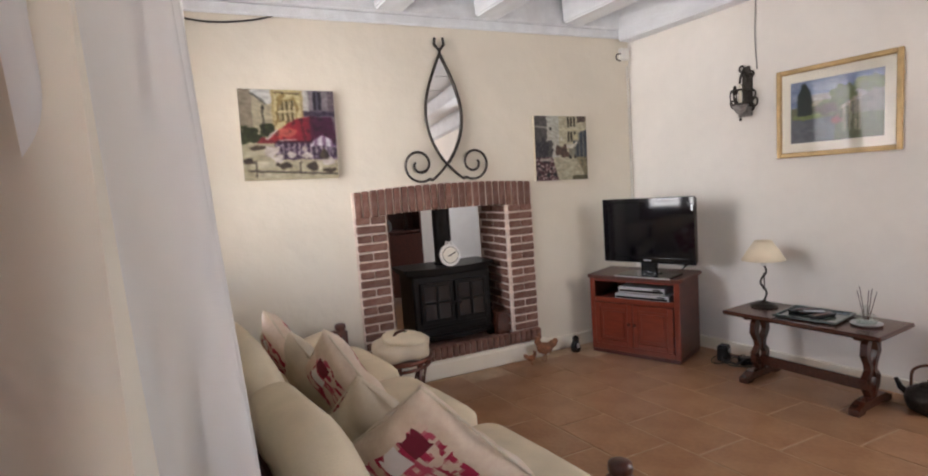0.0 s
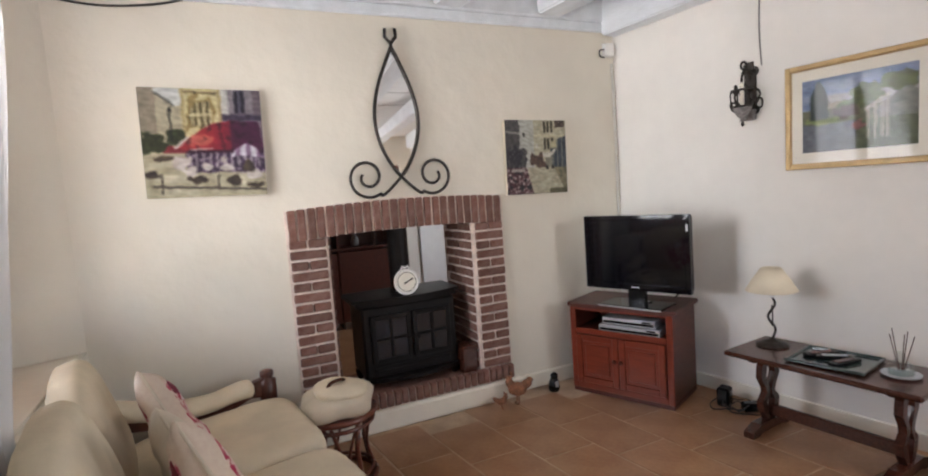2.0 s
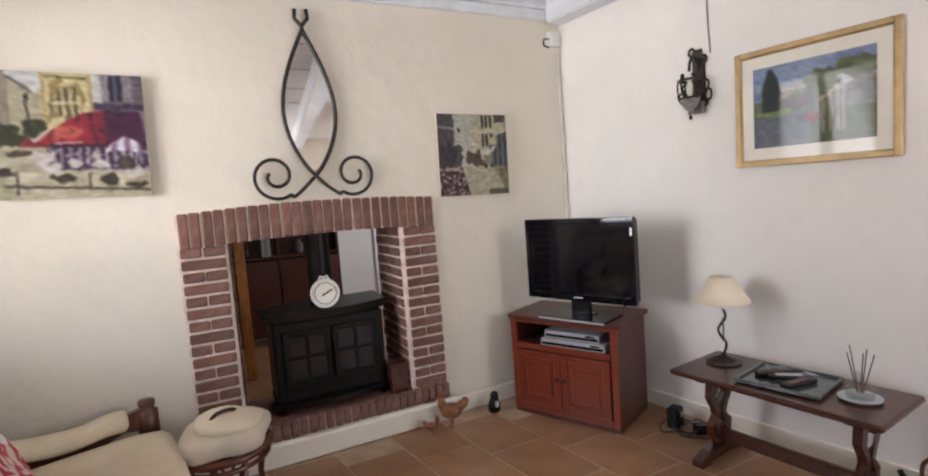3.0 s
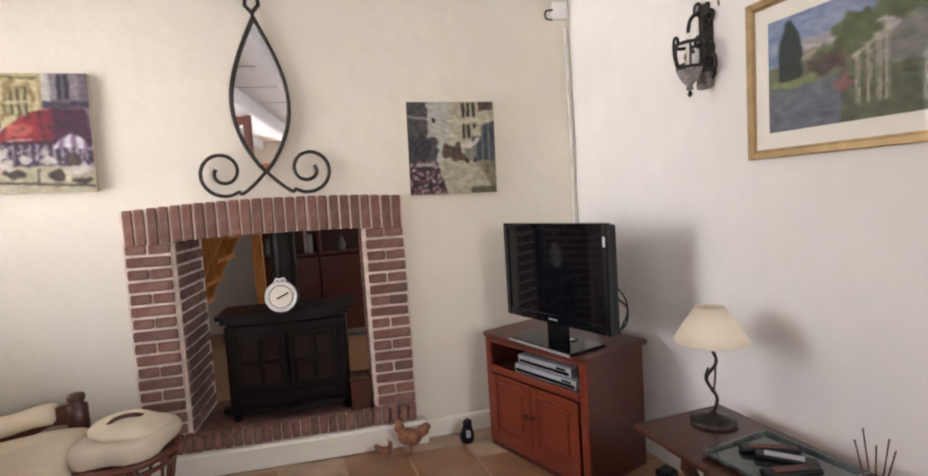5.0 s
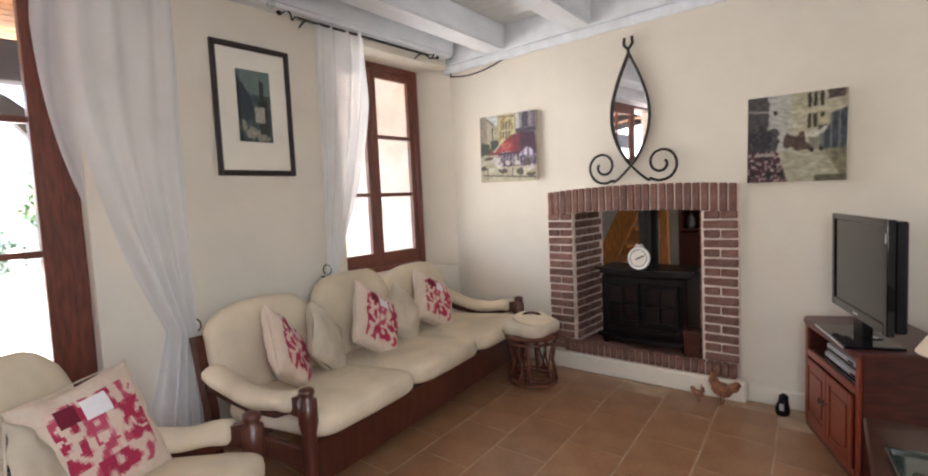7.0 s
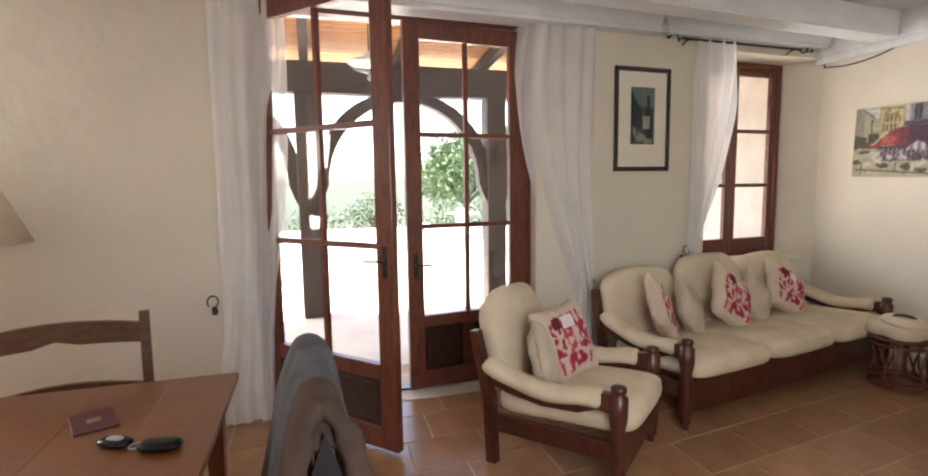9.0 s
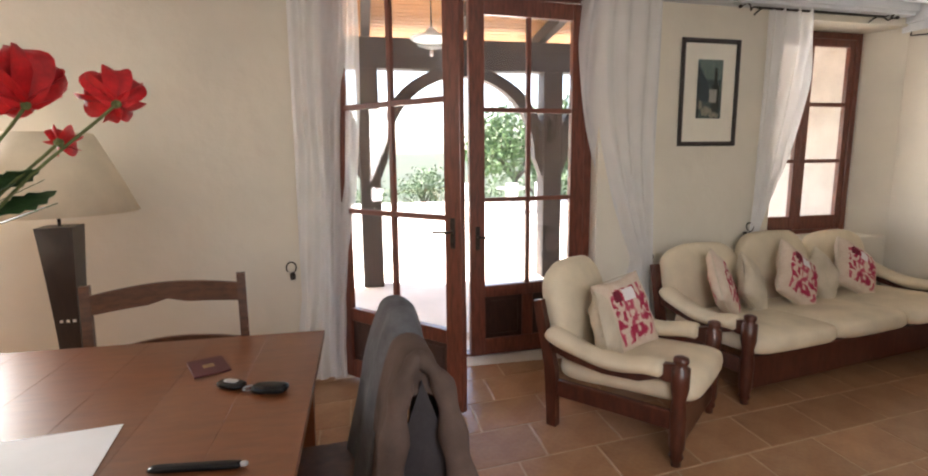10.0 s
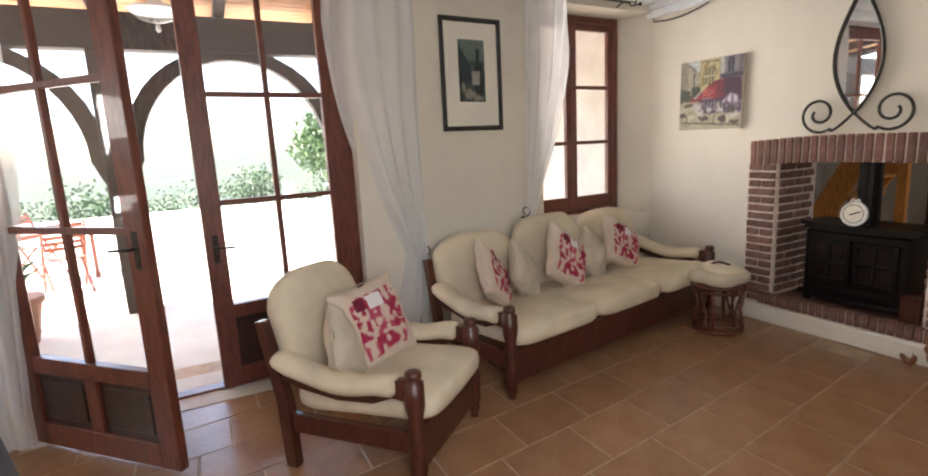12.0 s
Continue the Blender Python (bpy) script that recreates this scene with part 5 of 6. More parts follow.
# ---- coffee table and what stands on it ----
CT = pose(4.49, -1.64, 0, 0, 0, -84)
ct = thing("coffee_table", CT, "dark oak trestle coffee table with carved lyre supports", "coffee table")
TL, TD, TZ = 0.90, 0.43, 0.48
part("tabletop", boxes((-TL / 2, TL / 2, -TD / 2, TD / 2, TZ - 0.028, TZ), bevel=0.008), OAK_DARK, ct)
for s in (-1, 1):
    x = s * 0.32
    for e in (-1, 1):
        pr = [(0.03, 0.06), (0.075, 0.12), (0.085, 0.18), (0.04, 0.225), (0.05, 0.26), (0.09, 0.32), (0.08, 0.39), (0.05, 0.43)]
        inn = [(0.015, 0.43), (0.03, 0.38), (0.045, 0.33), (0.02, 0.27), (0.006, 0.24), (0.012, 0.21), (0.04, 0.17), (0.02, 0.10), (0.005, 0.06)]
        bm = bmesh.new()
        prism(bm, [(e * a, b) for a, b in pr + inn], x - 0.018, x + 0.018, "x")
        part("lyre_side", bm, OAK_DARK, ct)
    part("trestle_head", boxes((x - 0.022, x + 0.022, -0.16, 0.16, 0.425, 0.452), bevel=0.006), OAK_DARK, ct)
    bm = bmesh.new()
    prism(bm, [(-0.20, 0.0), (-0.13, 0.0), (-0.12, 0.015), (0.12, 0.015), (0.13, 0.0), (0.20, 0.0), (0.20, 0.035), (0.12, 0.065), (-0.12, 0.065), (-0.20, 0.035)], x - 0.028, x + 0.028, "x")
    part("trestle_foot", bm, OAK_DARK, ct)
part("stretcher", boxes((-0.31, 0.31, -0.014, 0.014, 0.09, 0.155), bevel=0.005), OAK_DARK, ct)

lm = thing("table_lamp", pose(4.515, -1.315, TZ) @ Matrix.Diagonal((1.08, 1.08, 1.13, 1)), "small table lamp with parchment shade and twisted iron stem", "table lamp")
part("base", lathe([(0.078, 0.0), (0.078, 0.01), (0.045, 0.022), (0.015, 0.032), (0.01, 0.04)], 24), WROUGHT, lm, smooth=True)
part("stem", tube(curve_points([(0, 0, 0.03), (0.008, -0.012, 0.09), (-0.012, 0.014, 0.15), (0.01, -0.01, 0.21), (0, 0, 0.26)], 6), 0.006), WROUGHT, lm, smooth=True)
for k in (-1, 1):
    part("tendril", tube(curve_points([(0.004, 0, 0.10), (k * 0.02, 0.01, 0.15), (k * 0.03, 0.02 * k, 0.20)], 5), 0.0035), WROUGHT, lm, smooth=True)
bm = lathe([(0.124, 0.285), (0.090, 0.34), (0.048, 0.40)], 36)
bmesh.ops.delete(bm, geom=[f for f in bm.faces if len(f.verts) > 4], context="FACES")
sh = part("shade", bm, SHADE, lm, smooth=True)
so = sh.modifiers.new("thickness", "SOLIDIFY")
so.thickness = 0.003
part("bulb_holder", lathe([(0.014, 0.25), (0.014, 0.31), (0.028, 0.34), (0.02, 0.37)], 14), WHITE, lm, smooth=True)

tr = thing("glass_tray", CT @ pose(0.02, 0.0, TZ, 0, 0, 5), "teal-edged square glass tray on the coffee table", "tray")
TEAL = material("teal_glass_paint", (0.025, 0.045, 0.045), 0.12, vary=0.5, scale=14, second=(0.11, 0.14, 0.12), bump=0, coat=0.6)
bm = bmesh.new()
box(bm, -0.16, 0.16, -0.14, 0.14, 0.004, 0.010)
part("plate", bm, TEAL, tr)
part("rim", boxes((-0.175, -0.16, -0.155, 0.155, 0.006, 0.022), (0.16, 0.175, -0.155, 0.155, 0.006, 0.022), (-0.16, 0.16, -0.155, -0.14, 0.006, 0.022), (-0.16, 0.16, 0.14, 0.155, 0.006, 0.022)), TEAL, tr)
part("feet", boxes((-0.1, 0.1, -0.1, 0.1, 0.0, 0.004)), BLACK, tr)
for k, (x, y, a) in enumerate(((-0.07, 0.03, 60), (0.0, 0.02, 40), (0.06, -0.03, 75))):
    r = thing("remote_control", CT @ pose(0.02 + x, y, TZ + 0.0105, 0, 0, a), "black remote control lying on the glass tray", "remote control", "remote controls on tray")
    part("body", boxes((-0.09, 0.09, -0.024, 0.024, 0.0, 0.02), bevel=0.006), BLACK, r)
    part("keypad", boxes((-0.06, 0.05, -0.014, 0.014, 0.02, 0.0225), bevel=0), SILVER if k == 1 else MAHOG_D, r)
df = thing("reed_diffuser", CT @ pose(0.30, 0.0, TZ), "clear glass reed diffuser on a pale dish", "diffuser")
part("dish", lathe([(0.05, 0.0), (0.075, 0.008), (0.078, 0.014), (0.05, 0.008)], 24), SILVER, df)
part("bottle", lathe([(0.048, 0.010), (0.052, 0.02), (0.045, 0.055), (0.018, 0.085), (0.014, 0.11), (0.018, 0.115)], 20), CLEAR, df, smooth=True)
part("oil", lathe([(0.044, 0.013), (0.046, 0.022), (0.044, 0.032)], 18), CLEAR, df, smooth=True)
for k in range(5):
    a = k * 1.3
    part("reed", tube([(0.01 * math.cos(a), 0.01 * math.sin(a), 0.03), (0.05 * math.cos(a), 0.035 * math.sin(a), 0.20 + 0.01 * (k % 3))], 0.0022, 5), OAK_DARK, df)

kt = thing("iron_kettle", pose(4.70, -2.16, 0), "dark metal kettle with cane hoop handle beside coffee table", "kettle")
part("body", lathe([(0.07, 0.0), (0.10, 0.02), (0.115, 0.07), (0.10, 0.12), (0.06, 0.145), (0.02, 0.155)], 22), WROUGHT, kt, smooth=True)
part("lid", lathe([(0.055, 0.145), (0.04, 0.16), (0.01, 0.165), (0.014, 0.18), (0.006, 0.185)], 16), WROUGHT, kt, smooth=True)
part("spout", tube([(0, 0.09, 0.07), (0, 0.14, 0.10), (0, 0.165, 0.15)], [0.022, 0.016, 0.011]), WROUGHT, kt, smooth=True)
part("handle", tube(curve_points([(0, -0.09, 0.12), (0, -0.08, 0.22), (0, 0, 0.265), (0, 0.08, 0.22), (0, 0.09, 0.12)], 5), 0.008), CHAIR_WOOD, kt, smooth=True)
rt = thing("black_adapter_box", pose(4.52, -0.98, 0.0, 0, 0, 20) @ Matrix.Scale(1.25, 4), "small black adapter box on the floor by cabinet", "adapter")
part("body", boxes((-0.035, 0.035, -0.03, 0.03, 0, 0.10), bevel=0.01), BLACK, rt)
part("clip", boxes((-0.012, 0.012, -0.034, -0.03, 0.06, 0.08), bevel=0), SILVER, rt)
rp = thing("black_transformer", pose(4.58, -1.12, 0.0, 0, 0, -30), "black transformer block lying among cables under coffee table", "adapter")
part("body", boxes((-0.05, 0.05, -0.032, 0.032, 0, 0.055), bevel=0.008), BLACK, rp)
part("plug", boxes((-0.02, 0.02, -0.05, -0.032, 0.015, 0.04), bevel=0.003), BLACK, rp)
for k in range(3):
    r0 = 0.07 + 0.012 * k
    wire([(4.53 + r0 * math.cos(a), -1.06 + 0.8 * r0 * math.sin(a), 0.008 + 0.01 * k + 0.02 * math.sin(2.3 * a) ** 2) for a in [q * 0.7 + k for q in range(9)]], 0.004, CABLE, "loose coil of dark cable on the floor under coffee table")
pb = thing("white_plug_reel", pose(4.62, -1.24, 0.0) @ Matrix.Scale(0.7, 4), "white cable reel on the floor under coffee table", "cable reel")
part("disc", lathe([(0.05, 0.0), (0.055, 0.012), (0.05, 0.03), (0.02, 0.035)], 20), WHITE, pb, smooth=True)
wire([(4.52, -1.02, 0.02), (4.45, -1.08, 0.012), (4.50, -1.16, 0.012), (4.60, -1.20, 0.02), (4.66, -1.16, 0.2), (4.62, -1.22, 0.47)], 0.0045, CABLE, "thin dark cable from floor to table lamp")
wire([(4.56, -0.90, 0.02), (4.45, -0.93, 0.012), (4.40, -1.0, 0.012), (4.48, -1.05, 0.02), (4.55, -0.98, 0.03)], 0.0045, CABLE, "tangled dark cable on the floor by cabinet")


def hen(m, s, label):
    h = thing("hen_figurine", m @ Matrix.Scale(s, 4), label, "figurine", "hen figurines")
    bm = soft(0.13, 0.075, 0.09, 0.9, 0.9, 20, 0.0, 0, None, pose(0, 0, 0.10, 0, 8, 0))
    bm = tube(curve_points([(-0.035, 0, 0.12), (-0.055, 0, 0.16), (-0.05, 0, 0.195)], 4), [0.028] * 5 + [0.02] * 3 + [0.017], 10, bm)
    bm = tube(curve_points([(0.04, 0, 0.11), (0.08, 0, 0.135), (0.10, 0, 0.165)], 4), [0.03] * 5 + [0.022] * 3 + [0.006], 10, bm)
    bm = tube([(-0.062, 0, 0.197), (-0.085, 0, 0.19)], [0.008, 0.002], 6, bm)
    for a in (-0.02, 0.02):
        bm = tube([(0, a, 0.07), (0.0, a, 0.006), (-0.02, a, 0.004)], 0.005, 6, bm)
    box(bm, -0.03, -0.045, -0.003, 0.003, 0.20, 0.222)
    part("body", bm, HEN, h, smooth=True)
    return h


HEN = material("terracotta_hen", (0.32, 0.13, 0.06), 0.65, vary=0.35, scale=30, bump=0.3)
hen(pose(3.44, -0.20, 0, 0, 0, -10), 1.05, "brown painted hen figurine on the floor by the hearth")
hen(pose(3.30, -0.22, 0, 0, 0, 160), 0.55, "small brown chick figurine on the floor by the hen")
ct2 = thing("black_figurine", pose(3.775, -0.15, 0), "small black seated figurine on the floor by skirting", "figurine")
part("body", tube(curve_points([(0, 0, 0.0), (0, 0, 0.05), (0.005, 0, 0.10), (0, 0, 0.135)], 4), [0.035, 0.04, 0.042, 0.042, 0.04, 0.036, 0.032, 0.028, 0.026, 0.028, 0.028, 0.02, 0.008], 12), BLACK, ct2, smooth=True)
part("badge", boxes((-0.012, 0.012, -0.044, -0.036, 0.04, 0.08), bevel=0.002), SILVER, ct2)

# ---- dining table ----
DT = thing("dining_table", pose(0, 0, 0), "large cherry-brown wooden dining table with scattered papers", "dining table")
X0, X1, Y0, Y1 = 2.48, 3.70, -6.80, -5.04
nb = 7
for k in range(nb):
    y0 = Y0 + (Y1 - Y0) * k / nb
    part("top_board", boxes((X0, X1, y0 + 0.0003, y0 + (Y1 - Y0) / nb - 0.0003, 0.73, 0.76), bevel=0.0006), TABLE_WOOD, DT)
part("apron", boxes((X0 + 0.06, X1 - 0.06, Y1 - 0.10, Y1 - 0.075, 0.63, 0.729), (X0 + 0.06, X1 - 0.06, Y0 + 0.075, Y0 + 0.10, 0.63, 0.729), (X0 + 0.06, X0 + 0.085, Y0 + 0.1, Y1 - 0.1, 0.63, 0.729), (X1 - 0.085, X1 - 0.06, Y0 + 0.1, Y1 - 0.1, 0.63, 0.729)), TABLE_WOOD, DT)
for x in (X0 + 0.09, X1 - 0.09):
    for y in (Y0 + 0.09, Y1 - 0.09):
        bm = bmesh.new()
        bm = lathe([(0.036, 0.0), (0.05, 0.62), (0.055, 0.728)], 4, None, (0, 0, 0))
        bmesh.ops.rotate(bm, matrix=Matrix.Rotation(math.pi / 4, 3, "Z"), verts=bm.verts[:])
        part("leg", bm, TABLE_WOOD, DT).location = (x, y, 0)


def dining_chair(name, m, w, label):
    """A ladder-back chair; x to its front."""
    c = thing(name, m, label, "dining chair", "dining chairs")
    for s in (-1, 1):
        bm = bmesh.new()
        prism(bm, [(-0.02, 0.0), (0.02, 0.0), (0.025, 0.45), (-0.03, 0.985), (-0.065, 0.985), (-0.022, 0.45)], s * w / 2 - 0.02, s * w / 2 + 0.02, "y")
        part("back_post", bm, CHAIR_WOOD, c)
        part("front_leg", boxes((0.40, 0.44, s * w / 2 - 0.02, s * w / 2 + 0.02, 0, 0.44)), CHAIR_WOOD, c)
        part("side_rail", boxes((0.03, 0.40, s * w / 2 - 0.012, s * w / 2 + 0.012, 0.38, 0.43), (0.03, 0.40, s * w / 2 - 0.01, s * w / 2 + 0.01, 0.18, 0.21)), CHAIR_WOOD, c)
    def rail(z, h, bow, notch, lean):
        n = 16
        top = [(-w / 2 + w * k / n, z + h + bow * math.sin(math.pi * k / n)) for k in range(n + 1)]
        low = [(-w / 2 + w * k / n, z + bow * 0.7 * math.sin(math.pi * k / n) + notch * max(0, 1 - abs(k - n / 2) / 2)) for k in range(n, -1, -1)]
        bm = bmesh.new()
        prism(bm, top + low, lean - 0.011, lean + 0.011, "x")
        part("back_rail", bm, CHAIR_WOOD, c)
    rail(0.855, 0.085, 0.035, 0.02, -0.035)
    rail(0.62, 0.06, 0.045, 0.0, -0.012)
    part("seat", boxes((0.0, 0.45, -w / 2 - 0.01, w / 2 + 0.01, 0.43, 0.455), bevel=0.008), CHAIR_WOOD, c)
    return c


dining_chair("dining_chair", pose(2.39, -5.745, 0, 0, 0, 12) @ Matrix.Diagonal((1, 1, 1.035, 1)), 0.64, "brown wooden ladder-back dining chair at the table")
dining_chair("dining_chair", pose(3.24, -4.76, 0, 0, 0, -86), 0.56, "brown wooden dining chair hidden under a taupe coat")
coat = thing("draped_coat", pose(3.24, -4.76, 0, 0, 0, -86), "taupe wool coat draped over the dining chair back", "coat")
def drape(y0, y1, top, drop_f, drop_b, spread, seed, ruffle=1.0):
    bm = bmesh.new()
    nu, nv = 40, 56
    g = []
    for i in range(nu + 1):
        u = i / nu
        y = y0 + (y1 - y0) * u
        sh = top - 0.10 * abs(2 * u - 1) ** 3
        row = []
        for j in range(nv + 1):
            v = 2 * j / nv - 1
            if abs(v) < 0.16:
                a = v / 0.16 * math.pi / 2
                x, z = -0.04 + 0.058 * math.sin(a), sh - 0.05 + 0.05 * math.cos(a)
            else:
                d = (abs(v) - 0.16) / 0.84
                L = drop_f if v > 0 else drop_b
                x, z = -0.04 + math.copysign(0.058 + spread * (1.3 if v > 0 else 1) * d ** 0.7, v), sh - 0.05 - L * d
            n = 0.028 * noise.noise(Vector((u * 5, v * 2.5, seed))) + 0.02 * math.sin(u * 16 + seed + v * 2) * min(1, abs(v) * 1.5)
            n *= ruffle
            row.append(bm.verts.new((x + n * (1 if v > 0 else -1), y * (1 + 0.08 * abs(v)), z)))
        g.append(row)
    for i in range(nu):
        for j in range(nv):
            bm.faces.new((g[i][j], g[i + 1][j], g[i + 1][j + 1], g[i][j + 1]))
    return bm
COAT_INSIDE = material("dark_coat_inside", (0.035, 0.028, 0.030), 0.7, vary=0.2, bump=0.2)
o = part("lining", drape(-0.315, 0.285, 0.99, 0.60, 0.64, 0.05, 3.0, 0.15), COAT_INSIDE, coat, "dark inside of the coat", smooth=True)
o.modifiers.new("thickness", "SOLIDIFY").thickness = 0.006
o = part("body", drape(-0.02, 0.335, 1.015, 0.66, 0.70, 0.085, 3.0, 0.35), GREY_CLOTH, coat, smooth=True)
o.modifiers.new("thickness", "SOLIDIFY").thickness = 0.012
o = part("hood", drape(-0.37, 0.10, 1.06, 0.60, 0.66, 0.10, 7.0, 0.5), material("grey_cloth", (0.125, 0.122, 0.13), 0.95, vary=0.2, bump=0.4), coat, "grey coat front panel", smooth=True)
o.modifiers.new("thickness", "SOLIDIFY").thickness = 0.014
for sx in (-1, 1):
    pts = [(-0.04, 0.27, 1.0), (-0.04 + sx * 0.06, 0.335, 0.93), (-0.04 + sx * 0.09, 0.35, 0.75), (-0.04 + sx * 0.125, 0.355, 0.55), (-0.04 + sx * 0.15, 0.35, 0.36)]
    bm = tube(curve_points(pts, 6), [0.020 + 0.024 * min(1, k / 14) + 0.006 * math.sin(k * 1.3) for k in range(25)], 16)
    part("lapel", bm, GREY_CLOTH, coat, smooth=True)
# Flat dark sheet that stands for the shade in the coat's open fold.
bm = bmesh.new()
prism(bm, [(-0.04, 0.95), (-0.14, 0.66), (-0.19, 0.36), (0.11, 0.36), (0.06, 0.66)], 0.325, 0.337, "y")
part("inner_fold", bm, COAT_INSIDE, coat, "dark inside of the coat")

pp = thing("passport", pose(2.84, -5.46, 0.761, 0, 0, 25), "closed dark red passport booklet on the table", "booklet")
part("cover", boxes((-0.09, 0.09, -0.065, 0.065, 0, 0.006), bevel=0.001), material("dark_red_cover", (0.10, 0.018, 0.022), 0.5, vary=0.1), pp)
part("emblem", boxes((-0.02, 0.02, -0.02, 0.02, 0.006, 0.0065), bevel=0), GOLD, pp)
ky = thing("key_fob", pose(3.09, -5.26, 0.76, 0, 0, 62) @ Matrix.Diagonal((1.25, 1.35, 1.2, 1)), "black car key and pouch on the dining table", "keys")
part("fob", soft(0.09, 0.045, 0.02, 0.7, 0.7, 18, 0, 0, None, pose(-0.06, 0, 0.011)), BLACK, ky, smooth=True)
part("button_panel", soft(0.045, 0.022, 0.005, 0.6, 0.6, 12, 0, 0, None, pose(-0.06, 0, 0.021)), SILVER, ky)
part("ring", tube([(0.015 * math.cos(a), 0.015 * math.sin(a), 0.006) for a in [k * math.pi / 8 for k in range(17)]], 0.002), SILVER, ky)
part("pouch", soft(0.10, 0.05, 0.024, 0.6, 0.6, 18, 0.004, 3, None, pose(0.065, 0.005, 0.013, 0, 0, 15)), BLACK, ky, smooth=True)
pn = thing("dark_case", pose(3.57, -5.30, 0.76, 0, 0, 84), "slim dark case lying on the dining table", "case")
part("body", soft(0.24, 0.026, 0.018, 0.2, 0.5, 16, 0, 0, None, pose(0, 0, 0.010)), BLACK, pn, smooth=True)
part("tip", boxes((0.115, 0.135, -0.008, 0.008, 0.005, 0.017)), SILVER, pn)
ps = thing("paper_sheet", pose(3.52, -5.90, 0.761, 0, 0, 8), "white sheet of paper on the dining table", "paper")
part("sheet", boxes((-0.21, 0.16, -0.32, 0.34, 0, 0.002), bevel=0), PAPER, ps)

# floor lamp
fl = thing("floor_lamp", pose(1.75, -6.47, 0), "tall dark wood lamp with wide parchment shade by cream wall", "floor lamp")
bm = bmesh.new()
rings = []
for k in range(13):
    z = 1.22 * k / 12
    w = 0.052 + 0.036 * (abs(k / 12 - 0.35) / 0.65) ** 1.5
    a = 0.12 * k / 12
    rings.append([bm.verts.new((w * c * math.cos(a) - w * s * math.sin(a), w * c * math.sin(a) + w * s * math.cos(a), z)) for c, s in ((-1, -1), (1, -1), (1, 1), (-1, 1))])
for a, b in zip(rings, rings[1:]):
    for i in range(4):
        bm.faces.new((a[i], a[(i + 1) % 4], b[(i + 1) % 4], b[i]))
bm.faces.new(rings[0]); bm.faces.new(rings[-1])
part("column", bm, BLACK_WOOD, fl)
part("rod", lathe([(0.008, 1.22), (0.008, 1.34)], 10), WROUGHT, fl)
bm = lathe([(0.385, 1.295), (0.30, 1.50), (0.20, 1.72)], 48)
bmesh.ops.delete(bm, geom=[f for f in bm.faces if len(f.verts) > 4], context="FACES")
sh = part("shade", bm, SHADE, fl, smooth=True)
sh.modifiers.new("thickness", "SOLIDIFY").thickness = 0.003
for k in range(4):
    part("inlay", boxes((0.058, 0.062, -0.06 + 0.032 * k, -0.045 + 0.032 * k, 0.69, 0.705), bevel=0), WHITE, fl)

gd = thing("glass_pendant", pose(1.28, -1.98, 2.79), "small clear glass drop pendant hanging from the beam", "pendant")
part("drop", lathe([(0.004, -0.10), (0.03, -0.08), (0.022, -0.05), (0.038, -0.02), (0.02, 0.0)], 14), CLEAR, gd, smooth=True)
part("cap", lathe([(0.02, 0.0), (0.016, 0.03), (0.005, 0.04), (0.005, 0.12)], 12), SILVER, gd, smooth=True)

# poppies
vs = thing("flower_vase", pose(3.42, -6.05, 0.7632), "vase of red silk poppies on the dining table", "flowers")
part("vase", lathe([(0.05, 0.0), (0.075, 0.06), (0.06, 0.18), (0.04, 0.26), (0.05, 0.30)], 20), WHITE, vs, smooth=True)


def poppy(x, y, z, r, tilt, turn, full):
    base = Vector((0.0, 0.0, 0.28))
    tip = Vector((x, y, z))
    mid = (base + tip) / 2 + Vector((0, 0, 0.07))
    part("stem", tube(curve_points([base, mid, tip], 7), 0.004, 6), STEM, vs, smooth=True)
    bl = new("bloom")
    bl.parent = vs
    bl.matrix_local = pose(x, y, z, tilt, 0, turn)
    for k in range(6 if full else 4):
        bm = bmesh.new()
        n = 8
        g = []
        for i in range(n + 1):
            u = 2 * i / n - 1
            row = []
            for j in range(n + 1):
                v = j / n
                wd = r * 0.75 * math.sin(math.pi * min(1, v * 0.8 + 0.12)) * u
                cup = r * (1.25 * v if full else 1.5 * v)
                out = r * (0.75 if full else 0.35) * math.sin(v * 2.4)
                rf = 0.10 * r * noise.noise(Vector((u * 3, v * 3, k + x * 10)))
                row.append(bm.verts.new((out + rf, wd, cup + 0.08 * r * math.sin(u * 6) * v)))
            g.append(row)
        for i in range(n):
            for j in range(n):
                bm.faces.new((g[i][j], g[i + 1][j], g[i + 1][j + 1], g[i][j + 1]))
        p = part("petal", bm, RED, bl, smooth=True)
        p.matrix_local = pose(0, 0, 0, 0, 0, k * (360 / (6 if full else 4)) + (15 if k % 2 else 0))
    part("bud_base", lathe([(0.004, -0.012), (0.012, 0.0), (0.010, 0.012)], 8), STEM, bl)


FLOWERS = ((0.03, 0.61, 0.945, 0.078, 60, -60, True), (0.03, 0.41, 0.94, 0.11, 40, -40, True), (0.03, 0.47, 0.85, 0.055, 80, -80, False), (-0.02, 0.28, 0.90, 0.075, 50, 40, True))
for f in FLOWERS:
    poppy(*f)
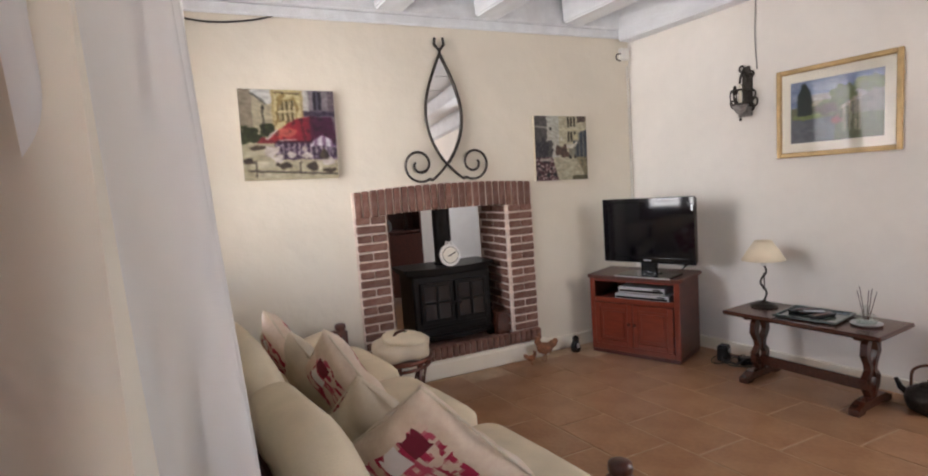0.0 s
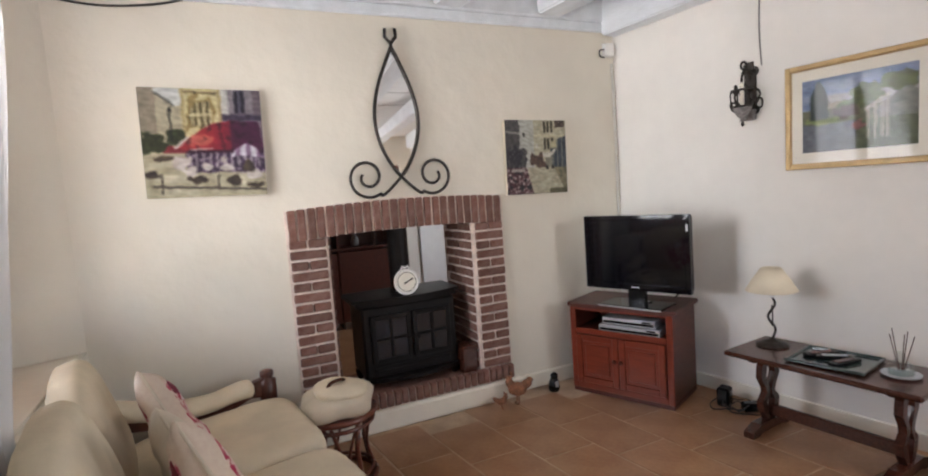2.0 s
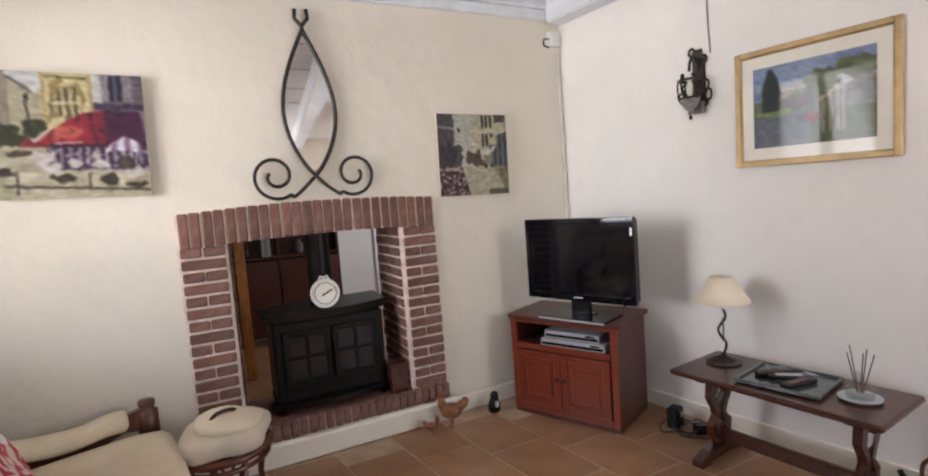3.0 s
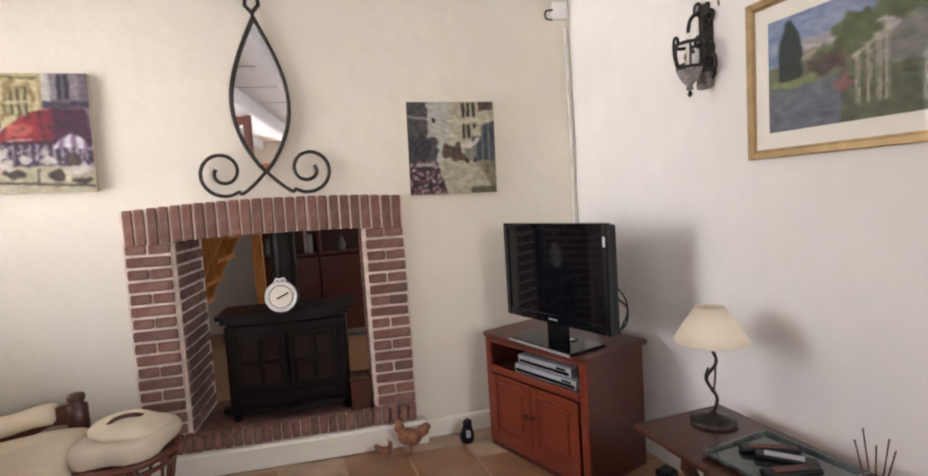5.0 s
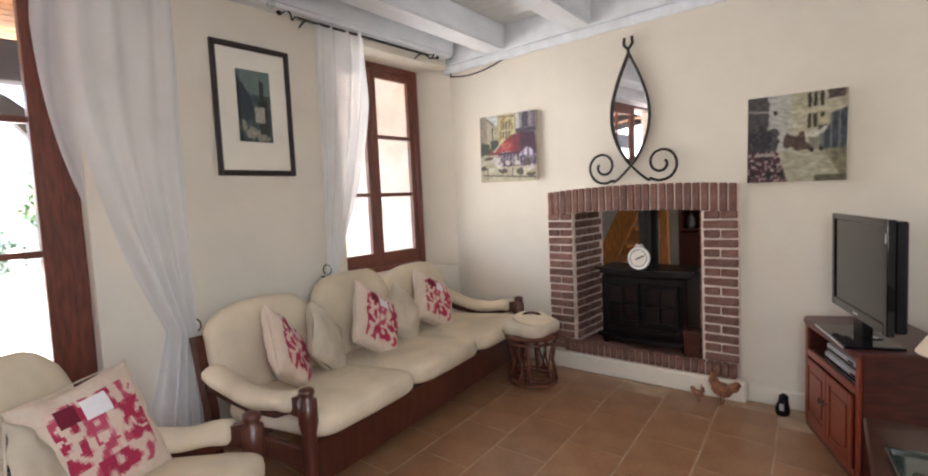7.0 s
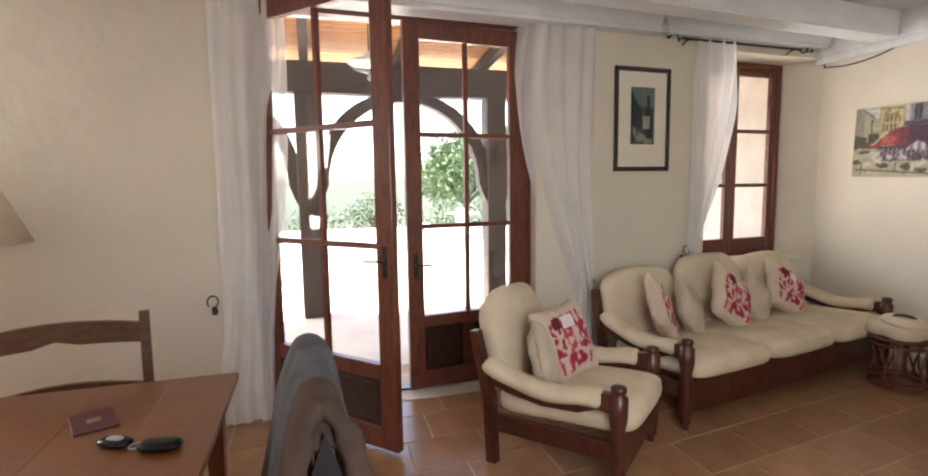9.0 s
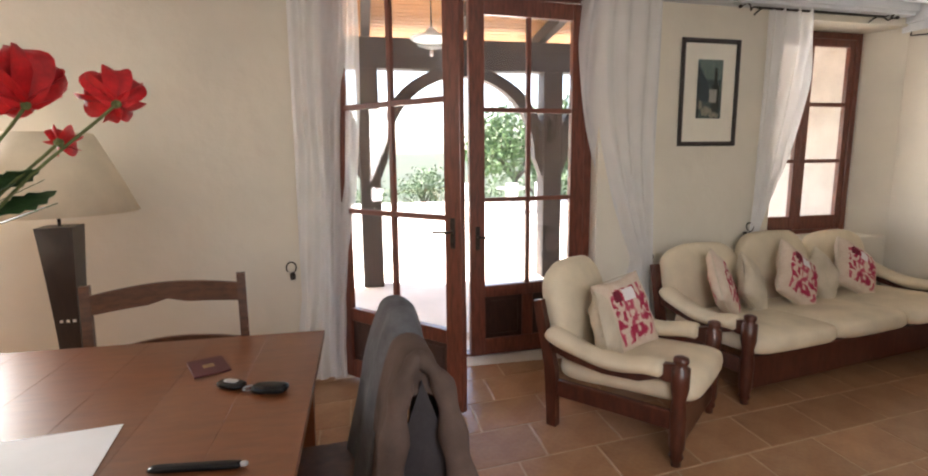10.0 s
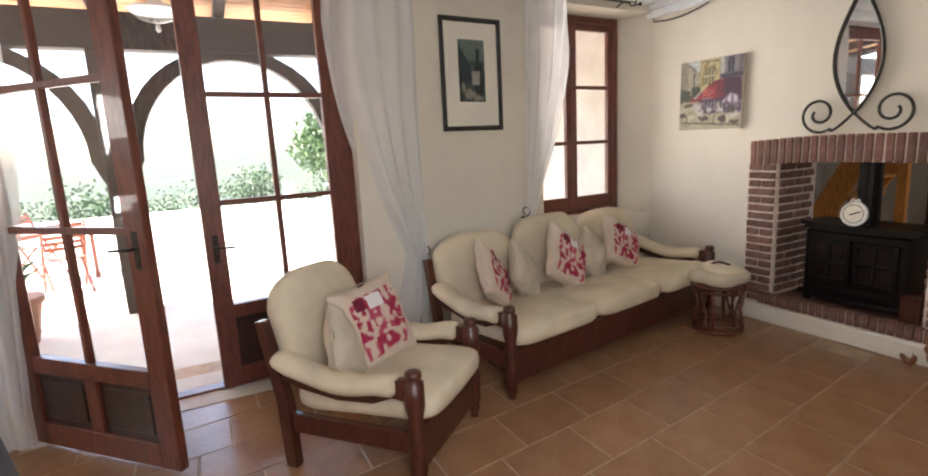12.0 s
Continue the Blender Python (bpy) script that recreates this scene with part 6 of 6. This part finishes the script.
for k in range(7):
    a = 0.5 * k - 0.4
    bm = bmesh.new()
    pts = []
    for i in range(11):
        u = i / 10
        pts.append((u * 0.16, 0.035 * math.sin(math.pi * u) * (1 + 0.5 * (i % 2))))
    prism(bm, pts + [(x, -y) for x, y in pts[::-1][1:-1]], -0.001, 0.001)
    part("leaf", bm, GREEN, vs).matrix_local = pose(0.02, 0.23 + 0.012 * k, 0.64 + 0.03 * (k % 4), 20 * (k % 3) - 20, -20, 90 + 24 * (k - 3))

# ---- south wall: pine door (the window there is an added opening) ----
pd = new("door_2")
tagged(pd, kind="structure")
pd.matrix_world = pose(1.9, SOUTH + 0.03, 0)
part("door_frame", boxes((-0.55, -0.45, -0.03, 0.04, 0, 2.45), (0.45, 0.55, -0.03, 0.04, 0, 2.45), (-0.45, 0.45, -0.03, 0.04, 2.35, 2.45)), PINE, pd)
part("door_leaf", boxes((-0.45, -0.05, -0.02, 0.02, 0.01, 2.35), (0.05, 0.45, -0.02, 0.02, 0.01, 2.35), (-0.05, 0.05, -0.015, 0.015, 0.01, 2.35)), PINE, pd)

DULL = material("dull_grey_ceramic", (0.16, 0.15, 0.145), 0.5, vary=0.2)
BROWN = material("brown_ceramic", (0.08, 0.04, 0.03), 0.4, vary=0.2)
# ---- next room ----
dr = thing("tall_dresser", pose(2.74, 2.75, 0), "tall dark mahogany dresser with open shelves in the next room", "dresser")
part("back_board", boxes((-0.55, 0.755, 0.28, 0.30, 0.05, 2.0)), MAHOG_D, dr)
for x in (-0.55, 0.1, 0.73):
    part("side_board", boxes((x, x + 0.025, 0.0, 0.28, 0.0, 2.0)), MAHOG_D, dr)
for z in (0.08, 0.5, 0.92, 1.22, 1.5, 1.97):
    part("shelf", boxes((-0.525, 0.73, 0.0, 0.279, z, z + 0.025)), MAHOG_D, dr)
for b in ((-0.54, 0.09, -0.02, -0.001, 0.09, 0.9), (0.11, 0.74, -0.02, -0.001, 0.09, 0.9)):
    part("lower_door", boxes(b), MAHOG_D, dr)
for k, (x, z, h, r, mt) in enumerate(((-0.35, 0.945, 0.16, 0.05, DULL), (-0.15, 0.945, 0.10, 0.04, BROWN), (0.3, 0.945, 0.13, 0.05, DULL), (-0.3, 1.245, 0.12, 0.05, BROWN), (0.0, 1.245, 0.18, 0.035, CERAMIC), (0.35, 1.245, 0.14, 0.05, DULL), (0.5, 0.945, 0.18, 0.03, BROWN))):
    j = thing("shelf_jar", pose(2.72 + x * 1.2, 2.88, z), "small jar standing on the dark dresser shelf", "jar", "jars on dresser")
    part("body", lathe([(r * 0.7, 0), (r, h * 0.3), (r * 0.9, h * 0.75), (r * 0.5, h)], 14), mt, j, smooth=True)
    part("lid", lathe([(r * 0.52, h), (r * 0.5, h + 0.02), (r * 0.1, h + 0.03)], 12), mt, j)
rb = random.Random(5)
SPINES = [material("book_cloth", c, 0.7, vary=0.1) for c in ((0.55, 0.53, 0.48), (0.10, 0.05, 0.05), (0.34, 0.36, 0.40), (0.30, 0.07, 0.05), (0.62, 0.60, 0.58))]
for z, x0, n in ((1.525, -0.50, 11), (1.525, 0.16, 10), (1.245, 0.30, 8), (0.945, -0.05, 3)):
    x = x0
    for k in range(n):
        w, h = rb.uniform(0.022, 0.042), rb.uniform(0.17, 0.25)
        bk_ = thing("shelf_book", pose(2.74 + x, 2.80, z), "upright book on the dark dresser shelf", "book", "books on dresser")
        part("cover", boxes((0, w - 0.002, 0, 0.16, 0, h), bevel=0.002), SPINES[rb.randrange(5)], bk_)
        part("pages", boxes((0.003, w - 0.005, 0.004, 0.163, 0.003, h + 0.001), bevel=0), PAPER, bk_)
        x += w
pl = thing("pine_stair", pose(1.95, 1.7, 0), "orange pine open staircase in the next room", "staircase")
for s in (0, 0.7):
    bm = bmesh.new()
    prism(bm, [(-0.7, 0.0), (-0.45, 0.0), (0.95, 2.7), (0.70, 2.7)], s, s + 0.04, "y")
    part("string", bm, PINE, pl)
for k in range(12):
    part("tread", boxes((-0.58 + 0.105 * k, -0.30 + 0.105 * k, 0.04, 0.70, 0.2 + 0.2 * k, 0.235 + 0.2 * k)), PINE, pl)
part("newel_post", boxes((0.42, 0.50, -0.06, 0.0, 0.0, 2.5)), PINE, pl)
wd = new("door_3")
tagged(wd, kind="structure")
wd.matrix_world = pose(4.55, 3.59, 0)
part("door_leaf", boxes((-0.4, 0.4, -0.04, 0.0, 0.0, 2.1)), PAPER, wd)
part("door_handle", tube([(0.3, -0.04, 1.0), (0.3, -0.09, 1.0), (0.2, -0.09, 1.0)], 0.01), SILVER, wd)

# ---- outside ----
def ground_height(x, y):
    d = max(0.0, -x - 15.0)
    h = -0.12 - 7.0 * (1 - math.exp(-d / 26.0)) if d else -0.12
    far = max(0.0, -x - 90.0)
    h += min(18.0, far * 0.045) * (0.75 + 0.5 * noise.noise(Vector((x * 0.006, y * 0.006, 2))))
    if d > 4:
        h += 0.8 * noise.noise(Vector((x * 0.04, y * 0.04, 7)))
    return h


bm = bmesh.new()
xs = [8, 1, -3, -6, -9, -12, -15, -17, -19, -22, -26, -31, -38, -48, -60, -75, -95, -120, -150, -190, -240, -300, -380, -480, -620, -800, -1100, -1600, -2400]
rows_ = []
for x in xs:
    span = max(60.0, -x * 2.2)
    rows_.append([bm.verts.new((x, -4 + span * (2 * k / 48 - 1), ground_height(x, -4 + span * (2 * k / 48 - 1)))) for k in range(49)])
for a, b in zip(rows_, rows_[1:]):
    for k in range(48):
        bm.faces.new((a[k], a[k + 1], b[k + 1], b[k]))
part("ground", bm, GRASS, kind="structure")
part("terrace", boxes((-14.5, 0.74, -16, 6, -0.115, -0.06), bevel=0), TERRACE, kind="structure")
part("doorstep", boxes((0.74, 1.28, DOOR[0], DOOR[1], -0.11, 0.004), bevel=0), TERRACE, kind="structure")
mat_ = thing("door_mat", pose(0.62, -4.15, -0.06), "dark ribbed door mat on the terrace step", "door mat")
part("mat", boxes((-0.22, 0.1, -0.35, 0.35, 0, 0.012)), BLACK, mat_)

po = thing("porch", pose(0, 0, -0.06), "timber porch with curved braces and pine-lined roof", "porch")
PX = -1.75
for y in (-9.2, -6.95, -4.72, -2.33, 0.2):
    part("post", boxes((PX - 0.13, PX + 0.13, y - 0.13, y + 0.13, 0, 2.72), bevel=0.012), POST, po)
for ya, yb in ((-9.2, -6.95), (-6.95, -4.72), (-4.72, -2.33), (-2.33, 0.2)):
    mid = (ya + yb) / 2
    for s, yp in ((1, ya), (-1, yb)):
        R_ = (yb - ya) / 2 - 0.1
        outer, inner = [(yp + s * 0.1, 1.38)], [(yp + s * 0.135, 1.38)]
        for k in range(11):
            a = math.pi / 2 * k / 10
            outer.append((yp + s * (0.1 + R_ - R_ * math.cos(a)), 1.75 + 1.03 * math.sin(a)))
            inner.append((yp + s * (0.1 + 0.13 + (R_ - 0.13) - (R_ - 0.13) * math.cos(a)), 1.62 + 1.03 * math.sin(a)))
        bm = bmesh.new()
        for k in range(11):
            q = [outer[k], outer[k + 1], inner[k + 1], inner[k]]
            prism(bm, q, PX - 0.08, PX + 0.08, "x")
        bmesh.ops.remove_doubles(bm, verts=bm.verts[:], dist=0.0005)
        part("brace", bm, POST, po)
part("beam", boxes((PX - 0.11, PX + 0.11, -10.6, 0.6, 2.72, 3.08)), POST, po)
for y in (-9.2, -8.1, -6.95, -5.8, -4.72, -3.6, -2.48, -1.2):
    bm = bmesh.new()
    prism(bm, [(PX - 0.5, 3.02), (0.62, 3.34), (0.62, 3.5), (PX - 0.5, 3.16)], y - 0.05, y + 0.05, "y")
    part("rafter", bm, POST, po)
for k in range(30):
    x = PX - 0.6 + k * 0.11
    bm = boxes((0, 0.100, -9.6, 0.62, 0, 0.02), bevel=0.003)
    part("lining_board", bm, PORCH, po).matrix_local = pose(x, 0, 3.165 + 0.135 * (x - PX + 0.6), 0, -7.7, 0)
part("roof_deck", boxes((0, 3.4, -9.7, 0.62, 0.03, 0.12)), CERAMIC, po).matrix_local = pose(PX - 0.7, 0, 3.16, 0, -7.7, 0)
part("end_wall", boxes((PX + 0.1, 0.57, 0.35, 0.6, -0.05, 3.3)), STONE, po)
pe = thing("porch_lamp", pose(0.0, -4.15, 2.66), "shallow glass pendant lamp hanging under porch roof", "pendant lamp")
part("bowl", lathe([(0.02, -0.10), (0.12, -0.07), (0.19, -0.01), (0.19, 0.005), (0.10, 0.03)], 24), CLEAR, pe, smooth=True)
part("rim", lathe([(0.185, -0.012), (0.2, 0.0), (0.185, 0.012)], 24), SILVER, pe, smooth=True)
part("gallery", lathe([(0.08, 0.02), (0.05, 0.07), (0.012, 0.10)], 16), SILVER, pe, smooth=True)
part("chain", tube([(0, 0, 0.1), (0, 0, 0.62)], 0.006), WROUGHT, pe)
part("finial", lathe([(0.01, -0.16), (0.02, -0.14), (0.012, -0.10)], 10), SILVER, pe)


def tree(name, at, h, r, label, seed, leaves=2600):
    t = thing(name, pose(*at), label, "tree")
    rr = random.Random(seed)
    part("trunk", tube(curve_points([(0, 0, 0), (0.1, 0.05, h * 0.25), (0.0, 0.1, h * 0.5)], 4), [0.16 - 0.01 * k for k in range(9)], 8), POST, t, smooth=True)
    centres = []
    for k in range(9):
        a, e = rr.uniform(0, 6.28), rr.uniform(0.2, 1.2)
        c = Vector((r * 0.62 * math.cos(a) * math.cos(e), r * 0.62 * math.sin(a) * math.cos(e), h * 0.55 + (h * 0.38) * math.sin(e)))
        centres.append((c, r * rr.uniform(0.32, 0.55)))
        part("limb", tube(curve_points([(0, 0.08, h * 0.4), c * 0.5 + Vector((0, 0, h * 0.22)), c], 3), [0.07, 0.06, 0.055, 0.045, 0.035, 0.025, 0.015], 6), POST, t, smooth=True)
    verts, faces = [], []
    for k in range(leaves):
        c, q = centres[k % len(centres)]
        d = Vector((rr.gauss(0, 1), rr.gauss(0, 1), rr.gauss(0, 1))).normalized() * q * rr.uniform(0.55, 1.1)
        p = c + d
        a, b = Vector((rr.gauss(0, 1), rr.gauss(0, 1), rr.gauss(0, 1))).normalized(), Vector((rr.gauss(0, 1), rr.gauss(0, 1), rr.gauss(0, 1))).normalized()
        s = 0.11 * rr.uniform(0.6, 1.3) * (h / 4.5)
        i = len(verts)
        verts += [p - a * s, p - b * s * 0.6, p + a * s, p + b * s * 0.6]
        faces.append((i, i + 1, i + 2, i + 3))
    me = bpy.data.meshes.new("crown")
    me.from_pydata(verts, [], faces)
    me.materials.append(FOLIAGE)
    o = new("crown", me)
    o.parent = t
    return t


tree("tree", (-15.5, 1.3, -0.9), 3.9, 2.3, "leafy green garden tree beyond the terrace", 4, 7500)
tree("tree", (-17.5, 4.6, -1.2), 5.2, 2.2, "leafy green garden tree near the terrace edge", 9, 6000)
for k in range(11):
    y = -17 + 3.1 * k
    tree("shrub", (-19 - 2.5 * (k % 3), y, ground_height(-20, y) - 1.3), 2.6 + 0.7 * (k % 2), 2.1, "rounded green shrub on the slope below terrace", 20 + k, 2200)
pot = thing("potted_agave", pose(-1.15, -5.65, -0.06), "spiky agave in a terracotta pot on the terrace", "potted plant")
part("pot", lathe([(0.15, 0.0), (0.22, 0.38), (0.245, 0.38), (0.245, 0.44), (0.2, 0.43)], 24), CERAMIC, pot, smooth=True)
for k in range(14):
    a = k * 2.4
    L = 0.26 + 0.06 * (k % 3)
    b = tube(curve_points([(0.03 * math.cos(a), 0.03 * math.sin(a), 0.42), (0.12 * math.cos(a), 0.12 * math.sin(a), 0.42 + L * 0.7), (L * math.cos(a) * 0.9, L * math.sin(a) * 0.9, 0.42 + L)], 3), [0.03, 0.03, 0.026, 0.02, 0.014, 0.008, 0.002], 5)
    part("leaf", b, GREEN, pot)


def garden_chair(m, label):
    c = thing("garden_chair", m, label, "garden chair", "garden chairs")
    part("seat", boxes((-0.22, 0.22, -0.22, 0.22, 0.42, 0.45)), WHITE, c)
    part("backrest", boxes((-0.22, 0.22, 0.2, 0.235, 0.5, 0.9)), WHITE, c)
    for x in (-0.2, 0.2):
        for y in (-0.2, 0.2):
            part("leg", boxes((x - 0.015, x + 0.015, y - 0.015, y + 0.015, 0, 0.42 if y < 0 else 0.88)), WHITE, c)


for x, y, a in ((-9.5, -0.7, 30), (-10.2, -1.6, 200), (-9.8, 0.6, 120)):
    garden_chair(pose(x, y, -0.06, 0, 0, a), "white garden chair out on the pale terrace")
gt = thing("garden_table", pose(-10.2, -0.3, -0.06), "round white garden table out on the terrace", "garden table")
part("tabletop", lathe([(0.5, 0.70), (0.5, 0.73)], 24), WHITE, gt)
part("pedestal", lathe([(0.25, 0.0), (0.05, 0.05), (0.04, 0.70)], 14), WHITE, gt)

TEAK = wood("red_brown_garden_wood", (0.34, 0.09, 0.05), 0.55, (2, 2, 6))


def folding_chair(m, label):
    """Crossed legs; x to its front."""
    c = thing("folding_chair", m, label, "garden chair", "folding chairs")
    for y in (-0.22, 0.22):
        part("back_leg", tube([(0.28, y, 0.0), (-0.22, y, 0.92)], 0.017, 6), TEAK, c)
        part("front_leg", tube([(-0.24, y * 0.9, 0.0), (0.24, y * 0.9, 0.45)], 0.017, 6), TEAK, c)
        part("armrest", boxes((-0.18, 0.26, y - 0.025, y + 0.025, 0.62, 0.64)), TEAK, c)
    for k in range(6):
        part("seat_slat", boxes((-0.20 + 0.075 * k, -0.135 + 0.075 * k, -0.2, 0.2, 0.44, 0.458)), TEAK, c)
    for k in range(5):
        z = 0.55 + 0.075 * k
        part("back_slat", boxes((-0.02 - 0.54 * (z - 0.55) - 0.01, -0.02 - 0.54 * (z - 0.55) + 0.01, -0.2, 0.2, z, z + 0.05)), TEAK, c)
    return c


folding_chair(pose(-3.3, -5.62, -0.06, 0, 0, 200), "red-brown wooden folding chair beside the garden table")
folding_chair(pose(-4.9, -6.3, -0.06, 0, 0, 60), "red-brown wooden folding chair across the garden table")
gt2 = thing("wooden_table", pose(-4.3, -5.95, -0.06, 0, 0, 20), "low red-brown slatted wooden garden table on the terrace", "garden table")
for k in range(7):
    part("top_slat", boxes((-0.40 + 0.115 * k, -0.295 + 0.115 * k, -0.5, 0.5, 0.70, 0.722)), TEAK, gt2)
for x in (-0.33, 0.33):
    for y in (-0.42, 0.42):
        part("leg", boxes((x - 0.025, x + 0.025, y - 0.025, y + 0.025, 0, 0.70)), TEAK, gt2)

# ---- unseen framed openings, added to let in light and hold fill lamps ----
w4 = new("window_4")
tagged(w4, kind="structure")
w4.matrix_world = pose(exw(-4.35, -0.15), -4.35, 1.0, 0, 0, 90 + math.degrees(math.atan(SKEW_E)))
part("window_frame", boxes((0, 0.06, -0.03, 0.03, 0, 1.3), (0.84, 0.90, -0.03, 0.03, 0, 1.3), (0.06, 0.84, -0.03, 0.03, 0, 0.06), (0.06, 0.84, -0.03, 0.03, 1.24, 1.3), (0.42, 0.48, -0.03, 0.03, 0.06, 1.24)), DOOR_WOOD, w4)
w2 = new("window_2")
tagged(w2, kind="structure")
w2.matrix_world = pose(4.4, SOUTH - 0.15, 0.95)
part("window_frame", boxes((0, 0.06, -0.03, 0.03, 0, 1.3), (1.04, 1.1, -0.03, 0.03, 0, 1.3), (0.06, 1.04, -0.03, 0.03, 0, 0.06), (0.06, 1.04, -0.03, 0.03, 1.24, 1.3), (0.52, 0.58, -0.03, 0.03, 0.06, 1.24)), DOOR_WOOD, w2)
w3 = new("window_3")
tagged(w3, kind="structure")
w3.matrix_world = pose(wx(-7.95, -0.2), -7.95, 1.0, 0, 0, ANG)
part("window_frame", boxes((0, 0.06, -0.03, 0.03, 0, 1.2), (0.74, 0.80, -0.03, 0.03, 0, 1.2), (0.06, 0.74, -0.03, 0.03, 0, 0.06), (0.06, 0.74, -0.03, 0.03, 1.14, 1.2), (0.37, 0.43, -0.03, 0.03, 0.06, 1.14)), DOOR_WOOD, w3)

# ---- floor tiles ----
TW_, TL_ = 0.342, 0.46
tile_me = {}


def tile_mesh(w, l):
    key = (round(w, 2), round(l, 2))
    if key not in tile_me:
        bm = bmesh.new()
        box(bm, -w / 2, w / 2, -l / 2, l / 2, -0.004, 0.0, 0.002)
        for v in bm.verts:
            v.co.x -= 0.13 * v.co.y
        bmesh.ops.recalc_face_normals(bm, faces=bm.faces[:])
        me = bpy.data.meshes.new("tile")
        bm.to_mesh(me)
        bm.free()
        me.materials.append(TILE)
        tile_me[key] = me
    return tile_me[key]


ct_ = 0
for i in range(-2, 15):
    off = (i * 0.37) % 1 * TL_
    for j in range(0, 21):
        v = 0.1 - off - j * TL_
        x = 1.03 + (i + 0.5) * TW_ - 0.13 * v
        y = v - TL_ / 2
        if y < SOUTH + 0.2 or y > -0.11 or x < wx(y) - 0.0 + 0.10 or x > exw(y) - 0.10:
            if not (y <= -0.05 and wx(y) - 0.1 < x < exw(y) + 0.1 and y > SOUTH):
                continue
        o = new("tile", tile_mesh(TW_ - 0.011, TL_ - 0.011))
        o.parent = floor
        o.location = (x, y, random.uniform(-0.0006, 0.0006))
        ct_ += 1
